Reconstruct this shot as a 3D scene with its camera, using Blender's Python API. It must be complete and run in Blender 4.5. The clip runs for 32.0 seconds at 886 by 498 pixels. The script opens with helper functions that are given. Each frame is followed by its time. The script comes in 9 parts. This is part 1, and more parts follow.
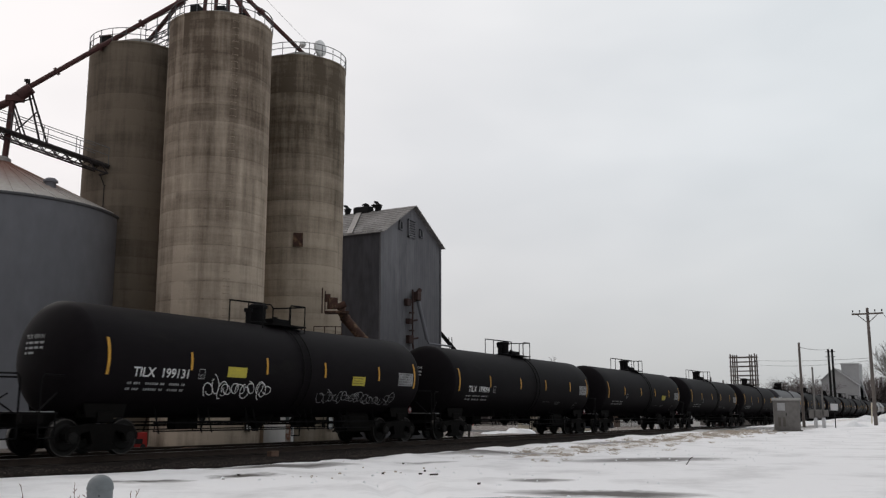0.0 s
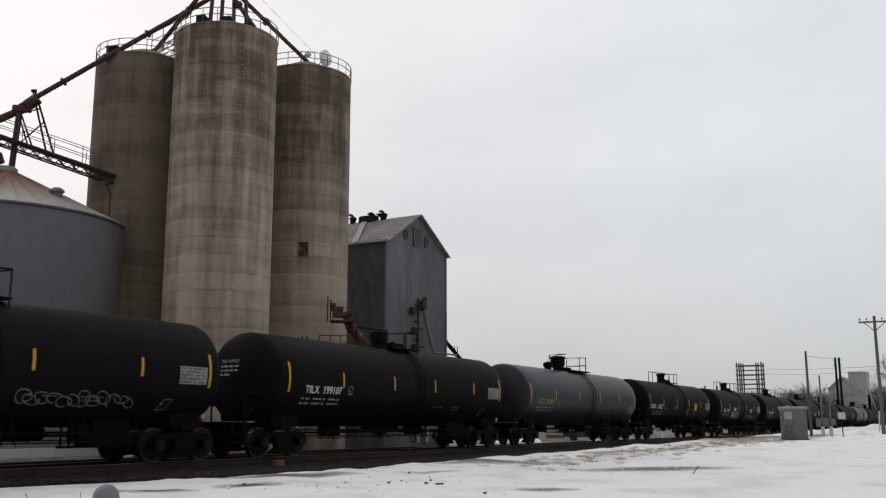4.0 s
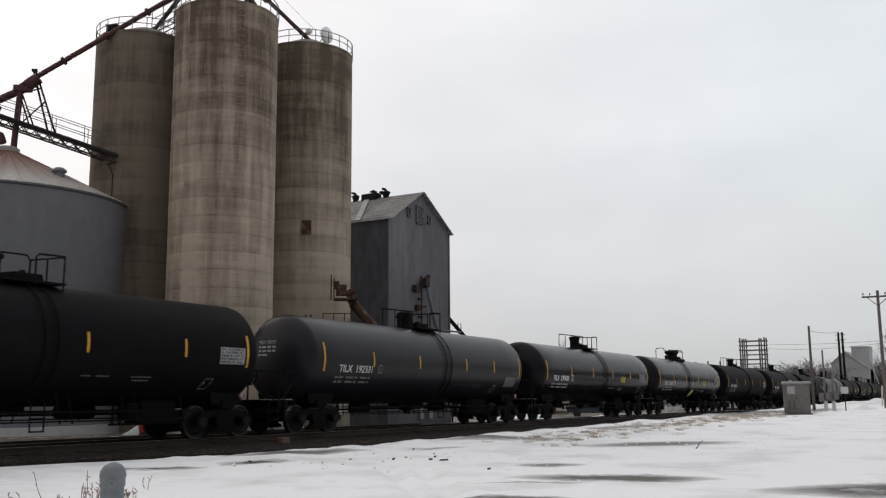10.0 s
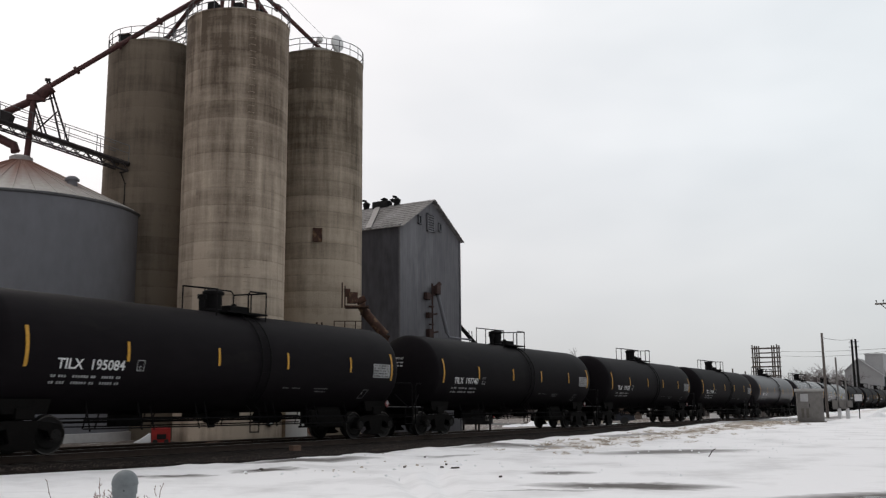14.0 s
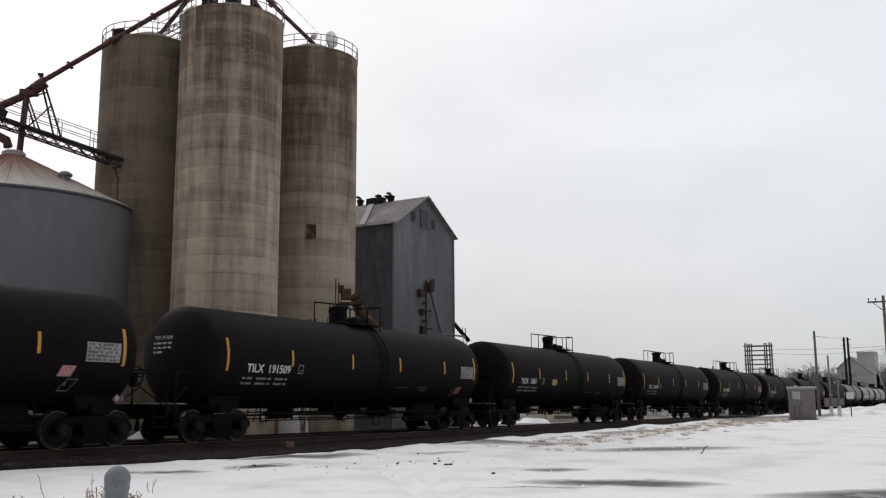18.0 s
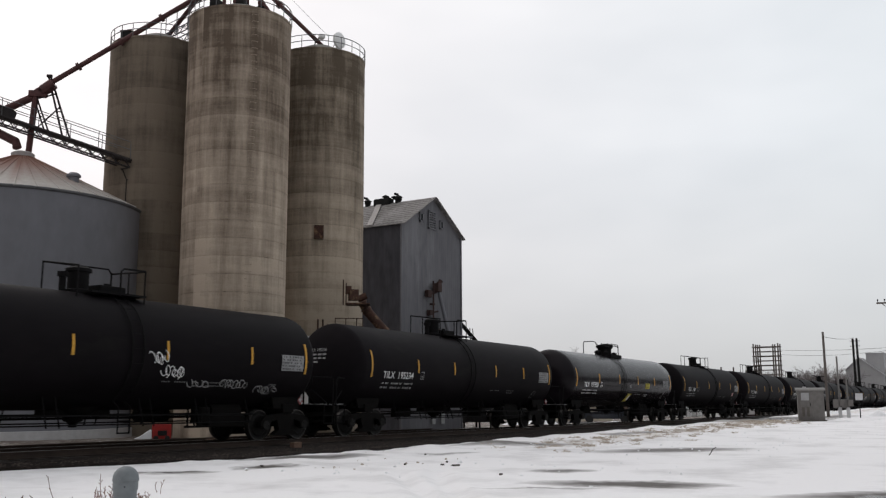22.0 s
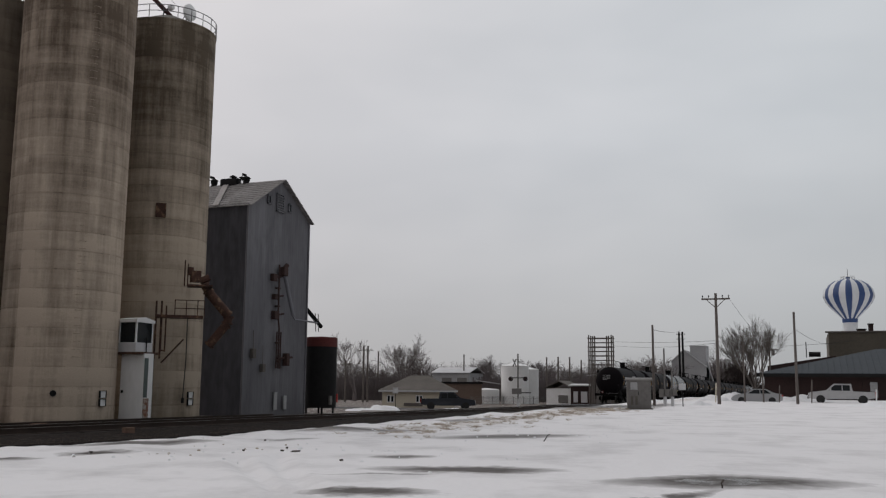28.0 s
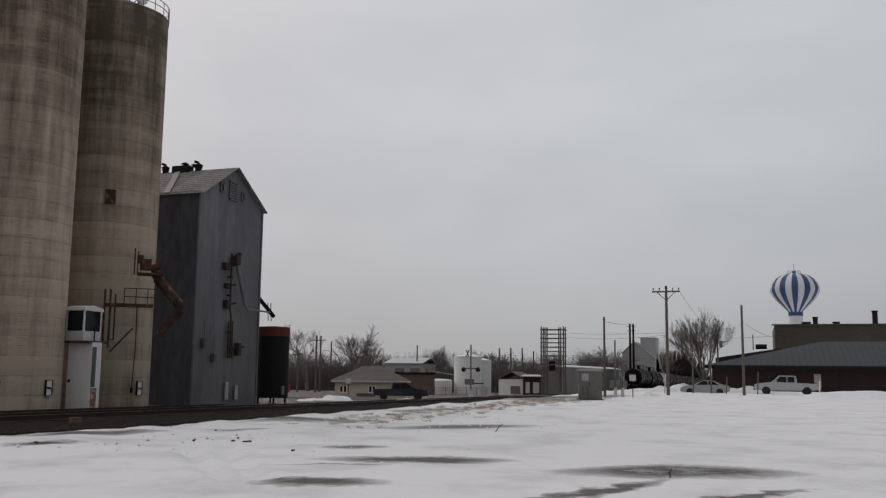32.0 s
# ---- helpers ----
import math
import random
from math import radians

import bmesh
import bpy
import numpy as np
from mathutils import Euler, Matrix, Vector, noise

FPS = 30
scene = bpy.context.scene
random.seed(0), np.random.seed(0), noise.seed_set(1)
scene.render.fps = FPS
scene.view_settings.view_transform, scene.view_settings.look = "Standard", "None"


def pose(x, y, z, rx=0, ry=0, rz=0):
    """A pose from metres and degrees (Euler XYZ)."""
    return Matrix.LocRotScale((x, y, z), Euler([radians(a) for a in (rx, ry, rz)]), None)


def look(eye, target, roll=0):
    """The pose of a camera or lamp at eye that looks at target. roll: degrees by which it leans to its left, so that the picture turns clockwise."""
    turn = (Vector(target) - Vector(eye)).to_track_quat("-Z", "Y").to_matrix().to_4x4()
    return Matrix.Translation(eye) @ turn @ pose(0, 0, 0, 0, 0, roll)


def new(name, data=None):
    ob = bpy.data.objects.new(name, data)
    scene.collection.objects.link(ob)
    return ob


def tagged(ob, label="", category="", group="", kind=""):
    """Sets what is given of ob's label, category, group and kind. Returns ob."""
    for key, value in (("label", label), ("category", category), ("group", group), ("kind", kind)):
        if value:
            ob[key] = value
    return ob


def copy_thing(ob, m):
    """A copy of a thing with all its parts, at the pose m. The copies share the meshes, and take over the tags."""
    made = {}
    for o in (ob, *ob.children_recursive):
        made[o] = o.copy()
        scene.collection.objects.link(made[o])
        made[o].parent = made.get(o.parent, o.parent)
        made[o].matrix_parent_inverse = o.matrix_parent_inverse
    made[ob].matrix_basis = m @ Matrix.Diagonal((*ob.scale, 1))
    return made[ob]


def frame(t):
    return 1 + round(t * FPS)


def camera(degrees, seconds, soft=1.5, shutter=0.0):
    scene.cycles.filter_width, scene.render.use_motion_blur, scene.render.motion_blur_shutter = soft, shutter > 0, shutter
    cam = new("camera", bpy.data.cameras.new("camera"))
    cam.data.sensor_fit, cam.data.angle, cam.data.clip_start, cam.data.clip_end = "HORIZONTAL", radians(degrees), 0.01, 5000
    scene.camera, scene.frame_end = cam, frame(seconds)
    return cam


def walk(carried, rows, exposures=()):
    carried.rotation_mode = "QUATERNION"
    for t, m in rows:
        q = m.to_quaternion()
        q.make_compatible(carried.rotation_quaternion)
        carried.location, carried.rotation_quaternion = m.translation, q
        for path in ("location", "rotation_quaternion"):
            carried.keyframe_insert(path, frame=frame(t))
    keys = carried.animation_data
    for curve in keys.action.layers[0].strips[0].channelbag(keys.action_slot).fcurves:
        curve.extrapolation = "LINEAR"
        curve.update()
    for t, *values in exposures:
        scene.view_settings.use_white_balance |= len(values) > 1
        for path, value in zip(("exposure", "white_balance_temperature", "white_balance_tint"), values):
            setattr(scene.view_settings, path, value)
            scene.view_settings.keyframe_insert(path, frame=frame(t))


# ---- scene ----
EXPOSURES = (
    (0.0, -0.01, 6500, 10), (5.5, 0.01, 6500, 10), (9.0, 0.06, 6500, 10), (12.0, 0.14, 6500, 10), (18.0, 0.16, 6500, 10), (22.5, 0.12, 6500, 11),
    (24.0, 0.07, 6500, 11), (26.5, -0.26, 6500, 12), (29.0, -0.37, 6500, 12), (32.0, -0.43, 6500, 12),
)
# World: x runs along the railway, away from the viewer; y to its far side; z up. Camera eye over the origin.
cam = camera(51.52, 32.0, soft=1.25, shutter=0.08)
EYE = 1.55
# seconds, heading, tilt above level, lean
VIEW = (
    (0, -60.00, 9.59, -0.06), (0.5, -59.98, 9.55, -0.01), (1, -59.95, 9.60, -0.11), (1.5, -59.90, 9.73, -0.05), (2, -59.79, 9.80, -0.22),
    (2.5, -59.69, 9.86, -0.16), (3, -59.64, 9.97, -0.05), (3.5, -59.67, 10.05, -0.08), (5.5, -59.53, 10.34, -0.13), (6, -59.63, 10.09, 0.22),
    (6.5, -59.73, 9.84, -0.20), (7, -59.84, 9.62, -0.39), (7.5, -59.83, 9.40, -0.34), (8, -59.79, 9.26, -0.22), (8.5, -59.76, 9.08, -0.26),
    (9, -59.66, 8.99, -0.35), (9.5, -59.58, 8.85, -0.57), (10, -59.47, 8.73, -0.46), (10.5, -59.29, 8.63, -0.49), (11, -59.12, 8.60, -0.49),
    (11.5, -59.03, 8.66, -0.54), (12, -58.99, 8.79, -0.44), (12.5, -58.95, 8.90, -0.49), (13, -58.89, 9.06, -0.37), (13.5, -58.81, 9.19, -0.39),
    (14, -58.79, 9.20, -0.48), (14.5, -58.83, 9.11, -0.49), (16.5, -59.30, 8.46, -0.45), (17, -59.31, 8.58, -0.36), (17.5, -59.22, 8.75, -0.35),
    (18, -59.18, 9.00, -0.33), (18.5, -59.15, 9.26, -0.31), (19, -59.14, 9.49, -0.24), (19.5, -59.05, 9.57, -0.25), (20, -58.96, 9.54, -0.26),
    (20.5, -58.90, 9.47, -0.08), (21, -58.84, 9.33, -0.13), (21.5, -58.77, 9.18, -0.18), (22, -58.71, 9.05, -0.26), (22.5, -58.67, 8.98, -0.15),
    (23, -58.69, 8.96, -0.12), (23.5, -58.94, 9.01, 0.14), (24, -59.63, 8.96, 0.11), (24.5, -61.01, 8.70, 0.21), (25, -62.61, 8.43, 0.20),
    (25.5, -64.15, 8.23, 0.01), (26, -65.68, 8.05, -0.16), (26.5, -66.86, 8.03, -0.28), (28.5, -68.45, 8.14, 0.53), (29, -68.63, 7.89, 0.51),
    (29.5, -69.11, 7.81, 0.26), (30, -69.79, 7.82, 0.28), (30.5, -70.32, 7.79, 0.37), (31, -70.71, 7.71, 0.43), (31.5, -70.96, 7.64, 0.54),
    (32, -71.13, 7.67, 0.64),
)
walk(cam, [(t, pose(0, 0, EYE, 90 + tilt, 0, head) @ pose(0, 0, 0, 0, 0, lean)) for t, head, tilt, lean in VIEW],
     exposures=EXPOSURES)

# ---- world and light: a closed overcast winter sky ----
world = bpy.data.worlds.new("overcast")
scene.world = world
world.use_nodes = True
wn, wl = world.node_tree.nodes, world.node_tree.links
wn.clear()
w_out = wn.new("ShaderNodeOutputWorld")
w_bg = wn.new("ShaderNodeBackground")
w_sky = wn.new("ShaderNodeTexSky")
w_sky.sky_type, w_sky.sun_disc = "NISHITA", False
w_sky.sun_elevation, w_sky.sun_rotation = radians(37), radians(18)
w_scale = wn.new("ShaderNodeVectorMath")
w_scale.operation = "SCALE"
w_scale.inputs["Scale"].default_value = 0.06
w_co = wn.new("ShaderNodeTexCoord")
w_map = wn.new("ShaderNodeMapping")
w_map.inputs["Scale"].default_value = (1.0, 1.0, 2.6)
w_noise = wn.new("ShaderNodeTexNoise")
w_noise.inputs["Scale"].default_value = 1.5
w_noise.inputs["Detail"].default_value = 4
w_noise.inputs["Roughness"].default_value = 0.5
w_ramp = wn.new("ShaderNodeValToRGB")
w_ramp.color_ramp.elements[0].position, w_ramp.color_ramp.elements[0].color = 0.32, (0.775, 0.79, 0.81, 1)
w_ramp.color_ramp.elements[1].position, w_ramp.color_ramp.elements[1].color = 0.66, (1.0, 0.995, 1.0, 1)
# clouds are thinner, so brighter, towards the hidden sun
w_sun = wn.new("ShaderNodeVectorMath")
w_sun.operation = "DOT_PRODUCT"
w_sun.inputs[1].default_value = (0.38, 0.67, 0.64)
w_near = wn.new("ShaderNodeMapRange")
w_near.inputs["From Min"].default_value, w_near.inputs["From Max"].default_value = -0.6, 0.68
w_near.inputs["To Min"].default_value, w_near.inputs["To Max"].default_value = 0.31, 1.01
w_mul = wn.new("ShaderNodeVectorMath")
w_mul.operation = "SCALE"
# the cloud base is greyer low down
w_sep = wn.new("ShaderNodeSeparateXYZ")
w_low = wn.new("ShaderNodeMapRange")
w_low.inputs["From Min"].default_value, w_low.inputs["From Max"].default_value = 0.0, 0.26
w_low.inputs["To Min"].default_value, w_low.inputs["To Max"].default_value = 0.61, 1.0
w_both = wn.new("ShaderNodeMath")
w_both.operation = "MULTIPLY"
w_mix = wn.new("ShaderNodeMix")
w_mix.data_type = "RGBA"
w_mix.inputs["Factor"].default_value = 0.94
wl.new(w_co.outputs["Generated"], w_map.inputs["Vector"])
wl.new(w_map.outputs["Vector"], w_noise.inputs["Vector"])
wl.new(w_noise.outputs["Fac"], w_ramp.inputs["Fac"])
wl.new(w_co.outputs["Generated"], w_sun.inputs[0])
wl.new(w_sun.outputs["Value"], w_near.inputs["Value"])
wl.new(w_ramp.outputs["Color"], w_mul.inputs[0])
wl.new(w_co.outputs["Generated"], w_sep.inputs[0])
wl.new(w_sep.outputs["Z"], w_low.inputs["Value"])
wl.new(w_near.outputs["Result"], w_both.inputs[0])
wl.new(w_low.outputs["Result"], w_both.inputs[1])
wl.new(w_both.outputs["Value"], w_mul.inputs["Scale"])
wl.new(w_sky.outputs["Color"], w_scale.inputs[0])
wl.new(w_scale.outputs["Vector"], w_mix.inputs["A"])
# thinner cloud towards the sun's side is a little warmer
w_side = wn.new("ShaderNodeVectorMath")
w_side.operation = "DOT_PRODUCT"
w_side.inputs[1].default_value = (-0.35, 0.94, 0.0)
w_warm = wn.new("ShaderNodeMapRange")
w_warm.inputs["From Min"].default_value, w_warm.inputs["From Max"].default_value = -0.35, 0.45
w_tint = wn.new("ShaderNodeMix")
w_tint.data_type = "RGBA"
w_tint.inputs["A"].default_value, w_tint.inputs["B"].default_value = (0.958, 1.0, 1.014, 1), (1.034, 0.992, 0.978, 1)
w_hue = wn.new("ShaderNodeVectorMath")
w_hue.operation = "MULTIPLY"
wl.new(w_co.outputs["Generated"], w_side.inputs[0])
wl.new(w_side.outputs["Value"], w_warm.inputs["Value"])
wl.new(w_warm.outputs["Result"], w_tint.inputs["Factor"])
wl.new(w_mul.outputs["Vector"], w_hue.inputs[0])
wl.new(w_tint.outputs["Result"], w_hue.inputs[1])
wl.new(w_hue.outputs["Vector"], w_mix.inputs["B"])
wl.new(w_mix.outputs["Result"], w_bg.inputs["Color"])
wl.new(w_bg.outputs["Background"], w_out.inputs["Surface"])
sun = new("sun", bpy.data.lights.new("sun", "SUN"))
sun.data.energy, sun.data.angle, sun.data.color = 0.5, radians(25), (1.0, 0.97, 0.92)
sun.matrix_basis = look((25, 75, 60), (0, 0, 0))


# ---- materials ----
def mat(name, base, rough=0.8, metal=0.0, dark=None, scale=1.0, fine=8.0, bump=0.2, stretch=(1, 1, 1),
        wear=None, wear_at=0.62, wear_scale=0.7, vary=0.0, coat=0.0, spec=0.4, amount=0.5, contrast=1.0):
    """Surface of two tones (base, dark) mixed by coarse and fine grain, with an optional third tone of wear."""
    m = bpy.data.materials.new(name)
    m.use_nodes = True
    n, l = m.node_tree.nodes, m.node_tree.links
    b = n["Principled BSDF"]
    b.inputs["Roughness"].default_value, b.inputs["Metallic"].default_value = rough, metal
    b.inputs["Coat Weight"].default_value = coat
    b.inputs["Specular IOR Level"].default_value = spec
    dark = dark or tuple(c * 0.7 for c in base)
    co = n.new("ShaderNodeTexCoord")
    mp = n.new("ShaderNodeMapping")
    mp.inputs["Scale"].default_value = stretch
    l.new(co.outputs["Object"], mp.inputs["Vector"])
    big, small = n.new("ShaderNodeTexNoise"), n.new("ShaderNodeTexNoise")
    for q, s, d in ((big, scale, 5), (small, scale * fine, 4)):
        q.inputs["Scale"].default_value, q.inputs["Detail"].default_value = s, d
        l.new(mp.outputs["Vector"], q.inputs["Vector"])
    mixf = n.new("ShaderNodeMix")
    mixf.inputs["Factor"].default_value = amount
    l.new(big.outputs["Fac"], mixf.inputs["A"])
    l.new(small.outputs["Fac"], mixf.inputs["B"])
    ramp = n.new("ShaderNodeValToRGB")
    e = ramp.color_ramp.elements
    e[0].position, e[0].color = 0.5 - 0.16 / contrast, (*dark, 1)
    e[1].position, e[1].color = 0.5 + 0.16 / contrast, (*base, 1)
    l.new(mixf.outputs["Result"], ramp.inputs["Fac"])
    col = ramp.outputs["Color"]
    if wear:
        wn_ = n.new("ShaderNodeTexNoise")
        wn_.inputs["Scale"].default_value, wn_.inputs["Detail"].default_value = wear_scale, 7
        wn_.inputs["Roughness"].default_value = 0.65
        l.new(mp.outputs["Vector"], wn_.inputs["Vector"])
        wr = n.new("ShaderNodeMapRange")
        wr.inputs["From Min"].default_value, wr.inputs["From Max"].default_value = wear_at - 0.06, wear_at + 0.06
        l.new(wn_.outputs["Fac"], wr.inputs["Value"])
        wm = n.new("ShaderNodeMix")
        wm.data_type = "RGBA"
        wm.inputs["B"].default_value = (*wear, 1)
        l.new(wr.outputs["Result"], wm.inputs["Factor"])
        l.new(col, wm.inputs["A"])
        col = wm.outputs["Result"]
    if vary:
        info = n.new("ShaderNodeObjectInfo")
        vr = n.new("ShaderNodeMapRange")
        vr.inputs["To Min"].default_value, vr.inputs["To Max"].default_value = 1 - vary, 1 + vary
        l.new(info.outputs["Random"], vr.inputs["Value"])
        vs = n.new("ShaderNodeVectorMath")
        vs.operation = "SCALE"
        l.new(col, vs.inputs[0])
        l.new(vr.outputs["Result"], vs.inputs["Scale"])
        col = vs.outputs["Vector"]
    l.new(col, b.inputs["Base Color"])
    if bump:
        bp = n.new("ShaderNodeBump")
        bp.inputs["Strength"].default_value, bp.inputs["Distance"].default_value = bump, 0.03
        l.new(small.outputs["Fac"], bp.inputs["Height"])
        l.new(bp.outputs["Normal"], b.inputs["Normal"])
    return m


def glass(name, tint=(0.015, 0.018, 0.02), rough=0.1):
    m = bpy.data.materials.new(name)
    m.use_nodes = True
    b = m.node_tree.nodes["Principled BSDF"]
    b.inputs["Base Color"].default_value = (*tint, 1)
    b.inputs["Roughness"].default_value = rough
    b.inputs["Specular IOR Level"].default_value = 0.25
    return m


def silo_concrete(name, light, dark, seed, dirt=0.22):
    """Poured concrete: lifts of differing tone, form panels, run-down stains, a dirtier top."""
    m = bpy.data.materials.new(name)
    m.use_nodes = True
    n, l = m.node_tree.nodes, m.node_tree.links
    b = n["Principled BSDF"]
    b.inputs["Roughness"].default_value, b.inputs["Specular IOR Level"].default_value = 0.95, 0.2

    def op(kind, a, c=None, d=None):
        q = n.new("ShaderNodeMath")
        q.operation = kind
        for i, v in enumerate((a, c, d)):
            if v is None:
                continue
            if isinstance(v, (int, float)):
                q.inputs[i].default_value = v
            else:
                l.new(v, q.inputs[i])
        return q.outputs["Value"]

    def tex(vec, scale, detail, rough=0.55):
        q = n.new("ShaderNodeTexNoise")
        q.inputs["Scale"].default_value, q.inputs["Detail"].default_value, q.inputs["Roughness"].default_value = scale, detail, rough
        l.new(vec, q.inputs["Vector"])
        return q.outputs["Fac"]
    co = n.new("ShaderNodeTexCoord")
    sep = n.new("ShaderNodeSeparateXYZ")
    l.new(co.outputs["Object"], sep.inputs[0])
    arc = op("MULTIPLY", op("ARCTAN2", sep.outputs["Y"], sep.outputs["X"]), 2.28)
    z = sep.outputs["Z"]
    wrap = n.new("ShaderNodeCombineXYZ")
    l.new(arc, wrap.inputs["X"]), l.new(z, wrap.inputs["Y"])
    wrap.inputs["Z"].default_value = seed
    # lift and panel cells
    lift = op("FLOOR", op("DIVIDE", z, 0.76))
    panel = op("FLOOR", op("DIVIDE", arc, 1.19))
    cell = n.new("ShaderNodeCombineXYZ")
    l.new(lift, cell.inputs["X"]), l.new(panel, cell.inputs["Y"])
    cell.inputs["Z"].default_value = seed
    wh = n.new("ShaderNodeTexWhiteNoise")
    l.new(cell.outputs["Vector"], wh.inputs["Vector"])
    row = n.new("ShaderNodeCombineXYZ")
    l.new(lift, row.inputs["X"])
    row.inputs["Y"].default_value = seed
    wr = n.new("ShaderNodeTexWhiteNoise")
    l.new(row.outputs["Vector"], wr.inputs["Vector"])
    # streaks run down the wall
    run = n.new("ShaderNodeMapping")
    run.inputs["Scale"].default_value = (1.0, 0.07, 1.0)
    l.new(wrap.outputs["Vector"], run.inputs["Vector"])
    streak = tex(run.outputs["Vector"], 1.1, 6, 0.6)
    thin = tex(run.outputs["Vector"], 5.0, 4, 0.6)
    blotch = tex(wrap.outputs["Vector"], 0.7, 9, 0.65)
    grit = tex(wrap.outputs["Vector"], 9.0, 6, 0.7)
    tone = op("ADD", op("MULTIPLY", wh.outputs["Value"], 0.07), op("MULTIPLY", wr.outputs["Value"], 0.20))
    tone = op("ADD", tone, op("MULTIPLY", streak, 1.15))
    tone = op("ADD", tone, op("MULTIPLY", thin, 0.48))
    tone = op("ADD", tone, op("MULTIPLY", blotch, 0.44))
    tone = op("ADD", tone, op("MULTIPLY", grit, 0.22))
    band = n.new("ShaderNodeMapping")
    band.inputs["Scale"].default_value = (0.16, 1.5, 1.0)
    l.new(wrap.outputs["Vector"], band.inputs["Vector"])
    tone = op("ADD", tone, op("MULTIPLY", op("SUBTRACT", tex(band.outputs["Vector"], 1.3, 5, 0.65), 0.5), 0.55))
    drip = n.new("ShaderNodeMapping")
    drip.inputs["Scale"].default_value = (2.6, 0.45, 1.0)
    l.new(wrap.outputs["Vector"], drip.inputs["Vector"])
    tone = op("ADD", tone, op("MULTIPLY", op("SUBTRACT", tex(drip.outputs["Vector"], 1.0, 6, 0.7), 0.5), 0.34))
    # thin dirty joints between the lifts, broken here and there
    joint = n.new("ShaderNodeMapRange")
    joint.inputs["From Min"].default_value, joint.inputs["From Max"].default_value = 0.055, 0.0
    joint.inputs["To Max"].default_value = 0.20
    l.new(op("ABSOLUTE", op("SUBTRACT", op("FRACT", op("ADD", op("DIVIDE", z, 0.76), 0.5)), 0.5)), joint.inputs["Value"])
    # (washed out high up)
    plain = n.new("ShaderNodeMapRange")
    plain.inputs["From Min"].default_value, plain.inputs["From Max"].default_value = 13.0, 8.0
    plain.inputs["To Min"].default_value = 0.25
    l.new(z, plain.inputs["Value"])
    worn = op("MULTIPLY", op("POWER", op("MULTIPLY", thin, 1.75), 3.0), plain.outputs["Result"])
    tone = op("SUBTRACT", tone, op("MULTIPLY", joint.outputs["Result"], worn))
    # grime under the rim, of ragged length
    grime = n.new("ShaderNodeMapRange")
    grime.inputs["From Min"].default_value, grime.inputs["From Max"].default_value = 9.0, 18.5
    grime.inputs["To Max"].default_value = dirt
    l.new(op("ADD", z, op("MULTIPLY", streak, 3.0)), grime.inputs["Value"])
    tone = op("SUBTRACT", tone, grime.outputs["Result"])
    ramp = n.new("ShaderNodeValToRGB")
    e = ramp.color_ramp.elements
    e[0].position, e[0].color = 0.0, (*dark, 1)
    e[1].position, e[1].color = 1.0, (*light, 1)
    l.new(op("DIVIDE", op("SUBTRACT", tone, 0.73), 0.64), ramp.inputs["Fac"])
    l.new(ramp.outputs["Color"], b.inputs["Base Color"])
    bp = n.new("ShaderNodeBump")
    bp.inputs["Strength"].default_value, bp.inputs["Distance"].default_value = 0.35, 0.03
    l.new(op("ADD", grit, blotch), bp.inputs["Height"])
    l.new(bp.outputs["Normal"], b.inputs["Normal"])
    return m


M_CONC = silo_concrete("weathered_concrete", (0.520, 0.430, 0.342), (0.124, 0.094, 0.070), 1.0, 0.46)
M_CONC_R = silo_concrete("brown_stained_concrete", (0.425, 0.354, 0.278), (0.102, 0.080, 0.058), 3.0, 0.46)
# left silo: tones darkened to stand for shade between the bin and front silo
M_CONC_BACK = silo_concrete("shaded_stained_concrete", (0.200, 0.162, 0.125), (0.054, 0.042, 0.032), 7.0, 0.02)
M_JOINT = mat("joint_shadow_concrete", (0.15, 0.135, 0.12), 0.95, 0, None, 1, 6, 0.2)
M_ROOFC = mat("concrete_cap", (0.2, 0.19, 0.17), 0.95)
M_GALV = mat("galvanised_sheet", (0.228, 0.228, 0.25), 0.75, 0.0, (0.182, 0.182, 0.20), 0.25, 9, 0.05, (1, 1, 0.5), vary=0.05, spec=0.2)
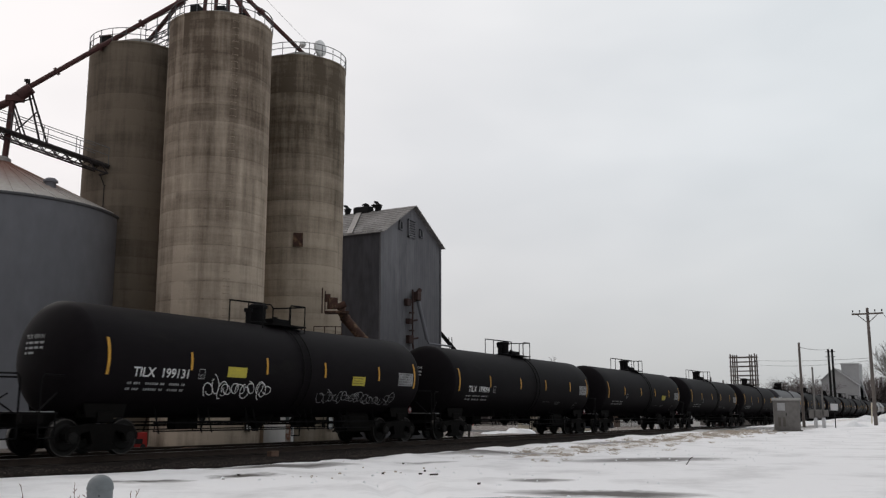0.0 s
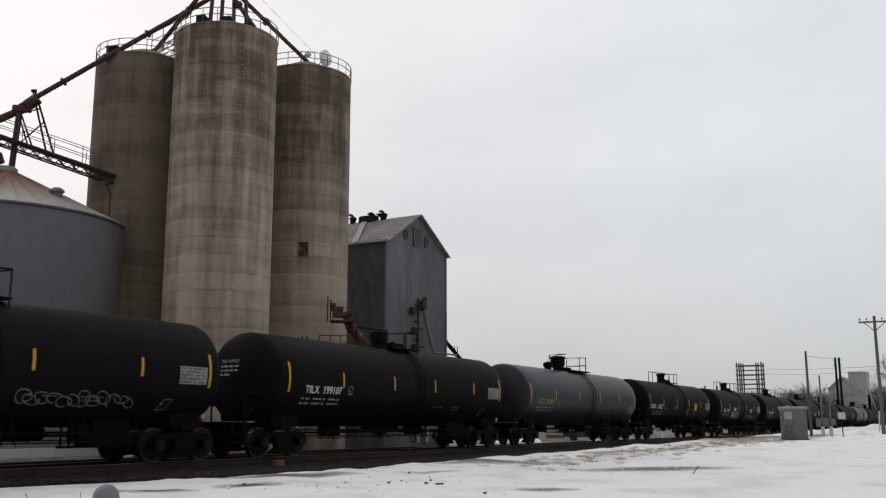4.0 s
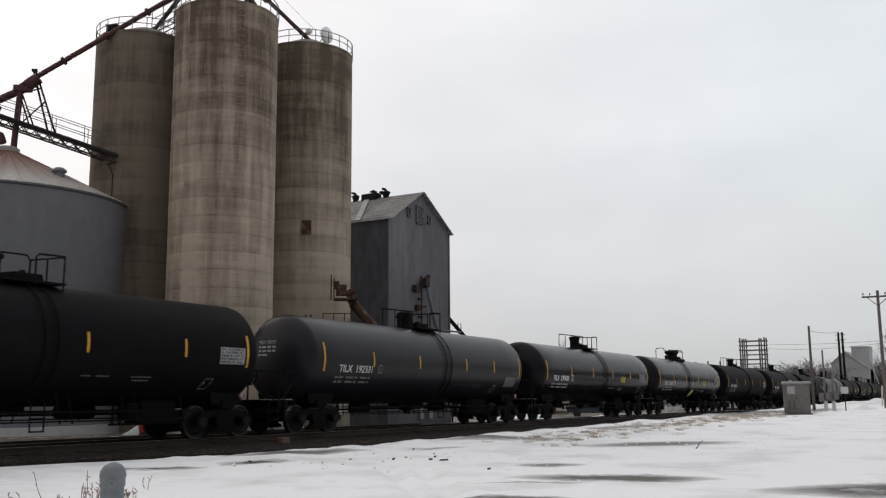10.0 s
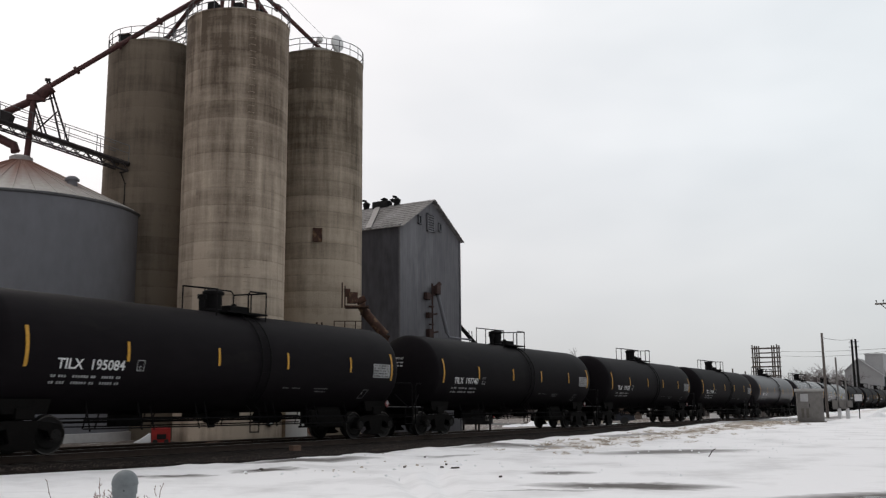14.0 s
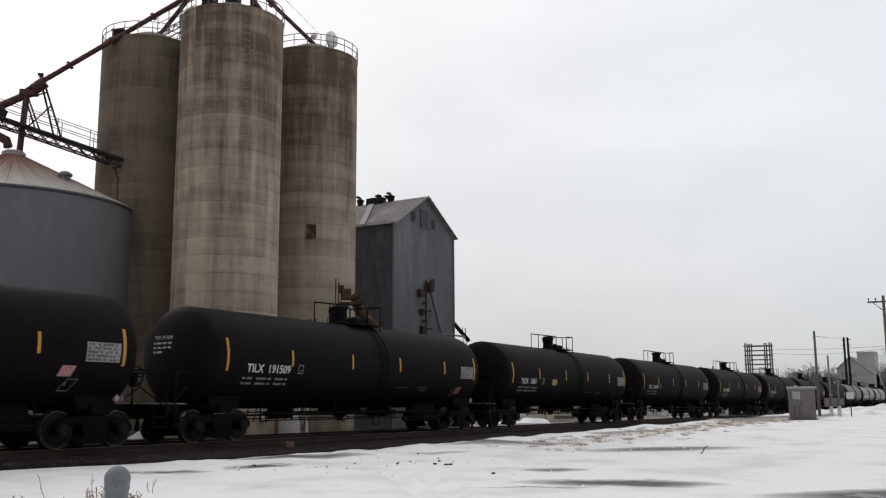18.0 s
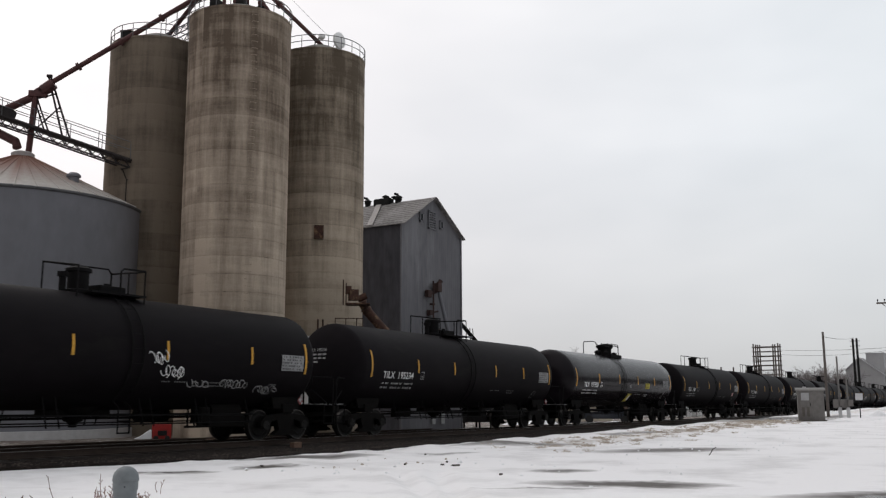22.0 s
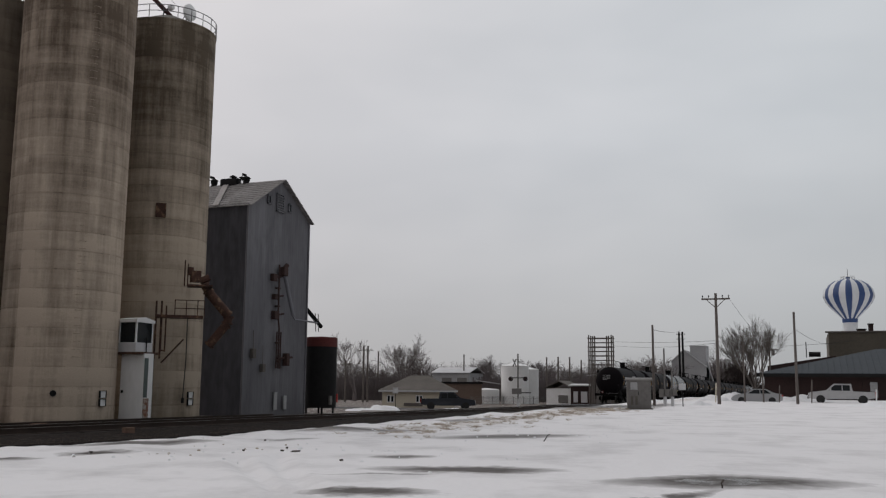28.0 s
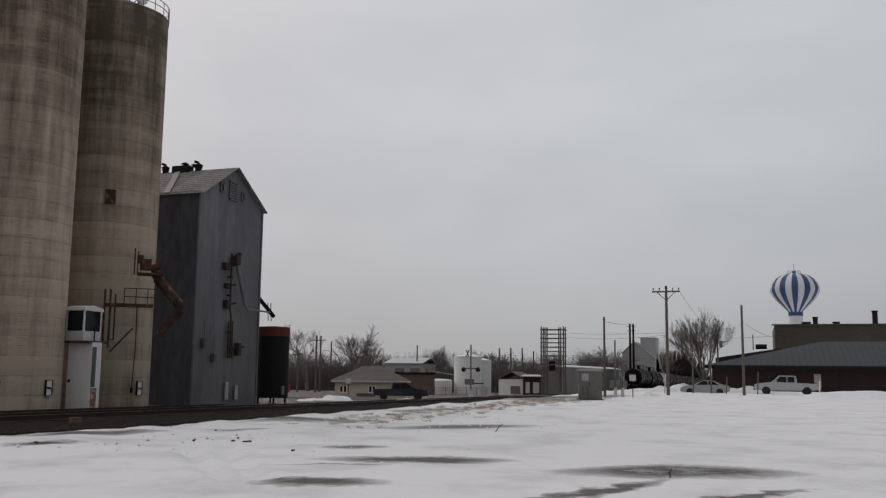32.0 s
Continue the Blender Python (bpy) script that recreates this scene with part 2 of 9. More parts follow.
def bin_roof():
    """Galvanised roof sheet, rusted from the peak down in ragged runs."""
    m = mat("rust_streaked_roof_sheet", (0.46, 0.435, 0.41), 0.65, 0, (0.34, 0.31, 0.285), 0.8, 6, 0.05)
    n, l = m.node_tree.nodes, m.node_tree.links
    b = n["Principled BSDF"]
    tone = b.inputs["Base Color"].links[0].from_socket
    co = n.new("ShaderNodeTexCoord")
    flat = n.new("ShaderNodeVectorMath")
    flat.operation = "MULTIPLY"
    flat.inputs[1].default_value = (1, 1, 0)
    l.new(co.outputs["Object"], flat.inputs[0])
    far = n.new("ShaderNodeVectorMath")
    far.operation = "LENGTH"
    l.new(flat.outputs["Vector"], far.inputs[0])
    way = n.new("ShaderNodeVectorMath")
    way.operation = "NORMALIZE"
    l.new(flat.outputs["Vector"], way.inputs[0])
    run = n.new("ShaderNodeTexNoise")
    run.inputs["Scale"].default_value, run.inputs["Detail"].default_value = 9.0, 4
    l.new(way.outputs["Vector"], run.inputs["Vector"])
    add = n.new("ShaderNodeMath")
    add.operation = "MULTIPLY_ADD"
    add.inputs[1].default_value = 3.2
    l.new(run.outputs["Fac"], add.inputs[0])
    l.new(far.outputs["Value"], add.inputs[2])
    edge = n.new("ShaderNodeMapRange")
    edge.inputs["From Min"].default_value, edge.inputs["From Max"].default_value = 6.4, 3.2
    edge.inputs["To Max"].default_value = 0.95
    l.new(add.outputs["Value"], edge.inputs["Value"])
    mx = n.new("ShaderNodeMix")
    mx.data_type = "RGBA"
    mx.inputs["B"].default_value = (0.20, 0.088, 0.060, 1)
    l.new(edge.outputs["Result"], mx.inputs["Factor"])
    l.new(tone, mx.inputs["A"])
    l.new(mx.outputs["Result"], b.inputs["Base Color"])
    return m


M_BINROOF = bin_roof()
M_RUST = mat("rusty_steel", (0.095, 0.046, 0.032), 0.9, 0.1, (0.04, 0.023, 0.018), 2.5, 5, 0.4, wear=(0.20, 0.125, 0.075), wear_at=0.6, wear_scale=3)
M_DARKRUST = mat("dark_rust", (0.065, 0.034, 0.029), 0.85, 0, (0.035, 0.02, 0.018), 2, 6, 0.3)
M_PALETRIM = mat("weathered_pale_trim", (0.42, 0.39, 0.38), 0.8, 0, (0.28, 0.26, 0.25), 1.2, 7, 0.2)
M_PATCH = mat("rust_stained_white_sheet", (0.5, 0.46, 0.42), 0.8, 0, (0.36, 0.32, 0.28), 2, 5, 0.1, wear=(0.20, 0.085, 0.05), wear_at=0.5, wear_scale=4)
M_REDPIPE = mat("red_oxide_pipe", (0.12, 0.05, 0.048), 0.75, 0.1, (0.06, 0.03, 0.03), 1.5, 6, 0.2)
M_DARKSTEEL = mat("dark_steel", (0.016, 0.0155, 0.016), 0.75, 0, (0.009, 0.0087, 0.009), 3, 5, 0.2, spec=0.2)
M_RAILING = mat("grey_railing", (0.12, 0.122, 0.127), 0.7, 0, (0.10, 0.10, 0.105), 3, 5, 0.1)
# darker siding copy: the left wall's shade is put into its colour
M_SHEET_SHADE = mat("shaded_blue_grey_siding", (0.090, 0.089, 0.100), 0.85, 0, (0.052, 0.051, 0.058), 0.5, 8, 0.2, (1, 1, 0.3), vary=0.12, spec=0.15)
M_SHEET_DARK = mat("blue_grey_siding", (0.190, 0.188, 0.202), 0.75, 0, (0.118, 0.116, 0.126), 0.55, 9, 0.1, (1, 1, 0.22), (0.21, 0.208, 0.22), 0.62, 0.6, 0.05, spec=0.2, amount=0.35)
M_SHINGLE = mat("frosted_shingles", (0.33, 0.315, 0.31), 0.9, 0, (0.13, 0.12, 0.115), 0.7, 9, 0.6, contrast=0.9)
M_FOOTING = mat("pale_footing", (0.62, 0.61, 0.615), 0.9, 0, (0.50, 0.49, 0.49), 0.8, 7, 0.2)
M_TRUSS = mat("weathered_dark_steel", (0.042, 0.036, 0.036), 0.75, 0, (0.026, 0.022, 0.022), 3, 5, 0.2, spec=0.2)
M_WHITE = mat("white_painted_metal", (0.84, 0.84, 0.84), 0.6, 0, (0.74, 0.74, 0.73), 0.8, 6, 0.05, (1, 1, 0.4))
M_OFFWHITE = mat("off_white_siding", (0.60, 0.60, 0.61), 0.7, 0, (0.50, 0.50, 0.51), 0.7, 6, 0.05)
M_TANKBLACK = mat("black_tank_paint", (0.0090, 0.0073, 0.0086), 0.6, 0, (0.0062, 0.0050, 0.0060), 0.7, 6, 0.03, (0.4, 1, 1), (0.012, 0.011, 0.0105), 0.66, 0.8, 0.12, spec=0.05)
M_TANKGLOSS = mat("glossy_black_tank_paint", (0.0115, 0.0088, 0.0112), 0.24, 0, (0.0082, 0.0066, 0.0082), 0.5, 5, 0.006, (0.4, 1, 1), vary=0.1, spec=0.15)
M_TANKGREY = mat("grey_tank_paint", (0.030, 0.0275, 0.0335), 0.42, 0, (0.0225, 0.0205, 0.0250), 0.6, 6, 0.04, (0.4, 1, 1), (0.022, 0.021, 0.021), 0.66, 0.7, spec=0.2)
M_UNDER = mat("oily_truck_steel", (0.0075, 0.0066, 0.0062), 0.85, 0, (0.0045, 0.004, 0.0038), 3, 5, 0.3, spec=0.08)
M_CARSTEEL = mat("black_car_fittings", (0.0095, 0.0088, 0.0092), 0.8, 0, (0.006, 0.0056, 0.006), 3, 5, 0.2, spec=0.08)
M_PALEGREY = mat("weathered_pale_siding", (0.42, 0.42, 0.425), 0.8, 0, (0.33, 0.33, 0.335), 0.5, 8, 0.1)
M_WHEEL = mat("wheel_steel", (0.0105, 0.0092, 0.0086), 0.6, 0.1, (0.0075, 0.0066, 0.0062), 3, 5, 0.2, spec=0.2)
M_YELLOW = mat("yellow_reflector", (0.62, 0.325, 0.035), 0.5, 0, (0.44, 0.22, 0.02), 4, 4, 0)
M_STENCILOLD = mat("aged_stencil", (0.80, 0.80, 0.80), 0.75, 0, (0.46, 0.46, 0.46), 7, 5, 0)
M_FAINT = mat("faint_stencil", (0.20, 0.20, 0.20), 0.75, 0, (0.06, 0.06, 0.06), 9, 5, 0)
M_YELSIGN = mat("faded_yellow_paint", (0.55, 0.46, 0.04), 0.6, 0, (0.42, 0.36, 0.05), 4, 4, 0)
M_OCHRE = mat("ochre_lettering", (0.40, 0.26, 0.05), 0.6, 0, (0.30, 0.20, 0.04), 4, 4, 0)
M_STENCIL = mat("white_stencil", (0.88, 0.88, 0.88), 0.7, 0, (0.70, 0.70, 0.70), 6, 4, 0)
M_STENCILDIM = mat("worn_stencil", (0.42, 0.42, 0.42), 0.7, 0, (0.18, 0.18, 0.18), 9, 4, 0)
M_STENCILDARK = mat("dark_print", (0.05, 0.05, 0.05), 0.7, 0, (0.035, 0.035, 0.035), 9, 4, 0)
M_YELDARK = mat("dark_yellow_print", (0.16, 0.13, 0.02), 0.7, 0, (0.12, 0.10, 0.02), 9, 4, 0)
M_DECAL = mat("grey_decal", (0.33, 0.33, 0.335), 0.6, 0, (0.17, 0.17, 0.175), 3, 4, 0)
M_RED = mat("red_paint", (0.42, 0.025, 0.02), 0.55, 0, (0.28, 0.02, 0.018), 2, 4, 0.05)
M_BALLAST = mat("dark_ballast", (0.021, 0.0155, 0.0132), 0.95, 0, (0.008, 0.0060, 0.0052), 1.3, 9, 1.0, wear=(0.06, 0.047, 0.040), wear_at=0.62, wear_scale=5, spec=0.12)
M_SLEEPER = mat("creosoted_timber", (0.028, 0.022, 0.018), 0.9, 0, (0.016, 0.013, 0.011), 2, 6, 0.4, vary=0.2)
M_RAIL = mat("rail_steel", (0.06, 0.04, 0.031), 0.7, 0.3, (0.035, 0.024, 0.019), 2, 5, 0.1)
M_RAILTOP = mat("polished_railhead", (0.45, 0.45, 0.46), 0.3, 0.9, (0.35, 0.34, 0.33), 2, 5, 0)
M_WOOD = mat("weathered_pole_wood", (0.16, 0.138, 0.126), 0.9, 0, (0.10, 0.086, 0.078), 2, 6, 0.4, (3, 3, 0.3))
M_GREYPOST = mat("grey_bollard_paint", (0.19, 0.21, 0.22), 0.6, 0, (0.14, 0.155, 0.165), 3, 6, 0.1)
M_CABINET = mat("grey_cabinet", (0.20, 0.19, 0.18), 0.6, 0.1, (0.14, 0.132, 0.125), 0.8, 6, 0.05)
M_BRICK = mat("dark_red_brick", (0.042, 0.022, 0.020), 0.9, 0, (0.026, 0.015, 0.014), 0.4, 14, 0.3)
M_BROWNWALL = mat("brown_block_wall", (0.16, 0.115, 0.09), 0.9, 0, (0.12, 0.085, 0.07), 0.4, 10, 0.2)
M_TANWALL = mat("tan_stucco", (0.115, 0.10, 0.078), 0.9, 0, (0.085, 0.075, 0.06), 0.3, 10, 0.1)
M_BLUESEAM = mat("blue_grey_mansard", (0.046, 0.056, 0.066), 0.75, 0, (0.034, 0.041, 0.05), 0.5, 6, 0.05, (1, 1, 0.4))
M_YELLOWSIDING = mat("cream_siding", (0.62, 0.56, 0.45), 0.8, 0, (0.54, 0.49, 0.40), 0.5, 8, 0.1)
M_BROWNROOF = mat("brown_shingles", (0.15, 0.135, 0.12), 0.9, 0, (0.10, 0.09, 0.08), 0.8, 8, 0.4)
M_BARK = mat("winter_bark", (0.13, 0.112, 0.10), 0.95, 0, (0.05, 0.042, 0.037), 1, 6, 0.3)
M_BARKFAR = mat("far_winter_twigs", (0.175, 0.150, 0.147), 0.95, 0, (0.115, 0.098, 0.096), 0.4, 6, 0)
M_SNOW = mat("piled_snow", (0.84, 0.85, 0.87), 0.7, 0, (0.72, 0.72, 0.73), 0.6, 6, 0.5)
M_GLASS = glass("dark_window_glass")
M_CARSILVER = mat("silver_car_paint", (0.36, 0.365, 0.37), 0.35, 0.6, (0.32, 0.325, 0.33), 0.4, 6, 0, coat=0.5)
M_CARWHITE = mat("white_car_paint", (0.44, 0.44, 0.445), 0.35, 0, (0.36, 0.36, 0.365), 0.4, 6, 0, coat=0.5)
M_CARDARK = mat("dark_blue_car_paint", (0.025, 0.03, 0.042), 0.3, 0.2, (0.02, 0.024, 0.034), 0.4, 6, 0, coat=0.5)
M_TYRE = mat("tyre_rubber", (0.025, 0.025, 0.025), 0.85)
M_BLUE = mat("tower_blue_paint", (0.042, 0.085, 0.22), 0.5, 0, (0.034, 0.068, 0.18), 0.2, 6, 0)
M_TOWERWHITE = mat("tower_white_paint", (0.74, 0.76, 0.77), 0.5, 0, (0.64, 0.66, 0.68), 0.2, 6, 0)
M_WEED = mat("dry_grass", (0.54, 0.47, 0.39), 0.95, 0, (0.36, 0.30, 0.24), 3, 5, 0)
M_TURF = mat("frozen_turf", (0.46, 0.40, 0.33), 0.95, 0, (0.31, 0.26, 0.21), 2, 7, 0.6, wear=(0.6, 0.6, 0.61), wear_at=0.58, wear_scale=2.5)
M_ASPHALT = mat("wet_asphalt", (0.05, 0.05, 0.052), 0.85, 0, (0.033, 0.033, 0.034), 1, 9, 0.3)
M_WIRE = mat("cable_black", (0.03, 0.03, 0.03), 0.7)
M_LAMPRED = mat("signal_lens_red", (0.03, 0.015, 0.015), 0.3)


# ---- mesh helpers ----
def box(bm, c, s, rz=0.0, bevel=0.0, ry=0.0, rx=0.0):
    """A box of size s about c, turned by degrees."""
    made = bmesh.ops.create_cube(bm, size=1.0, matrix=pose(*c, rx, ry, rz) @ Matrix.Diagonal((*s, 1)))
    if bevel:
        edges = {e for v in made["verts"] for e in v.link_edges}
        bmesh.ops.bevel(bm, geom=list(edges), offset=bevel, segments=2, affect="EDGES", profile=0.7)
    return made["verts"]


def rod(bm, a, b, r, seg=8, r2=None, caps=True):
    """A round bar from a to b, tapered to r2."""
    a, b = Vector(a), Vector(b)
    d = b - a
    if d.length < 1e-6:
        return
    m = Matrix.Translation((a + b) / 2) @ d.to_track_quat("Z", "Y").to_matrix().to_4x4()
    bmesh.ops.create_cone(bm, cap_ends=caps, segments=seg, radius1=r, radius2=r if r2 is None else r2, depth=d.length, matrix=m)


def pipe(bm, pts, r, seg=8):
    """One bent tube through the points."""
    pts = [Vector(p) for p in pts]
    rings, up = [], None
    for i, p in enumerate(pts):
        d = (pts[min(i + 1, len(pts) - 1)] - pts[max(i - 1, 0)]).normalized()
        up = d.orthogonal().normalized() if up is None else (up - d * up.dot(d)).normalized()
        v = d.cross(up)
        rings.append([bm.verts.new(p + (up * math.cos(2 * math.pi * k / seg) + v * math.sin(2 * math.pi * k / seg)) * r) for k in range(seg)])
    for a, b in zip(rings, rings[1:]):
        for k in range(seg):
            j = (k + 1) % seg
            bm.faces.new((a[k], a[j], b[j], b[k]))
    bm.faces.new(rings[0]), bm.faces.new(rings[-1])


def lathe(bm, profile, seg=48, axis="Z", at=(0, 0, 0), arc=None):
    """Turns (radius, height) pairs about an axis through at."""
    rings = []
    for r, h in profile:
        ring = []
        for i in range(seg):
            a = 2 * math.pi * i / seg
            p = (r * math.cos(a), r * math.sin(a), h)
            if axis == "X":
                p = (h, r * math.cos(a), r * math.sin(a))
            elif axis == "Y":
                p = (r * math.cos(a), h, r * math.sin(a))
            ring.append(bm.verts.new((p[0] + at[0], p[1] + at[1], p[2] + at[2])))
        rings.append(ring)
    for r0, r1 in zip(rings, rings[1:]):
        for i in range(seg):
            j = (i + 1) % seg
            bm.faces.new((r0[i], r0[j], r1[j], r1[i]))
    ringed = len(profile) > 3 and profile[0] == profile[-1]
    if profile[0][0] > 1e-4 and not ringed:
        bm.faces.new(rings[0])
    if profile[-1][0] > 1e-4 and not ringed:
        bm.faces.new(rings[-1])


def sheet(bm, pts):
    return bm.faces.new([bm.verts.new(p) for p in pts])


def prism(bm, outline, a, b, plane="XZ"):
    """A flat outline pushed from a to b across its plane."""
    def at(u, v, w):
        return {"XZ": (u, w, v), "YZ": (w, u, v), "XY": (u, v, w)}[plane]
    lo = [bm.verts.new(at(u, v, a)) for u, v in outline]
    hi = [bm.verts.new(at(u, v, b)) for u, v in outline]
    n = len(outline)
    bm.faces.new(lo), bm.faces.new(list(reversed(hi)))
    for i in range(n):
        j = (i + 1) % n
        bm.faces.new((lo[j], lo[i], hi[i], hi[j]))


def mesh_of(name, bm, material, smooth=False, angle=35):
    me = bpy.data.meshes.new(name)
    bmesh.ops.recalc_face_normals(bm, faces=bm.faces)
    bm.to_mesh(me)
    bm.free()
    me.materials.append(material)
    if smooth:
        me.shade_smooth()
        me.set_sharp_from_angle(angle=radians(angle))
    return me


def part(name, bm, material, parent=None, label="", smooth=False, at=None):
    ob = new(name, mesh_of(name, bm, material, smooth))
    if parent is not None:
        ob.parent = parent
    if at is not None:
        ob.matrix_basis = at
    if label:
        tagged(ob, label)
    return ob


def shared(name, me, parent, at=None, label=""):
    ob = new(name, me)
    ob.parent = parent
    if at is not None:
        ob.matrix_basis = at
    if label:
        tagged(ob, label)
    return ob


def thing(name, label, category, at=None, group="", kind=""):
    ob = new(name)
    ob.empty_display_size = 0.2
    if at is not None:
        ob.matrix_basis = at
    return tagged(ob, label, category, group, kind)


def B():
    return bmesh.new()


def smoothstep(a, b, x):
    t = min(1.0, max(0.0, (x - a) / (b - a)))
    return t * t * (3 - 2 * t)


# ---- lie of the land ----
TRACK_Y = 20.4


def rail_z(x):
    return 0.45 - 0.0108 * x


def land_z(x, y):
    near = -0.0015 * x if x < 120 else -0.18 - 0.008 * (x - 120)
    near = max(near, -3.6)
    far = max(rail_z(max(x, -60)) - 0.30 - 0.5 * smoothstep(25, 31, y) * smoothstep(62, 78, x), -4.4)
    k = smoothstep(14.0, 17.5, y)
    return near * (1 - k) + far * k


def span(lo, hi, step):
    n = max(1, int(round((hi - lo) / step)))
    return [lo + (hi - lo) * i / n for i in range(n)]


# ---- ground: one snow sheet to the horizon ----
# two wheel ruts that turn across the lot
RUTS = (
    tuple(Vector((x, y, 0)) for x, y in ((17.45, 10.73), (15.97, 9.87), (14.25, 8.64), (13.11, 7.74), (12.29, 7.02))),
    tuple(Vector((x, y, 0)) for x, y in ((16.09, 10.87), (14.87, 9.91), (13.41, 8.61), (12.28, 7.63), (11.82, 7.2), (11.72, 6.73))),
)


def off_line(p, a, b):
    t = max(0.0, min(1.0, (p - a).dot(b - a) / (b - a).length_squared))
    return (p - a.lerp(b, t)).length


def build_ground():
    xs = [-3000, -800, -250, -90, -40] + span(-20, 4, 2) + span(4, 30, 0.16) + span(30, 50, 0.35) + span(50, 120, 1.0) + span(120, 300, 6) + [300, 420, 600, 1000, 1800, 4500]
    ys = [-3000, -900, -300, -140, -80] + span(-60, -14, 2.5) + span(-14, 2, 0.3) + span(2, 17, 0.16) + span(17, 19, 0.3) + span(19, 60, 1.2) + span(60, 150, 10) + [150, 260, 500, 1200, 3500]
    verts = []
    for x in xs:
        for y in ys:
            z = land_z(x, y)
            if -10 < x < 200 and -40 < y < 17:
                v = Vector((x, y, 0))
                amp = 0.018 + 0.05 * smoothstep(9, 15, y)
                z += amp * (noise.noise(v * 0.35) + 0.6 * noise.noise(v * 0.9) + 0.35 * noise.noise(v * 2.3))
                # ploughed ridge beside the ballast
                ridge = math.exp(-((y - 15.2 - 0.6 * noise.noise(v * 0.12)) / 1.1) ** 2)
                z += 0.10 * ridge * (0.6 + noise.noise(v * 0.5))
                # wheel ruts curving over the lot
                if 8 < x < 22 and 4 < y < 15:
                    d = min(off_line(v, a, b) for line in RUTS for a, b in zip(line, line[1:]))
                    z -= 0.095 * math.exp(-(d / 0.18) ** 2) - 0.02 * math.exp(-((d - 0.4) / 0.15) ** 2)
            verts.append((x, y, z))
    ny = len(ys)
    faces = [(i * ny + j, (i + 1) * ny + j, (i + 1) * ny + j + 1, i * ny + j + 1) for i in range(len(xs) - 1) for j in range(ny - 1)]
    me = bpy.data.meshes.new("ground")
    me.from_pydata(verts, [], faces)
    me.shade_smooth()
    me.materials.append(snow_material())
    tagged(new("ground", me), "snow-covered lot with slushy melt patches and dry grass", "ground", kind="structure")


# melted patches: centre x, y, half length, half width, turn in degrees, how bare
MELT = (
    (12.15, 5.99, 0.80, 0.42, -65, 0.94), (16.10, 5.94, 1.35, 0.50, -68, 0.95), (15.9, 1.25, 1.50, 0.80, -65, 1.0), (18.13, 8.09, 0.55, 0.36, -50, 0.75),
    (15.88, 14.2, 0.62, 0.34, -62, 0.95), (18.8, 15.5, 1.4, 0.62, -40, 0.85), (27.4, 14.0, 1.7, 0.9, -60, 0.8), (26.5, 8.40, 1.9, 0.75, -40, 0.8),
    (13.5, 14.75, 0.72, 0.66, -58, 1.0), (12.9, 2.10, 1.55, 0.20, -23, 0.9), (13.2, 0.15, 1.0, 0.17, -33, 0.85), (37.3, 13.5, 1.7, 0.5, -28, 0.6),
    (65.5, 13.0, 9.0, 1.7, -12, 1.0), (60.5, 10.6, 4.0, 0.6, -6, 0.8), (72.0, 10.9, 5.5, 0.7, 4, 0.75), (14.6, 6.9, 0.9, 0.12, -60, 0.5), (22.0, 13.2, 0.7, 0.3, -45, 0.5),
)


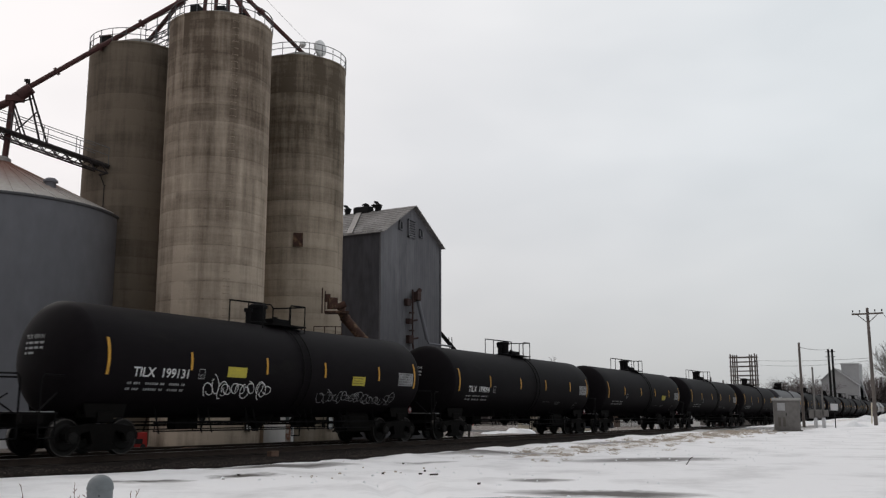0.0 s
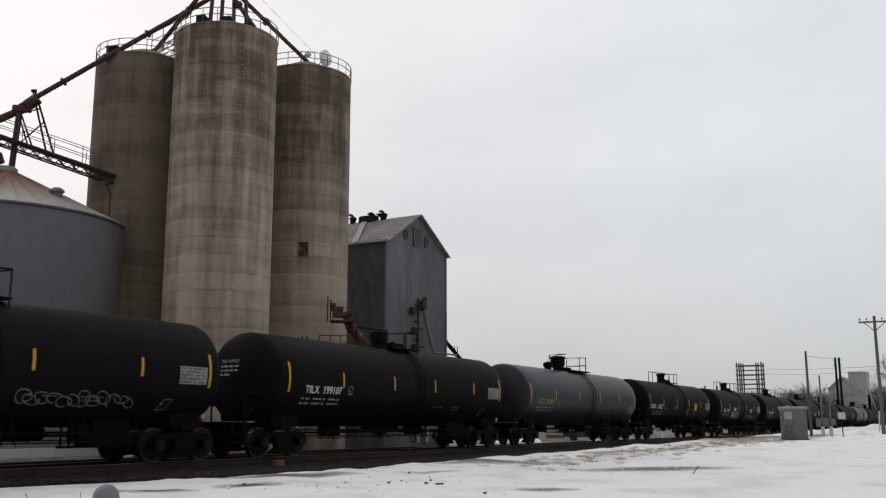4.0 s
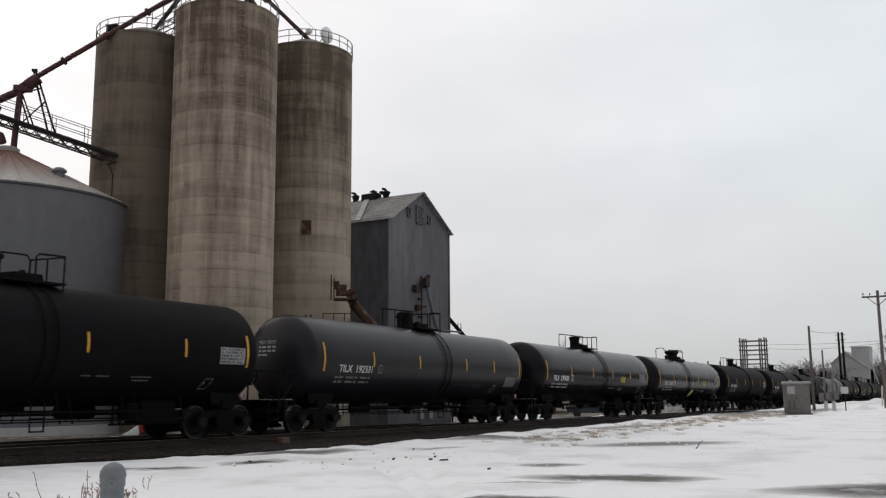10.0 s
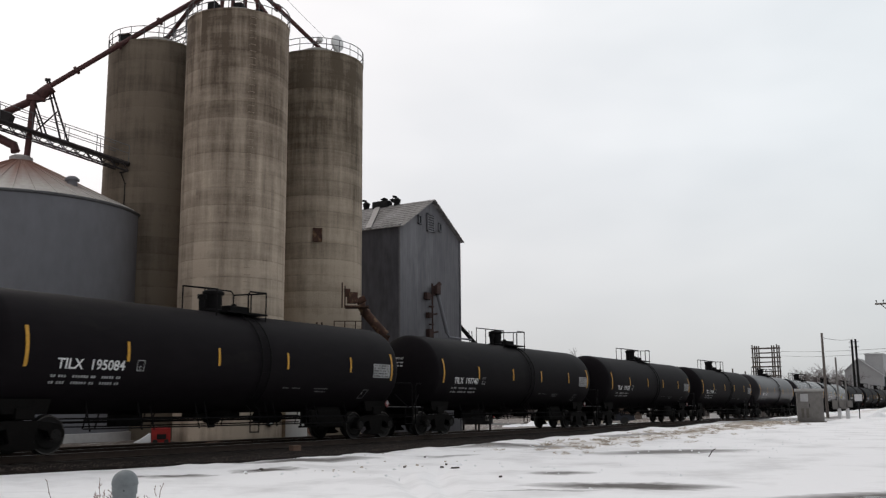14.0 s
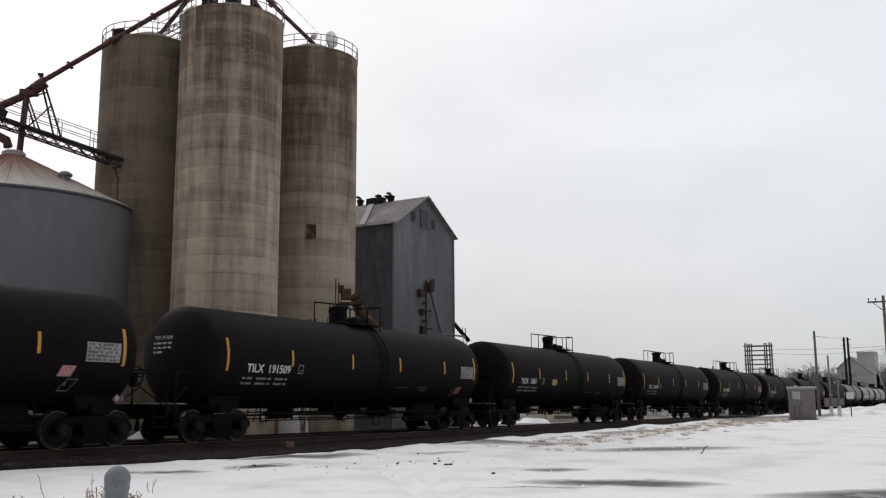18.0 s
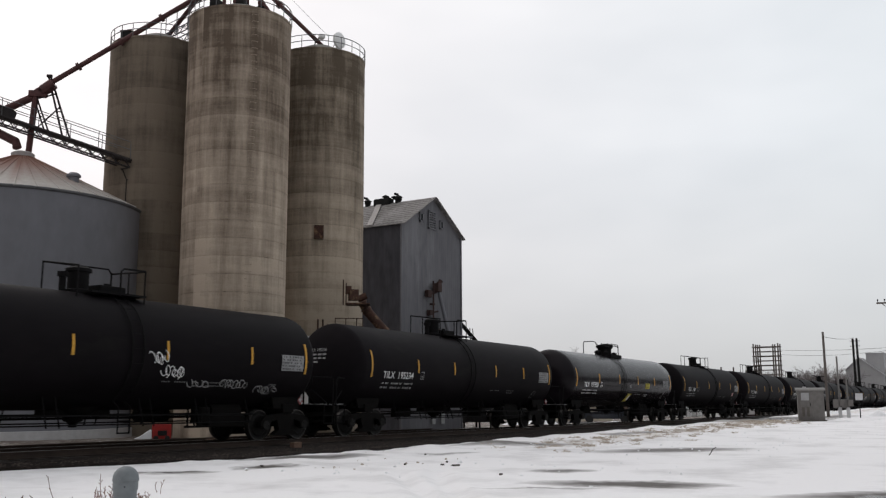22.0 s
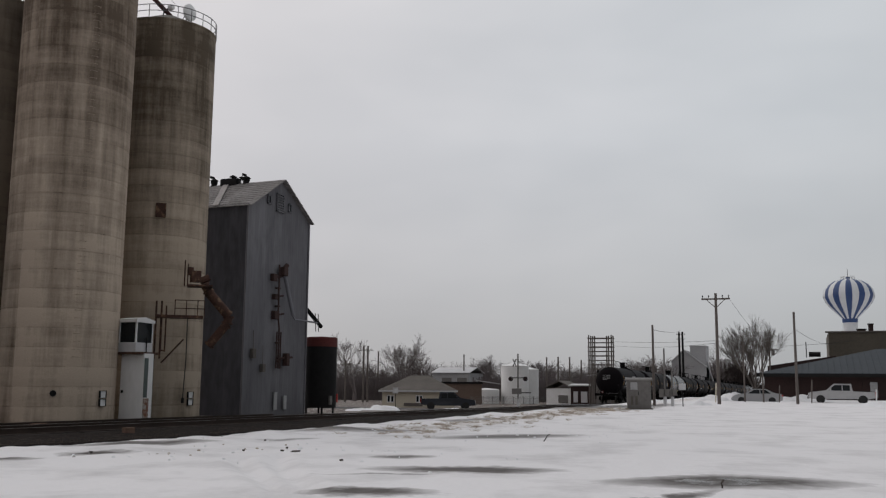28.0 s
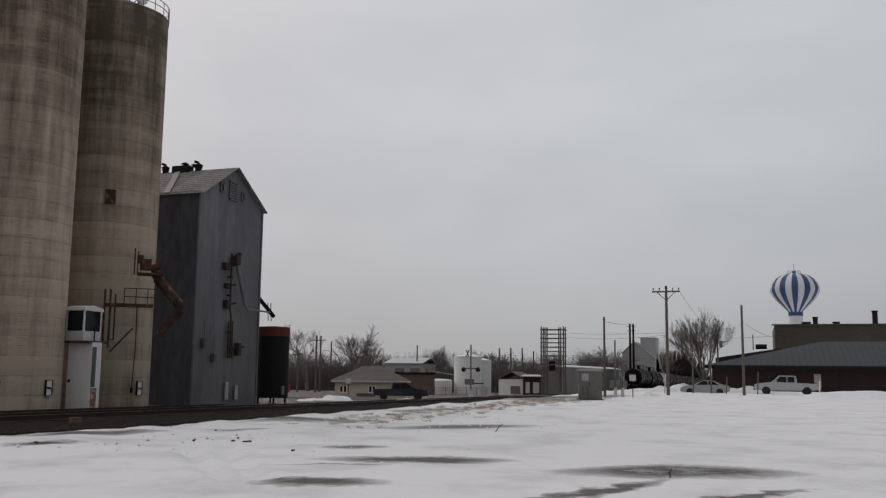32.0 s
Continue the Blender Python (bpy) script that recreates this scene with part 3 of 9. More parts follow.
def snow_material():
    m = bpy.data.materials.new("trodden_snow")
    m.use_nodes = True
    n, l = m.node_tree.nodes, m.node_tree.links
    b = n["Principled BSDF"]
    b.inputs["Specular IOR Level"].default_value = 0.22
    co = n.new("ShaderNodeTexCoord")
    warp = n.new("ShaderNodeTexNoise")
    warp.inputs["Scale"].default_value, warp.inputs["Detail"].default_value = 0.9, 5
    l.new(co.outputs["Object"], warp.inputs["Vector"])
    shift = n.new("ShaderNodeVectorMath")
    shift.operation = "MULTIPLY_ADD"
    shift.inputs[1].default_value = (0.6, 0.6, 0.0)
    l.new(warp.outputs["Color"], shift.inputs[0])
    back = n.new("ShaderNodeVectorMath")
    back.inputs[1].default_value = (-0.3, -0.3, 0.0)
    l.new(co.outputs["Object"], back.inputs[0])
    l.new(back.outputs["Vector"], shift.inputs[2])
    rag = n.new("ShaderNodeTexNoise")
    rag.inputs["Scale"].default_value, rag.inputs["Detail"].default_value = 3.5, 6
    l.new(co.outputs["Object"], rag.inputs["Vector"])
    ragged = n.new("ShaderNodeVectorMath")
    ragged.operation = "MULTIPLY_ADD"
    ragged.inputs[1].default_value = (0.6, 0.6, 0.0)
    l.new(rag.outputs["Color"], ragged.inputs[0])
    l.new(shift.outputs["Vector"], ragged.inputs[2])
    shift = n.new("ShaderNodeVectorMath")
    shift.inputs[1].default_value = (-0.3, -0.3, 0.0)
    l.new(ragged.outputs["Vector"], shift.inputs[0])
    total = None
    for x, y, a, w, turn, bare in MELT:
        mp = n.new("ShaderNodeMapping")
        mp.vector_type = "TEXTURE"
        mp.inputs["Location"].default_value = (x, y, 0)
        mp.inputs["Rotation"].default_value = (0, 0, radians(turn))
        mp.inputs["Scale"].default_value = (a, w, 1000)
        l.new(shift.outputs["Vector"], mp.inputs["Vector"])
        ln = n.new("ShaderNodeVectorMath")
        ln.operation = "LENGTH"
        l.new(mp.outputs["Vector"], ln.inputs[0])
        mr = n.new("ShaderNodeMapRange")
        mr.inputs["From Min"].default_value, mr.inputs["From Max"].default_value = 1.5, 0.55
        mr.inputs["To Max"].default_value = bare
        l.new(ln.outputs["Value"], mr.inputs["Value"])
        if total is None:
            total = mr.outputs["Result"]
        else:
            mx = n.new("ShaderNodeMath")
            mx.operation = "MAXIMUM"
            l.new(total, mx.inputs[0])
            l.new(mr.outputs["Result"], mx.inputs[1])
            total = mx.outputs["Value"]
    # islands of snow left in the melt
    isle = n.new("ShaderNodeTexNoise")
    isle.inputs["Scale"].default_value, isle.inputs["Detail"].default_value = 1.7, 7
    isle.inputs["Roughness"].default_value = 0.6
    l.new(co.outputs["Object"], isle.inputs["Vector"])
    keep = n.new("ShaderNodeMapRange")
    keep.inputs["From Min"].default_value, keep.inputs["From Max"].default_value = 0.36, 0.52
    keep.inputs["To Min"].default_value = 0.93
    l.new(isle.outputs["Fac"], keep.inputs["Value"])
    cutm = n.new("ShaderNodeMath")
    cutm.operation = "MULTIPLY"
    l.new(total, cutm.inputs[0])
    l.new(keep.outputs["Result"], cutm.inputs[1])
    total = cutm.outputs["Value"]
    # snow tone
    tone = n.new("ShaderNodeTexNoise")
    tone.inputs["Scale"].default_value, tone.inputs["Detail"].default_value = 0.5, 8
    tone.inputs["Roughness"].default_value = 0.6
    l.new(co.outputs["Object"], tone.inputs["Vector"])
    ramp = n.new("ShaderNodeValToRGB")
    e = ramp.color_ramp.elements
    e[0].position, e[0].color = 0.28, (0.62, 0.61, 0.615, 1)
    e[1].position, e[1].color = 0.52, (0.825, 0.815, 0.825, 1)
    l.new(tone.outputs["Fac"], ramp.inputs["Fac"])
    # dry grass and grit showing through beside the railway
    sep = n.new("ShaderNodeSeparateXYZ")
    l.new(co.outputs["Object"], sep.inputs[0])
    band = n.new("ShaderNodeMapRange")
    band.inputs["From Min"].default_value, band.inputs["From Max"].default_value = 9.8, 12.6
    l.new(sep.outputs["Y"], band.inputs["Value"])
    far_side = n.new("ShaderNodeMapRange")
    far_side.inputs["From Min"].default_value, far_side.inputs["From Max"].default_value = 22.0, 30.0
    far_side.inputs["To Min"].default_value = 0.0
    l.new(sep.outputs["X"], far_side.inputs["Value"])
    tuft = n.new("ShaderNodeTexNoise")
    tuft.inputs["Scale"].default_value, tuft.inputs["Detail"].default_value = 2.1, 9
    tuft.inputs["Roughness"].default_value = 0.7
    l.new(co.outputs["Object"], tuft.inputs["Vector"])
    edge = n.new("ShaderNodeMapRange")
    edge.inputs["From Min"].default_value, edge.inputs["From Max"].default_value = 15.0, 12.6
    l.new(sep.outputs["Y"], edge.inputs["Value"])
    strip = n.new("ShaderNodeMath")
    strip.operation = "MULTIPLY"
    l.new(band.outputs["Result"], strip.inputs[0])
    l.new(edge.outputs["Result"], strip.inputs[1])
    m1 = n.new("ShaderNodeMath")
    m1.operation = "MULTIPLY"
    l.new(strip.outputs["Value"], m1.inputs[0])
    l.new(far_side.outputs["Result"], m1.inputs[1])
    m2 = n.new("ShaderNodeMath")
    m2.operation = "MULTIPLY_ADD"
    m2.inputs[1].default_value, m2.inputs[2].default_value = 0.25, -0.185
    l.new(m1.outputs["Value"], m2.inputs[0])
    m3 = n.new("ShaderNodeMath")
    l.new(tuft.outputs["Fac"], m3.inputs[0])
    l.new(m2.outputs["Value"], m3.inputs[1])
    grass = n.new("ShaderNodeMapRange")
    grass.inputs["From Min"].default_value, grass.inputs["From Max"].default_value = 0.47, 0.62
    grass.inputs["To Max"].default_value = 0.6
    l.new(m3.outputs["Value"], grass.inputs["Value"])
    # bare brown earth and dead grass beyond the railway
    dirt = n.new("ShaderNodeMapRange")
    dirt.inputs["From Min"].default_value, dirt.inputs["From Max"].default_value = 22.5, 24.5
    dirt.inputs["To Max"].default_value = 0.60
    l.new(sep.outputs["Y"], dirt.inputs["Value"])
    dsum = n.new("ShaderNodeMath")
    l.new(tuft.outputs["Fac"], dsum.inputs[0])
    l.new(dirt.outputs["Result"], dsum.inputs[1])
    dcut = n.new("ShaderNodeMapRange")
    dcut.inputs["From Min"].default_value, dcut.inputs["From Max"].default_value = 0.92, 1.06
    l.new(dsum.outputs["Value"], dcut.inputs["Value"])
    gmax = n.new("ShaderNodeMath")
    gmax.operation = "MAXIMUM"
    l.new(grass.outputs["Result"], gmax.inputs[0])
    l.new(dcut.outputs["Result"], gmax.inputs[1])
    gm = n.new("ShaderNodeMix")
    gm.data_type = "RGBA"
    earth = n.new("ShaderNodeMix")
    earth.data_type = "RGBA"
    earth.inputs["A"].default_value, earth.inputs["B"].default_value = (0.44, 0.375, 0.305, 1), (0.115, 0.092, 0.078, 1)
    l.new(dcut.outputs["Result"], earth.inputs["Factor"])
    l.new(earth.outputs["Result"], gm.inputs["B"])
    l.new(gmax.outputs["Value"], gm.inputs["Factor"])
    l.new(ramp.outputs["Color"], gm.inputs["A"])
    mm = n.new("ShaderNodeMix")
    mm.data_type = "RGBA"
    mm.inputs["B"].default_value = (0.056, 0.046, 0.039, 1)
    deep = n.new("ShaderNodeMath")
    deep.operation = "POWER"
    deep.inputs[1].default_value = 0.75
    l.new(total, deep.inputs[0])
    l.new(deep.outputs["Value"], mm.inputs["Factor"])
    l.new(gm.outputs["Result"], mm.inputs["A"])
    l.new(mm.outputs["Result"], b.inputs["Base Color"])
    rr = n.new("ShaderNodeMapRange")
    rr.inputs["From Min"].default_value, rr.inputs["From Max"].default_value = 0.93, 1.0
    rr.inputs["To Min"].default_value, rr.inputs["To Max"].default_value = 0.75, 0.26
    l.new(total, rr.inputs["Value"])
    l.new(rr.outputs["Result"], b.inputs["Roughness"])
    grain = n.new("ShaderNodeTexNoise")
    grain.inputs["Scale"].default_value, grain.inputs["Detail"].default_value = 5.0, 8
    l.new(co.outputs["Object"], grain.inputs["Vector"])
    flat = n.new("ShaderNodeMapRange")
    flat.inputs["From Min"].default_value, flat.inputs["From Max"].default_value = 0.3, 0.9
    flat.inputs["To Min"].default_value, flat.inputs["To Max"].default_value = 0.6, 0.03
    l.new(total, flat.inputs["Value"])
    bp = n.new("ShaderNodeBump")
    bp.inputs["Distance"].default_value = 0.05
    l.new(flat.outputs["Result"], bp.inputs["Strength"])
    lump = n.new("ShaderNodeTexNoise")
    lump.inputs["Scale"].default_value, lump.inputs["Detail"].default_value = 1.1, 6
    l.new(co.outputs["Object"], lump.inputs["Vector"])
    both = n.new("ShaderNodeMath")
    both.operation = "MULTIPLY_ADD"
    both.inputs[1].default_value = 3.0
    l.new(lump.outputs["Fac"], both.inputs[0])
    l.new(grain.outputs["Fac"], both.inputs[2])
    l.new(both.outputs["Value"], bp.inputs["Height"])
    l.new(bp.outputs["Normal"], b.inputs["Normal"])
    return m


build_ground()


# ---- railway ----
SIDING_Y = TRACK_Y + 3.85


def rail_pair(track, y, x0, x1, head, down=0.0):
    """Two rails with their running surfaces, from x0 to x1, set down below the running line."""
    for side in (-0.757, 0.757):
        bm = B()
        half = [(0.07, -0.165), (0.07, -0.152), (0.011, -0.14), (0.011, -0.045), (0.035, -0.035), (0.035, -0.002)]
        prism(bm, [(y + side + w, z) for w, z in half] + [(y + side - w, z) for w, z in reversed(half)], x0, x1, "YZ")
        for v in bm.verts:
            v.co.z += rail_z(v.co.x) - down
        bar = part("rail", bm, M_RAIL, track)
        bm = B()
        za, zb = rail_z(x0) - down, rail_z(x1) - down
        prism(bm, [(x0, za - 0.002), (x1, zb - 0.002), (x1, zb + 0.001), (x0, za + 0.001)], y + side - 0.026, y + side + 0.026)
        part("railhead", bm, head, bar, "polished running surface" if head is M_RAILTOP else "rusty running surface")


def build_track():
    bm = B()
    # one cinder bed under the running line and the siding by the silos; it narrows past them and spreads towards the crossing
    rows = []
    for x in span(-60, 60, 0.4) + span(60, 420, 4) + [420]:
        v = Vector((x, 0, 3))
        near = 0.9 * smoothstep(26, 40, x) - 0.9 * smoothstep(80, 120, x) - 1.5 * (1 - smoothstep(11, 19, x))
        far = 4.9 * (1 - smoothstep(36, 47, x))
        prof = ((-4.5 - near, -0.66), (-3.5 - near, -0.25), (-2.6 - 0.5 * near if near < 0 else -2.6, -0.21), (-1.7, -0.17), (1.7, -0.17), (2.3, -0.27), (2.6 + far, -0.29), (4.0 + far, -0.46))
        rows.append([bm.verts.new((x, TRACK_Y + y + 0.14 * noise.noise(v * 1.3 + Vector((0, y, 0))), rail_z(x) + z + 0.03 * noise.noise(Vector((x * 2.1, y * 2, 0)))))
                     for y, z in prof])
    for a, b in zip(rows, rows[1:]):
        for i in range(7):
            bm.faces.new((a[i], b[i], b[i + 1], a[i + 1]))
    tagged(part("track_bed", bm, M_BALLAST), "dark cinder ballast bed under the rails", "ballast", kind="structure")
    track = thing("railway_track", "single straight railway track on dark timber sleepers", "railway track")
    rail_pair(track, TRACK_Y, -60, 420, M_RAILTOP)
    siding = thing("siding_track", "rusty siding track on old sleepers beside the silos", "railway track")
    rail_pair(siding, SIDING_Y, -60, 40, M_RAIL, 0.11)
    bm = B()
    box(bm, (0, 0, 0), (0.23, 2.6, 0.17), 0, 0.012)
    me = mesh_of("sleeper", bm, M_SLEEPER)
    slope = math.degrees(math.atan(0.0108))
    for own, y, count, down in ((track, TRACK_Y, 290, 0.245), (siding, SIDING_Y, 92, 0.355)):
        for i in range(count):
            x = -8 + i * 0.52
            shared("sleeper", me, own, pose(x, y + random.uniform(-0.04, 0.04), rail_z(x) - down + random.uniform(-0.008, 0.008), 0, slope, random.uniform(-0.8, 0.8)))
    # loose cinders and gravel along the near edge
    rnd = random.Random(31)
    verts, faces = [], []
    for i in range(5200):
        x = 8 + 50 * rnd.random() ** 1.3
        y = TRACK_Y - rnd.uniform(1.5, 3.7) - 0.8 * smoothstep(26, 40, x) + 1.5 * (1 - smoothstep(11, 19, x))
        r = rnd.uniform(0.012, 0.034)
        c = Vector((x, y, rail_z(x) - 0.19 - 0.05 * smoothstep(18.8, 16.9, y)))
        k = len(verts)
        for d in ((1, 0, 0), (0, 1, 0), (-1, 0, 0), (0, -1, 0), (0, 0, 1)):
            verts.append(c + Vector(d) * r * rnd.uniform(0.6, 1.3))
        faces += [(k, k + 1, k + 4), (k + 1, k + 2, k + 4), (k + 2, k + 3, k + 4), (k + 3, k, k + 4)]
    me = bpy.data.meshes.new("gravel")
    me.from_pydata([tuple(v) for v in verts], [], faces)
    me.materials.append(mat("brown_gravel", (0.085, 0.066, 0.056), 0.95, 0, (0.03, 0.023, 0.02), 5, 3, 0))
    tagged(new("gravel", me), "loose brown gravel along the edge of the ballast", "gravel", kind="stuff")


build_track()


# ---- grain silos ----
def at_bearing(rng, deg):
    return rng * math.cos(radians(deg)), rng * math.sin(radians(deg))


SILO_R = 2.28
SILOS = {"front": at_bearing(41.0, 44.28), "left": at_bearing(45.2, 49.15), "right": at_bearing(45.2, 39.22)}
SILO_TOP = {"front": 18.25, "left": 18.12, "right": 18.2}


def build_silo(key, material, label):
    cx, cy = SILOS[key]
    base = land_z(cx, cy) - 0.1
    top = SILO_TOP[key]
    silo = thing("silo", label, "silo", pose(cx, cy, base), "concrete silos")
    h = top - base
    bm = B()
    prof, z, lift = [(SILO_R, 0)], 0.0, 0.76
    rnd = random.Random(key)
    while z + lift < h:
        z += lift
        o = rnd.uniform(-0.001, 0.003)
        prof += [(SILO_R + o, z - 0.03), (SILO_R - 0.002, z - 0.010), (SILO_R - 0.002, z + 0.004), (SILO_R + rnd.uniform(-0.001, 0.003), z + 0.03)]
    prof += [(SILO_R, h), (SILO_R + 0.02, h + 0.002), (SILO_R + 0.02, h + 0.10), (SILO_R - 0.1, h + 0.14)]
    lathe(bm, prof, 72)
    part("wall", bm, material, silo, "", True)
    bm = B()
    lathe(bm, [(SILO_R - 0.12, h + 0.1), (1.5, h + 0.45), (0.7, h + 0.85), (0.55, h + 0.9), (0.0001, h + 0.95)], 40)
    part("roof", bm, M_ROOFC, silo, "low conical roof", True)
    # guard rail round the rim
    n = 22
    ring = [(SILO_R + 0.02) * Vector((math.cos(2 * math.pi * i / n), math.sin(2 * math.pi * i / n), 0)) for i in range(n)]
    for i in range(n):
        bm = B()
        rod(bm, ring[i] + Vector((0, 0, h + 0.1)), ring[i] + Vector((0, 0, h + 0.72)), 0.018, 6)
        part("rail_post", bm, M_RAILING, silo)
    for z in (0.42, 0.72):
        bm = B()
        rr = SILO_R + 0.02
        lathe(bm, [(rr - 0.014, h + z - 0.014), (rr + 0.014, h + z - 0.014), (rr + 0.014, h + z + 0.014), (rr - 0.014, h + z + 0.014), (rr - 0.014, h + z - 0.014)], 44)
        part("guard_rail", bm, M_RAILING, silo)
    return silo, h


SILO_F, _ = build_silo("front", M_CONC, "tall round concrete silo with dark vertical stains")
SILO_L, _ = build_silo("left", M_CONC_BACK, "stained concrete silo beside the steel bin, darkened in colour for shade")
SILO_R3, _ = build_silo("right", M_CONC_R, "stained concrete silo with a rusty hatch")


# ---- steel grain bin ----
def build_bin():
    cx, cy = at_bearing(44.6, 56.5)
    base = land_z(cx, cy) - 0.1
    eave, apex, r = 9.90 - base, 12.25 - base, 5.30
    gb = thing("grain_bin", "corrugated galvanised grain bin with a rust-stained conical roof", "grain bin", pose(cx, cy, base))
    bm = B()
    prof, z = [], 0.45
    while z < eave - 0.05:
        prof += [(r, z), (r + 0.012, z + 0.05)]
        z += 0.10
    lathe(bm, prof, 96)
    part("wall", bm, M_GALV, gb, "", True)
    bm = B()
    lathe(bm, [(r + 0.12, 0), (r + 0.12, 0.45), (r - 0.1, 0.47)], 72)
    part("foundation", bm, M_FOOTING, gb, "pale concrete footing")
    # roof of separate ribbed sheets
    n = 40
    for i in range(n):
        a0, a1 = 2 * math.pi * i / n, 2 * math.pi * (i + 1) / n
        bm = B()
        pts = []
        for rr, zz in ((r + 0.08, eave - 0.05), (0.45, apex)):
            for a in (a0, a1):
                pts.append(Vector((rr * math.cos(a), rr * math.sin(a), zz)))
        sheet(bm, [pts[0], pts[1], pts[3], pts[2]])
        sheet(bm, [p - Vector((0, 0, 0.03)) for p in (pts[0], pts[2], pts[3], pts[1])])
        rod(bm, pts[0] + Vector((0, 0, 0.01)), pts[2] + Vector((0, 0, 0.01)), 0.024, 6)
        part("roof_sheet", bm, M_BINROOF, gb)
    bm = B()
    lathe(bm, [(r + 0.02, eave - 0.16), (r + 0.07, eave - 0.12), (r + 0.07, eave - 0.05), (r + 0.03, eave - 0.02)], 96)
    part("eave_ring", bm, M_RAILING, gb, "dark eave angle")
    bm = B()
    lathe(bm, [(0.50, apex - 0.03), (0.50, apex + 0.16), (0.38, apex + 0.24), (0.0001, apex + 0.25)], 28)
    part("cap", bm, M_PALETRIM, gb, "", True)
    # roof vent hood on the near slope
    d, rr = radians(-87), 3.45
    zz = apex - (apex - eave) * (rr - 0.45) / (r - 0.3)
    bm = B()
    lathe(bm, [(0.22, -0.15), (0.22, 0.08), (0.30, 0.10), (0.30, 0.18), (0.18, 0.28), (0.0001, 0.31)], 20, at=(rr * math.cos(d), rr * math.sin(d), zz))
    part("roof_vent", bm, M_GALV, gb, "galvanised roof vent hood", True)
    return gb


build_bin()


# ---- old elevator house ----
def corrugated(bm, a, b, z0, z1s, depth=0.005, pitch=0.22):
    """A wall of ribbed sheet from a to b; z1s gives the top height along it."""
    a, b = Vector(a), Vector(b)
    d = (b - a)
    n = max(2, int(d.length / (pitch / 2)))
    nrm = Vector((d.y, -d.x)).normalized()
    last = None
    for i in range(n + 1):
        p = a + d * (i / n) + nrm * (depth if i % 2 else 0)
        col = (bm.verts.new((p.x, p.y, z0)), bm.verts.new((p.x, p.y, z1s(i / n))))
        if last:
            bm.faces.new((last[0], col[0], col[1], last[1]))
        last = col


EH = dict(x0=40.65, x1=47.0, y0=27.35, y1=36.5, eave=10.85, ridge=12.7)


def build_elevator_house():
    x0, x1, y0, y1, eave, ridge = (EH[k] for k in ("x0", "x1", "y0", "y1", "eave", "ridge"))
    base = land_z(x0, y0) - 0.15
    house = thing("elevator_house", "tall gabled grain elevator clad in blue-grey metal siding", "elevator")
    xm = (x0 + x1) / 2

    def gable(u):
        return eave + (ridge - eave) * (1 - abs(2 * u - 1))
    # walls, in sheets about a metre wide
    n = 7
    for i in range(n):
        bm = B()
        u0, u1 = i / n, (i + 1) / n
        corrugated(bm, (x0 + (x1 - x0) * u0, y0), (x0 + (x1 - x0) * u1, y0), base, lambda u: gable(u0 + (u1 - u0) * u))
        part("gable_sheet", bm, M_SHEET_DARK, house)
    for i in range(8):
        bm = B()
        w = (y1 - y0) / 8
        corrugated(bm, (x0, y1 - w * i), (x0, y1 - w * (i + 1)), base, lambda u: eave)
        part("side_sheet", bm, M_SHEET_SHADE, house, "blue-grey siding sheet, coloured darker for the shaded side")
    bm = B()
    corrugated(bm, (x1, y0), (x1, y1), base, lambda u: eave)
    part("side_wall", bm, M_SHEET_DARK, house)
    bm = B()
    corrugated(bm, (x1, y1), (x0, y1), base, gable)
    part("back_wall", bm, M_SHEET_DARK, house)
    for x in (x0, x1):
        bm = B()
        box(bm, (x, y0 - 0.015, (base + eave) / 2), (0.12, 0.10, eave - base))
        part("corner_trim", bm, M_SHEET_DARK, house)
    # shingle roof: courses on both slopes
    for s in (-1, 1):
        edge = x0 - 0.12 if s < 0 else x1 + 0.12
        ez = eave - 0.13
        m = 12
        for i in range(m):
            bm = B()
            a, b = i / m, (i + 1.15) / m
            b = min(b, 1)
            p0 = (edge + (xm - edge) * a, ez + (ridge + 0.06 - ez) * a + 0.05)
            p1 = (edge + (xm - edge) * b, ez + (ridge + 0.06 - ez) * b + 0.02)
            ol = [p0, p1, (p1[0], p1[1] - 0.05), (p0[0], p0[1] - 0.05)]
            prism(bm, ol, y0 - 0.3, y1 + 0.3)
            part("shingle_course", bm, M_SHINGLE, house)
    # pale strip laid down the roof
    bm = B()
    p, q = Vector((x0 - 0.1, y0 + 1.85, eave - 0.03)), Vector((xm, y0 + 3.5, ridge + 0.13))
    w = Vector((0, 0.38, 0))
    up = [p, p + w, q + w, q]
    hi, lo = [bm.verts.new(v + Vector((0, 0, 0.05))) for v in up], [bm.verts.new(v) for v in up]
    bm.faces.new(hi), bm.faces.new(list(reversed(lo)))
    for i in range(4):
        bm.faces.new((lo[i], lo[(i + 1) % 4], hi[(i + 1) % 4], hi[i]))
    part("roof_flashing", bm, M_PALETRIM, house, "pale strip on the roof")
    # loft window and two small ones
    for wx, wz, w, h in ((xm - 0.10, 11.42, 0.72, 0.98), (xm - 1.25, 11.42, 0.28, 0.46), (xm + 0.92, 11.30, 0.28, 0.44)):
        win = part("window", frame_mesh(w, h, 0.07), M_SHEET_DARK, house, at=pose(wx, y0 - 0.06, wz))
        bm = B()
        box(bm, (0, 0.02, 0), (w, 0.03, h))
        part("pane", bm, M_GLASS, win)
        if w > 0.5:
            for k in (-0.36, -0.22, -0.08, 0.08, 0.22, 0.36):
                bm = B()
                box(bm, (0, -0.02, k * h), (w, 0.02, 0.085), 0, 0, 0, 30)
                part("slat", bm, M_SHEET_DARK, win)
    return house


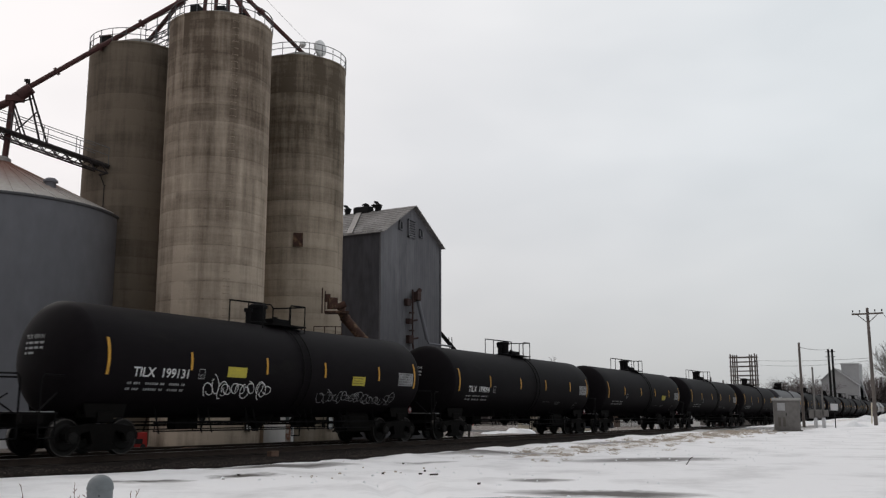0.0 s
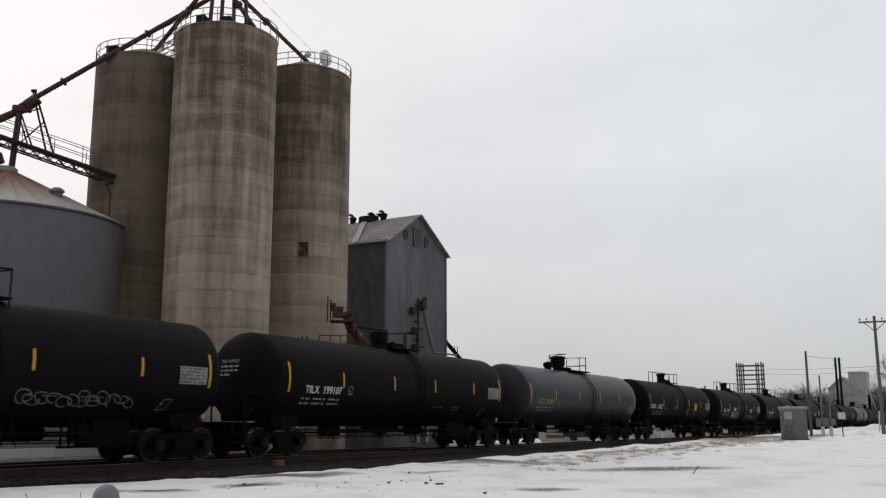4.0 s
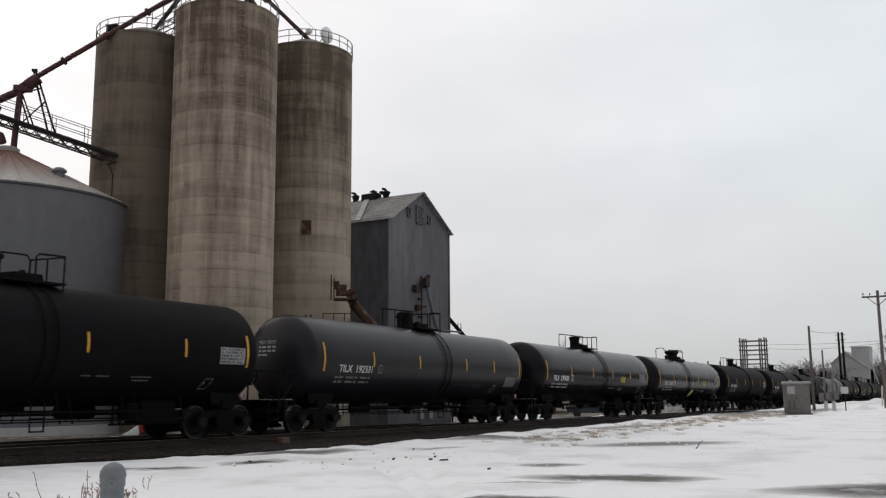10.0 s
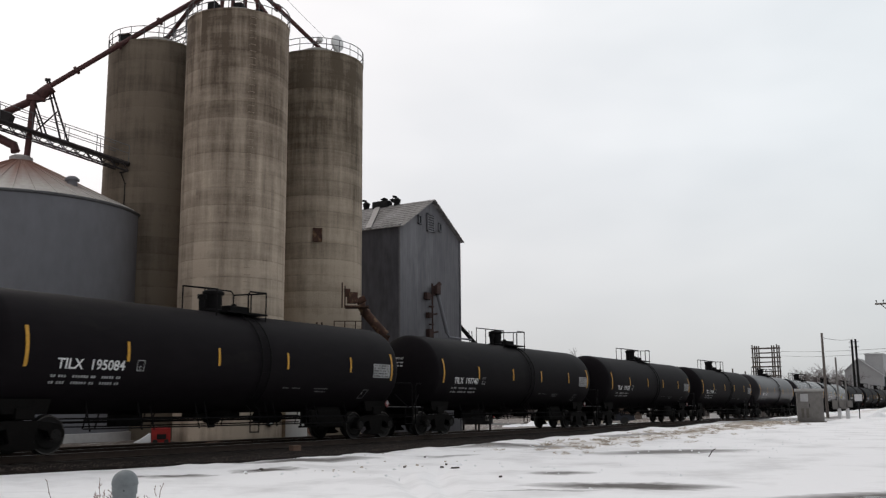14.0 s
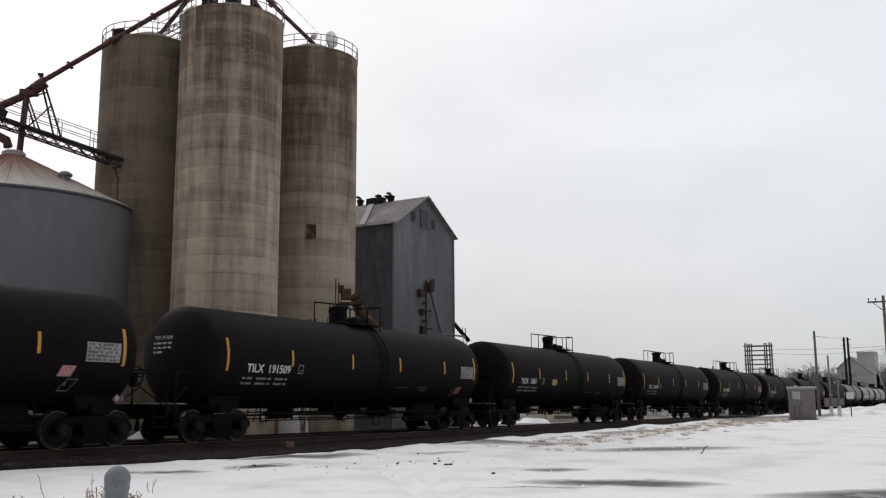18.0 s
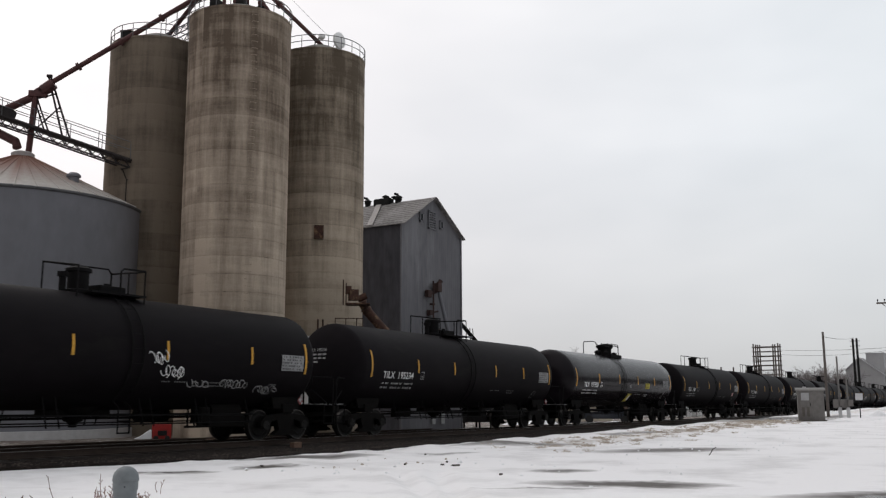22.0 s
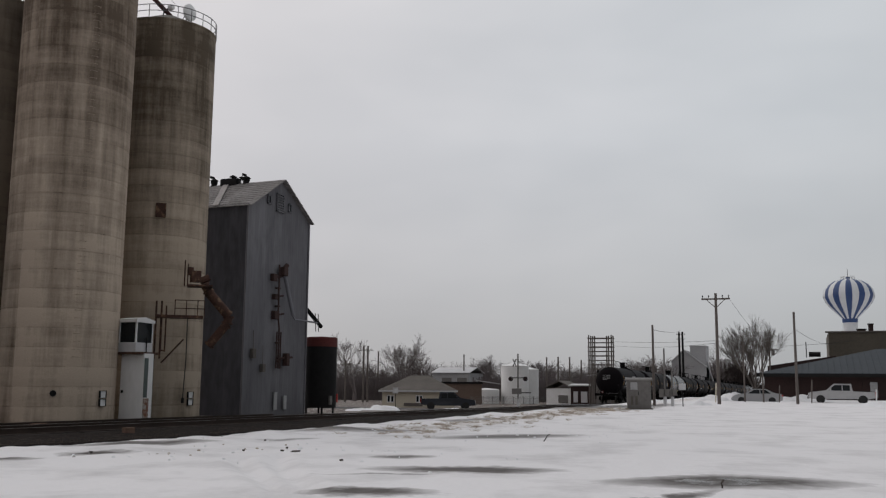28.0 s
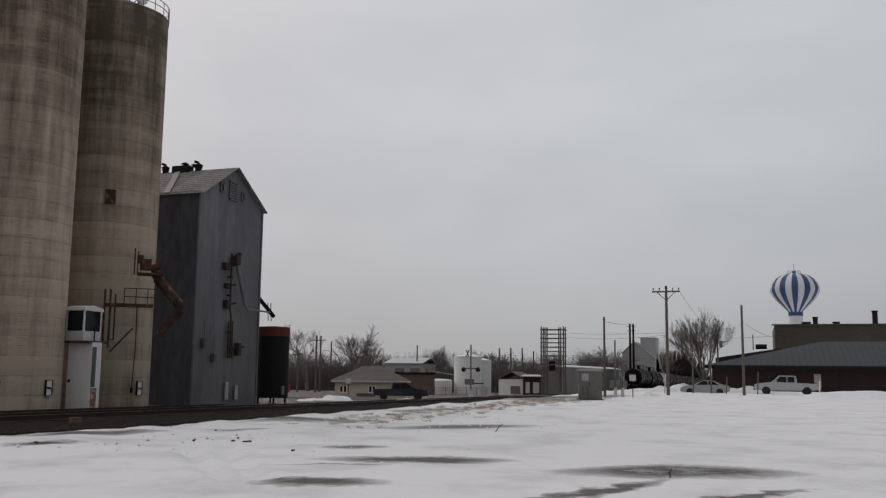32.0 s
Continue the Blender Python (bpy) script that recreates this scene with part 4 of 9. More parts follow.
def frame_mesh(w, h, t):
    bm = B()
    for x in (-w / 2, w / 2):
        box(bm, (x, 0, 0), (t, 0.08, h + t))
    for z in (-h / 2, h / 2):
        box(bm, (0, 0, z), (w + t, 0.08, t))
    return bm


build_elevator_house()


# ---- gear on the silos ----
def silo_place(key, deg, out=0.0):
    """A spot on a silo's wall towards the viewer; deg turns round it from the line of sight."""
    cx, cy = SILOS[key]
    a = math.atan2(-cy, -cx) + radians(deg)
    return cx + (SILO_R + out) * math.cos(a), cy + (SILO_R + out) * math.sin(a), a


def wall_plate(name, key, deg, z, w, h, material, label, category, out=0.03, d=0.06, rim=0.05):
    x, y, a = silo_place(key, deg, out)
    th = thing(name, label, category, pose(x, y, z, 0, 0, math.degrees(a)))
    bm = B()
    box(bm, (0, 0, 0), (d, w, h), 0, 0.01)
    part("panel", bm, material, th)
    bm = B()
    for yy in (-w / 2, w / 2):
        box(bm, (0.02, yy, 0), (d + 0.03, rim, h + rim))
    for zz in (-h / 2, h / 2):
        box(bm, (0.02, 0, zz), (d + 0.03, w + rim, rim))
    part("rim", bm, M_RUST if material is M_RUST else M_DARKSTEEL, th)
    return th


wall_plate("wall_hatch", "right", 2.0, 9.15, 0.40, 0.60, M_RUST, "rusty square hatch in the concrete silo wall", "hatch")
for key, deg, zz in (("front", 47.3, 0.78), ("right", 49.6, 0.70)):
    for dz in (0.17, -0.15):
        wall_plate("wall_sign", key, deg, zz + dz, 0.34, 0.28, M_WHITE, "small white panel fixed to the silo wall", "sign", rim=0.014)


def build_port():
    x, y, a = silo_place("front", -3.0, 0.0)
    p = thing("wall_port", "dark round port low in the silo wall", "port", pose(x, y, 1.0, 0, 0, math.degrees(a)))
    bm = B()
    rod(bm, (-0.1, 0, 0), (0.03, 0, 0), 0.11, 18)
    part("cover", bm, M_DARKSTEEL, p)
    bm = B()
    lathe(bm, [(0.11, -0.05), (0.125, -0.05), (0.125, 0.04), (0.11, 0.04), (0.11, -0.05)], 18, "X")
    part("rim", bm, M_JOINT, p)


build_port()


def build_rungs():
    ladder = thing("wall_ladder", "iron rungs set up the concrete silo wall", "ladder")
    bm = B()
    rod(bm, (0.10, -0.12, 0), (0.10, 0.12, 0), 0.010, 6)
    for s in (-0.12, 0.12):
        rod(bm, (-0.05, s, 0), (0.10, s, 0), 0.010, 6)
    me = mesh_of("rung", bm, M_CONC)
    x, y, a = silo_place("front", 15.0, 0.0)
    for i in range(52):
        shared("rung", me, ladder, pose(x, y, 2.4 + i * 0.305, 0, 0, math.degrees(a)))


build_rungs()


def build_cabin():
    """Glazed scale cabin on a narrow white shed between the silos; both show a corner to the lot."""
    cab = thing("scale_cabin", "white glazed control cabin on a tall white metal shed", "cabin", pose(30.81, 25.97, 0))
    g = land_z(31, 26) - 0.1
    bm = B()
    box(bm, (0.46, 0.25, (g + 2.62) / 2), (0.58, 1.18, 2.62 - g), 0, 0.01)
    shed = part("shed_wall", bm, M_WHITE, cab)
    bm = B()
    box(bm, (0.30, -0.355, 1.62), (0.22, 0.03, 1.62), 0, 0.005)
    part("door", bm, mat("green_grey_door", (0.10, 0.125, 0.12), 0.6), shed, "narrow green-grey door")
    bm = B()
    box(bm, (0.36, -0.36, 0.25), (0.32, 0.04, 1.05), 0, 0.015)
    part("door_patch", bm, M_PATCH, shed, "rust-stained white lower panel")
    bm = B()
    box(bm, (0.155, 0.72, 1.05), (0.03, 0.10, 0.12), 0, 0.005)
    part("latch", bm, M_DARKSTEEL, shed)
    bm = B()
    box(bm, (0.50, 0.38, 2.63), (1.15, 1.36, 0.10), 0, 0.01)
    part("floor_beam", bm, M_RUST, cab, "rusty steel floor beam")
    bm = B()
    box(bm, (0.525, 0.45, 2.88), (1.05, 0.90, 0.40), 0, 0.015)
    part("cabin_base", bm, M_OFFWHITE, cab)
    bm = B()
    prism(bm, [(-0.05, 3.92), (1.10, 3.90), (1.10, 4.02), (0.5, 4.14), (-0.05, 4.06)], -0.05, 0.95)
    part("cabin_roof", bm, M_WHITE, cab)
    for x, y in ((0.03, 0.03), (1.02, 0.03), (0.03, 0.87), (1.02, 0.87)):
        bm = B()
        box(bm, (x, y, 3.50), (0.06, 0.06, 0.86))
        part("mullion", bm, M_WHITE, cab)
    for c, d in (((0.03, 0.45, 3.50), (0.02, 0.78, 0.82)), ((0.525, 0.03, 3.50), (0.93, 0.02, 0.82)), ((1.02, 0.45, 3.50), (0.02, 0.78, 0.82)), ((0.525, 0.87, 3.50), (0.93, 0.02, 0.82))):
        bm = B()
        box(bm, c, d)
        part("pane", bm, M_GLASS, cab)
    bm = B()
    pipe(bm, [(0.62, -0.04, 2.65), (0.62, -0.04, 3.3)], 0.025, 8)
    part("post", bm, M_DARKSTEEL, cab)


build_cabin()


def build_loadout():
    """Rusty loading platform and spout on the right silo."""
    sp = thing("loading_spout", "rust-coated grain loading spout with motor and jointed tube", "spout")
    bm = B()
    box(bm, (33.35, 24.78, 5.62), (1.05, 0.85, 0.07), -52)
    part("platform", bm, M_RUST, sp)
    bm = B()
    box(bm, (33.30, 25.0, 6.05), (0.42, 0.38, 0.5), -40, 0.04)
    box(bm, (33.16, 25.18, 6.28), (0.22, 0.3, 0.35), -40, 0.03)
    part("gearbox", bm, M_RUST, sp)
    bm = B()
    rod(bm, (33.45, 24.88, 5.85), (33.68, 24.55, 6.05), 0.15, 14)
    part("motor", bm, M_RUST, sp, "rusty electric motor", True)
    bm = B()
    rod(bm, (33.0, 25.35, 5.6), (33.0, 25.35, 6.75), 0.03, 8)
    rod(bm, (33.08, 25.25, 5.6), (33.08, 25.25, 6.6), 0.025, 8)
    part("standpipe", bm, M_RUST, sp)
    pts = [(33.55, 24.72, 5.75), (33.72, 24.60, 5.40), (34.30, 23.88, 4.35), (34.25, 23.92, 4.02), (33.80, 24.55, 3.02)]
    for i, (p, q) in enumerate(zip(pts, pts[1:])):
        bm = B()
        rod(bm, p, q, 0.21 if i == 1 else 0.19, 16)
        for w in (0.06, 0.94):
            c = Vector(p).lerp(Vector(q), w)
            d = (Vector(q) - Vector(p)).normalized() * 0.03
            rod(bm, c - d, c + d, 0.245, 16)
        part("spout_tube", bm, M_RUST, sp, "", True)
    deck = thing("loading_walkway", "rusty steel walkway with railing on the silo side", "walkway")
    bm = B()
    a, b = Vector((32.35, 26.25, 4.28)), Vector((33.62, 24.70, 4.28))
    d = (b - a).normalized()
    box(bm, (a + b) / 2 + Vector((0.15, 0.18, 0)), ((b - a).length, 0.7, 0.12), math.degrees(math.atan2(d.y, d.x)))
    part("deck", bm, M_RUST, deck)
    for t in (0.38, 0.62, 0.86, 1.0):
        bm = B()
        p = a.lerp(b, t)
        rod(bm, p, p + Vector((0, 0, 0.72)), 0.022, 6)
        part("rail_post", bm, M_RUST, deck)
    for z in (0.36, 0.72):
        bm = B()
        rod(bm, a.lerp(b, 0.38) + Vector((0, 0, z)), b + Vector((0, 0, z)), 0.02, 6)
        part("guard_rail", bm, M_RUST, deck)
    bm = B()
    rod(bm, (32.64, 26.12, 2.26), (33.20, 25.42, 3.30), 0.035, 6)
    part("brace", bm, M_RUST, deck)
    for x, y, z0, z1 in ((32.72, 26.02, 2.75, 4.75), (32.60, 26.15, 2.75, 4.30)):
        bm = B()
        rod(bm, (x, y, z0), (x, y, z1), 0.035, 6)
        part("hanger", bm, M_RUST, deck)
    bm = B()
    rod(bm, (32.72, 26.02, 2.8), (32.60, 26.15, 2.8), 0.035, 6)
    part("hanger_tie", bm, M_RUST, deck)
    con = thing("conduit", "rusty conduit pipes running up the silo wall", "pipe")
    for x, y in ((32.42, 26.32), (32.56, 26.15)):
        bm = B()
        rod(bm, (x, y, 2.45), (x, y, 4.95), 0.042, 8)
        part("pipe", bm, M_RUST, con)
    bm = B()
    rod(bm, (32.36, 26.40, land_z(32, 26) - 0.2), (32.36, 26.40, 2.6), 0.12, 12)
    part("riser", bm, mat("stained_riser_pipe", (0.15, 0.125, 0.105), 0.9, 0, (0.08, 0.065, 0.055), 2, 5, 0.2), con, "thick stained riser pipe", True)
    cable = thing("hanging_cable", "dark cable hanging down the silo wall with a switch", "cable")
    bm = B()
    pipe(bm, [(33.26, 25.30, 4.28), (33.27, 25.29, 2.4), (33.23, 25.32, 1.2), (33.22, 25.33, 0.75)], 0.022, 6)
    part("cord", bm, M_WIRE, cable)
    bm = B()
    box(bm, (33.22, 25.33, 0.66), (0.09, 0.09, 0.22), 0, 0.015)
    part("switch_box", bm, M_DARKSTEEL, cable)


build_loadout()


# ---- overhead spouts, walkway and top gear ----
def build_overhead():
    fx, fy = SILOS["front"]
    dist = Vector((28.95, 29.03, 21.9))
    tower = thing("distributor", "rust-red grain distributor on legs above the silos", "distributor")
    bm = B()
    lathe(bm, [(0.25, 0.9), (0.55, 0.5), (0.62, 0.0), (0.35, -0.5), (0.2, -0.6)], 20, at=dist)
    part("hopper", bm, M_REDPIPE, tower, "", True)
    for dx, dy in ((-0.55, 0.62), (-0.2, 0.25), (0.22, -0.15), (0.62, -0.6)):
        bm = B()
        rod(bm, (fx + dx, fy + dy, 18.6), (fx + dx * 0.8, fy + dy * 0.8, 21.9), 0.09, 10)
        part("leg", bm, M_REDPIPE, tower)
    for x, y in ((-0.5, -0.5), (0.55, -0.75), (-1.2, 0.4)):
        bm = B()
        box(bm, (fx + x, fy + y, 18.95), (0.5, 0.4, 0.5), 20, 0.03)
        part("base_box", bm, M_DARKSTEEL, tower)
    top = dist + Vector((0, 0, -0.3))
    ends = {"long": (Vector((24.85, 36.9, 15.37)),), "left": (Vector((SILOS["left"][0] + 0.2, SILOS["left"][1] - 0.3, 19.1)),),
            "right": (Vector((SILOS["right"][0] + 0.15, SILOS["right"][1] - 0.15, 19.15)),), "own": (Vector((fx + 0.85, fy - 1.2, 18.7)),)}
    # the long spout starts from a higher outlet
    start = Vector((29.35, 31.2, 20.47)) + (Vector((29.35, 31.2, 20.47)) - ends["long"][0]) * 0.25
    for key, (end,) in ends.items():
        s = start if key == "long" else top
        sp = thing("grain_spout", "rust-red round grain spout sloping down to a bin", "pipe", None, "grain spouts")
        bm = B()
        rod(bm, s, end, 0.115 if key == "long" else 0.105, 12)
        part("tube", bm, M_REDPIPE, sp, "", True)
        n = 5 if key == "long" else 2
        for i in range(1, n):
            c, d = s.lerp(end, i / n), (end - s).normalized() * 0.07
            bm = B()
            rod(bm, c - d, c + d, 0.19, 12)
            part("flange", bm, M_REDPIPE, sp)
    gear = thing("bin_post", "dark red vertical down pipe standing on the grain bin roof", "pipe")
    bm = B()
    rod(bm, (24.78, 37.05, 12.3), (24.86, 36.9, 15.2), 0.135, 12)
    part("tube", bm, M_REDPIPE, gear, "", True)
    bm = B()
    box(bm, (24.9, 36.8, 15.25), (0.8, 0.3, 0.30), -50, 0.08)
    rod(bm, (25.0, 36.6, 15.4), (25.25, 36.2, 15.75), 0.26, 12)
    part("joint_box", bm, M_REDPIPE, gear, "", True)
    bm = B()
    pipe(bm, [(24.9, 36.9, 15.2), (24.2, 38.2, 14.55), (23.6, 39.4, 14.2)], 0.17, 10)
    part("elbow", bm, M_REDPIPE, gear)
    bm = B()
    pipe(bm, [(24.45, 37.4, 12.7), (24.42, 37.5, 13.0), (24.0, 38.4, 13.5), (23.4, 39.5, 13.8)], 0.2, 12)
    part("side_spout", bm, M_REDPIPE, gear)
    # truss walkway from over the bin to the left silo
    cw = thing("truss_walkway", "dark steel truss walkway with railings between bin and silo", "walkway")
    a, b = Vector((22.3, 40.2, 14.69)), Vector((27.50, 33.35, 11.80))
    d = (b - a)
    side = Vector((d.y, -d.x, 0)).normalized() * 0.30
    n = 30
    for s in (-1, 1):
        off = side * s
        for z, r in ((0.0, 0.042), (0.36, 0.05)):
            bm = B()
            rod(bm, a + off + Vector((0, 0, z)), b + off + Vector((0, 0, z)), r, 6)
            part("chord", bm, M_TRUSS, cw)
        bm = B()
        pipe(bm, [a.lerp(b, i / n) + off + Vector((0, 0, 0.34 * (i % 2))) for i in range(n + 1)], 0.036, 6)
        part("lacing", bm, M_TRUSS, cw)
        for z in (0.84, 1.20):
            bm = B()
            rod(bm, a + off + Vector((0, 0, z)), b + off + Vector((0, 0, z)), 0.017, 6)
            part("guard_rail", bm, M_RAILING, cw)
        for i in range(0, n + 1, 5):
            bm = B()
            p = a.lerp(b, i / n) + off
            rod(bm, p + Vector((0, 0, 0.36)), p + Vector((0, 0, 1.20)), 0.017, 6)
            part("rail_post", bm, M_RAILING, cw)
    bm = B()
    box(bm, (a + b) / 2 + Vector((0, 0, 0.36)), (d.length, 0.58, 0.16), math.degrees(math.atan2(d.y, d.x)), 0, math.degrees(math.atan2(-d.z, math.hypot(d.x, d.y))))
    part("deck", bm, M_TRUSS, cw)
    # conveyor housing lying on the far end of the deck
    bm = B()
    c = a.lerp(b, 0.30) + Vector((0, 0, 0.62))
    box(bm, c, (1.5, 0.5, 0.42), math.degrees(math.atan2(d.y, d.x)), 0.04, math.degrees(math.atan2(-d.z, math.hypot(d.x, d.y))))
    part("drive_housing", bm, M_TRUSS, cw)
    for name, pts, r in (("bracket_bar", ((27.22, 33.72, 11.80), (27.62, 33.19, 11.93)), 0.035), ("bracket_leg", ((27.26, 33.67, 11.82), (27.38, 33.50, 11.30), (27.38, 33.50, 10.2)), 0.026),
                         ("bracket_leg", ((27.61, 33.20, 11.93), (27.49, 33.36, 11.35), (27.47, 33.38, 10.05)), 0.026), ("bracket_bar", ((27.38, 33.50, 11.30), (27.49, 33.36, 11.35)), 0.02)):
        bm = B()
        pipe(bm, pts, r, 6)
        part(name, bm, M_TRUSS, cw)
    fr = thing("a_frame", "weathered steel ladder frame carrying the long spout", "frame")
    for name, p, q, r in (("leg", (25.14, 36.46, 16.15), (25.60, 35.85, 13.32), 0.046), ("leg", (25.20, 36.38, 16.12), (25.82, 35.56, 13.13), 0.046),
                          ("back_leg", (24.81, 36.89, 15.00), (25.10, 36.50, 13.60), 0.038), ("back_leg", (24.89, 36.78, 14.95), (25.22, 36.33, 13.50), 0.038),
                          ("tie", (24.89, 36.78, 15.03), (25.38, 36.14, 15.29), 0.036), ("tie", (24.94, 36.72, 13.68), (25.51, 35.97, 14.68), 0.036),
                          ("tie", (25.22, 36.33, 15.30), (25.40, 36.12, 15.25), 0.022), ("tie", (25.38, 36.14, 14.50), (25.54, 35.94, 14.42), 0.022), ("tie", (25.0, 36.62, 14.2), (25.12, 36.47, 14.1), 0.02)):
        bm = B()
        rod(bm, p, q, r, 6)
        part(name, bm, M_TRUSS, fr)
    bm = B()
    rod(bm, (25.10, 36.51, 16.13), (25.24, 36.33, 16.13), 0.075, 10)
    part("sheave", bm, M_TRUSS, fr)
    # linking walkway between the front and left silo tops
    lk = thing("linking_catwalk", "galvanised catwalk linking two silo tops", "walkway")
    p, q = Vector((*SILOS["left"], 18.5)), Vector((fx, fy, 19.2))
    v = (q - p).normalized()
    p2, q2 = p + v * 0.8, q - v * 2.2
    sd = Vector((v.y, -v.x, 0)).normalized() * 0.35
    for s in (-1, 1):
        for z in (0.0, 0.3, 0.75, 1.15):
            bm = B()
            rod(bm, p2 + sd * s + Vector((0, 0, z)), q2 + sd * s + Vector((0, 0, z)), 0.03 if z < 0.4 else 0.02, 6)
            part("side_rail", bm, M_RAILING, lk)
        bm = B()
        pipe(bm, [p2.lerp(q2, i / 10) + sd * s + Vector((0, 0, 0.3 * (i % 2))) for i in range(11)], 0.022, 6)
        part("lacing", bm, M_RAILING, lk)
        for i in range(0, 11, 3):
            bm = B()
            c = p2.lerp(q2, i / 10) + sd * s
            rod(bm, c, c + Vector((0, 0, 1.15)), 0.02, 6)
            part("rail_post", bm, M_RAILING, lk)
    # roof boxes, dishes
    hb = thing("roof_hatch_box", "dark hatch box with a rusty lid on the silo roof", "hatch", pose(28.2, 34.85, 18.35, 0, 0, 20))
    bm = B()
    box(bm, (0, 0, 0.25), (0.6, 0.55, 0.6), 0, 0.03)
    part("box", bm, M_DARKSTEEL, hb)
    bm = B()
    box(bm, (0, 0, 0.57), (0.66, 0.6, 0.06))
    part("lid", bm, M_RUST, hb)
    for x, y, z, r, nm in ((35.43, 27.74, 19.47, 0.42, "white round antenna dish on the silo rim"), (34.87, 28.45, 19.63, 0.16, "small pale antenna drum on the silo roof")):
        ds = thing("antenna_dish", label=nm, category="antenna", at=pose(x, y, z, 0, 0, math.degrees(math.atan2(-y, -x)) + 50))
        bm = B()
        lathe(bm, [(0.0001, -r * 0.35), (r * 0.6, -r * 0.28), (r, 0.0), (r, 0.12), (r * 0.7, 0.22), (0.0001, 0.26)], 24, "X")
        part("dish", bm, M_WHITE, ds, "", True)
        bm = B()
        rod(bm, (-0.1, 0, 0), (-0.15, 0, -r * 1.8), 0.035, 8)
        rod(bm, (-0.1, 0, 0), (-0.7, 0.1, -0.5), 0.02, 6)
        part("mount", bm, M_DARKSTEEL, ds)
    lb = thing("rim_ladder_head", "dark hooped ladder head between the silo rims", "ladder", pose(33.2, 29.55, 17.9))
    for dx in (-0.18, 0.18):
        bm = B()
        pipe(bm, [(dx, -dx, 0), (dx, -dx, 1.5), (dx + 0.25, -dx, 1.5), (dx + 0.25, -dx, 0.9)], 0.022, 6)
        part("stile", bm, M_DARKSTEEL, lb)
    for k in range(5):
        bm = B()
        rod(bm, (-0.18, 0.18, 0.15 + k * 0.3), (0.18, -0.18, 0.15 + k * 0.3), 0.018, 6)
        part("rung", bm, M_DARKSTEEL, lb)


build_overhead()


# ---- gear on the elevator house ----
def build_house_gear():
    y = EH["y0"] - 0.16
    sp = thing("side_spout", "grey grain spout with rusty head on the elevator wall", "spout")
    bm = B()
    box(bm, (43.9, y - 0.12, 7.55), (0.42, 0.4, 0.5), 0, 0.06)
    rod(bm, (43.95, y - 0.15, 7.75), (44.15, y - 0.2, 7.95), 0.13, 12)
    part("head", bm, M_DARKRUST, sp)
    bm = B()
    rod(bm, (44.02, y - 0.15, 7.3), (44.68, y - 0.35, 5.15), 0.11, 14)
    part("tube", bm, M_GALV, sp, "", True)
    bm = B()
    pipe(bm, [(44.68, y - 0.35, 5.15), (44.95, y - 0.3, 4.95), (47.9, y - 0.1, 4.95)], 0.05, 8)
    part("arm", bm, M_GALV, sp)
    for x, z, w, h in ((43.15, 7.15, 0.4, 0.4), (43.3, 6.1, 0.28, 0.3), (43.4, 5.1, 0.45, 0.45)):
        b = thing("wall_bracket", "rusty steel bracket on the elevator wall", "bracket", None, "wall brackets")
        bm = B()
        box(bm, (x, y, z), (w, 0.24, h), 0, 0.03)
        part("plate", bm, M_DARKRUST, b)
        bm = B()
        rod(bm, (x, y, z), (x + 0.7, y - 0.1, z + 0.12), 0.05, 8)
        part("arm", bm, M_DARKRUST, b)
    st = thing("elevator_standpipe", "rust-red standpipe with clamps on the elevator wall", "pipe")
    bm = B()
    pipe(bm, [(43.55, y - 0.08, 7.9), (43.55, y - 0.08, 5.0), (43.7, y - 0.08, 4.4), (43.72, y - 0.08, 2.2)], 0.05, 8)
    part("tube", bm, M_DARKRUST, st, "", True)
    for z in (6.6, 5.6, 3.6):
        bm = B()
        box(bm, (43.58 if z > 5 else 43.71, y, z), (0.22, 0.24, 0.09), 0, 0.02)
        part("clamp", bm, M_DARKRUST, st)
    ld = thing("wall_frame", "rusty ladder frame low on the elevator wall", "ladder")
    for x in (43.55, 43.95):
        bm = B()
        rod(bm, (x, y - 0.05, 2.2), (x, y - 0.05, 4.2), 0.045, 6)
        part("stile", bm, M_DARKRUST, ld)
    for z in (2.6, 3.2, 3.8):
        bm = B()
        rod(bm, (43.55, y - 0.05, z), (43.95, y - 0.05, z), 0.03, 6)
        part("rung", bm, M_RUST, ld)
    bm = B()
    rod(bm, (43.7, y - 0.05, 2.75), (45.2, y - 0.05, 2.85), 0.06, 8)
    box(bm, (44.5, y - 0.1, 2.7), (0.3, 0.3, 0.7), 0, 0.04)
    part("crank", bm, M_DARKRUST, ld)
    for x, z, w, h in ((41.4, 2.95, 0.3, 0.5), (42.35, 2.2, 0.28, 0.42)):
        b = thing("wall_box", "dark electrical box on the elevator wall", "electrical box")
        bm = B()
        box(bm, (x, y + 0.02, z), (w, 0.2, h), 0, 0.02)
        part("case", bm, M_JOINT, b)
        bm = B()
        rod(bm, (x, y + 0.03, z + h / 2), (x, y + 0.05, z + 1.2), 0.02, 6)
        part("conduit", bm, M_JOINT, b)
    for x, z, h in ((43.72, 0.45, 0.95), (44.7, 0.35, 0.75)):
        b = thing("pale_wall_panel", "pale worn patch panel at the foot of the elevator wall", "panel")
        bm = B()
        box(bm, (x, y + 0.03, z), (0.3, 0.06, h), 0, 0.01)
        part("plate", bm, M_PALEGREY, b)
    # ridge ventilators
    rx, rz = (EH["x0"] + EH["x1"]) / 2, EH["ridge"] + 0.02
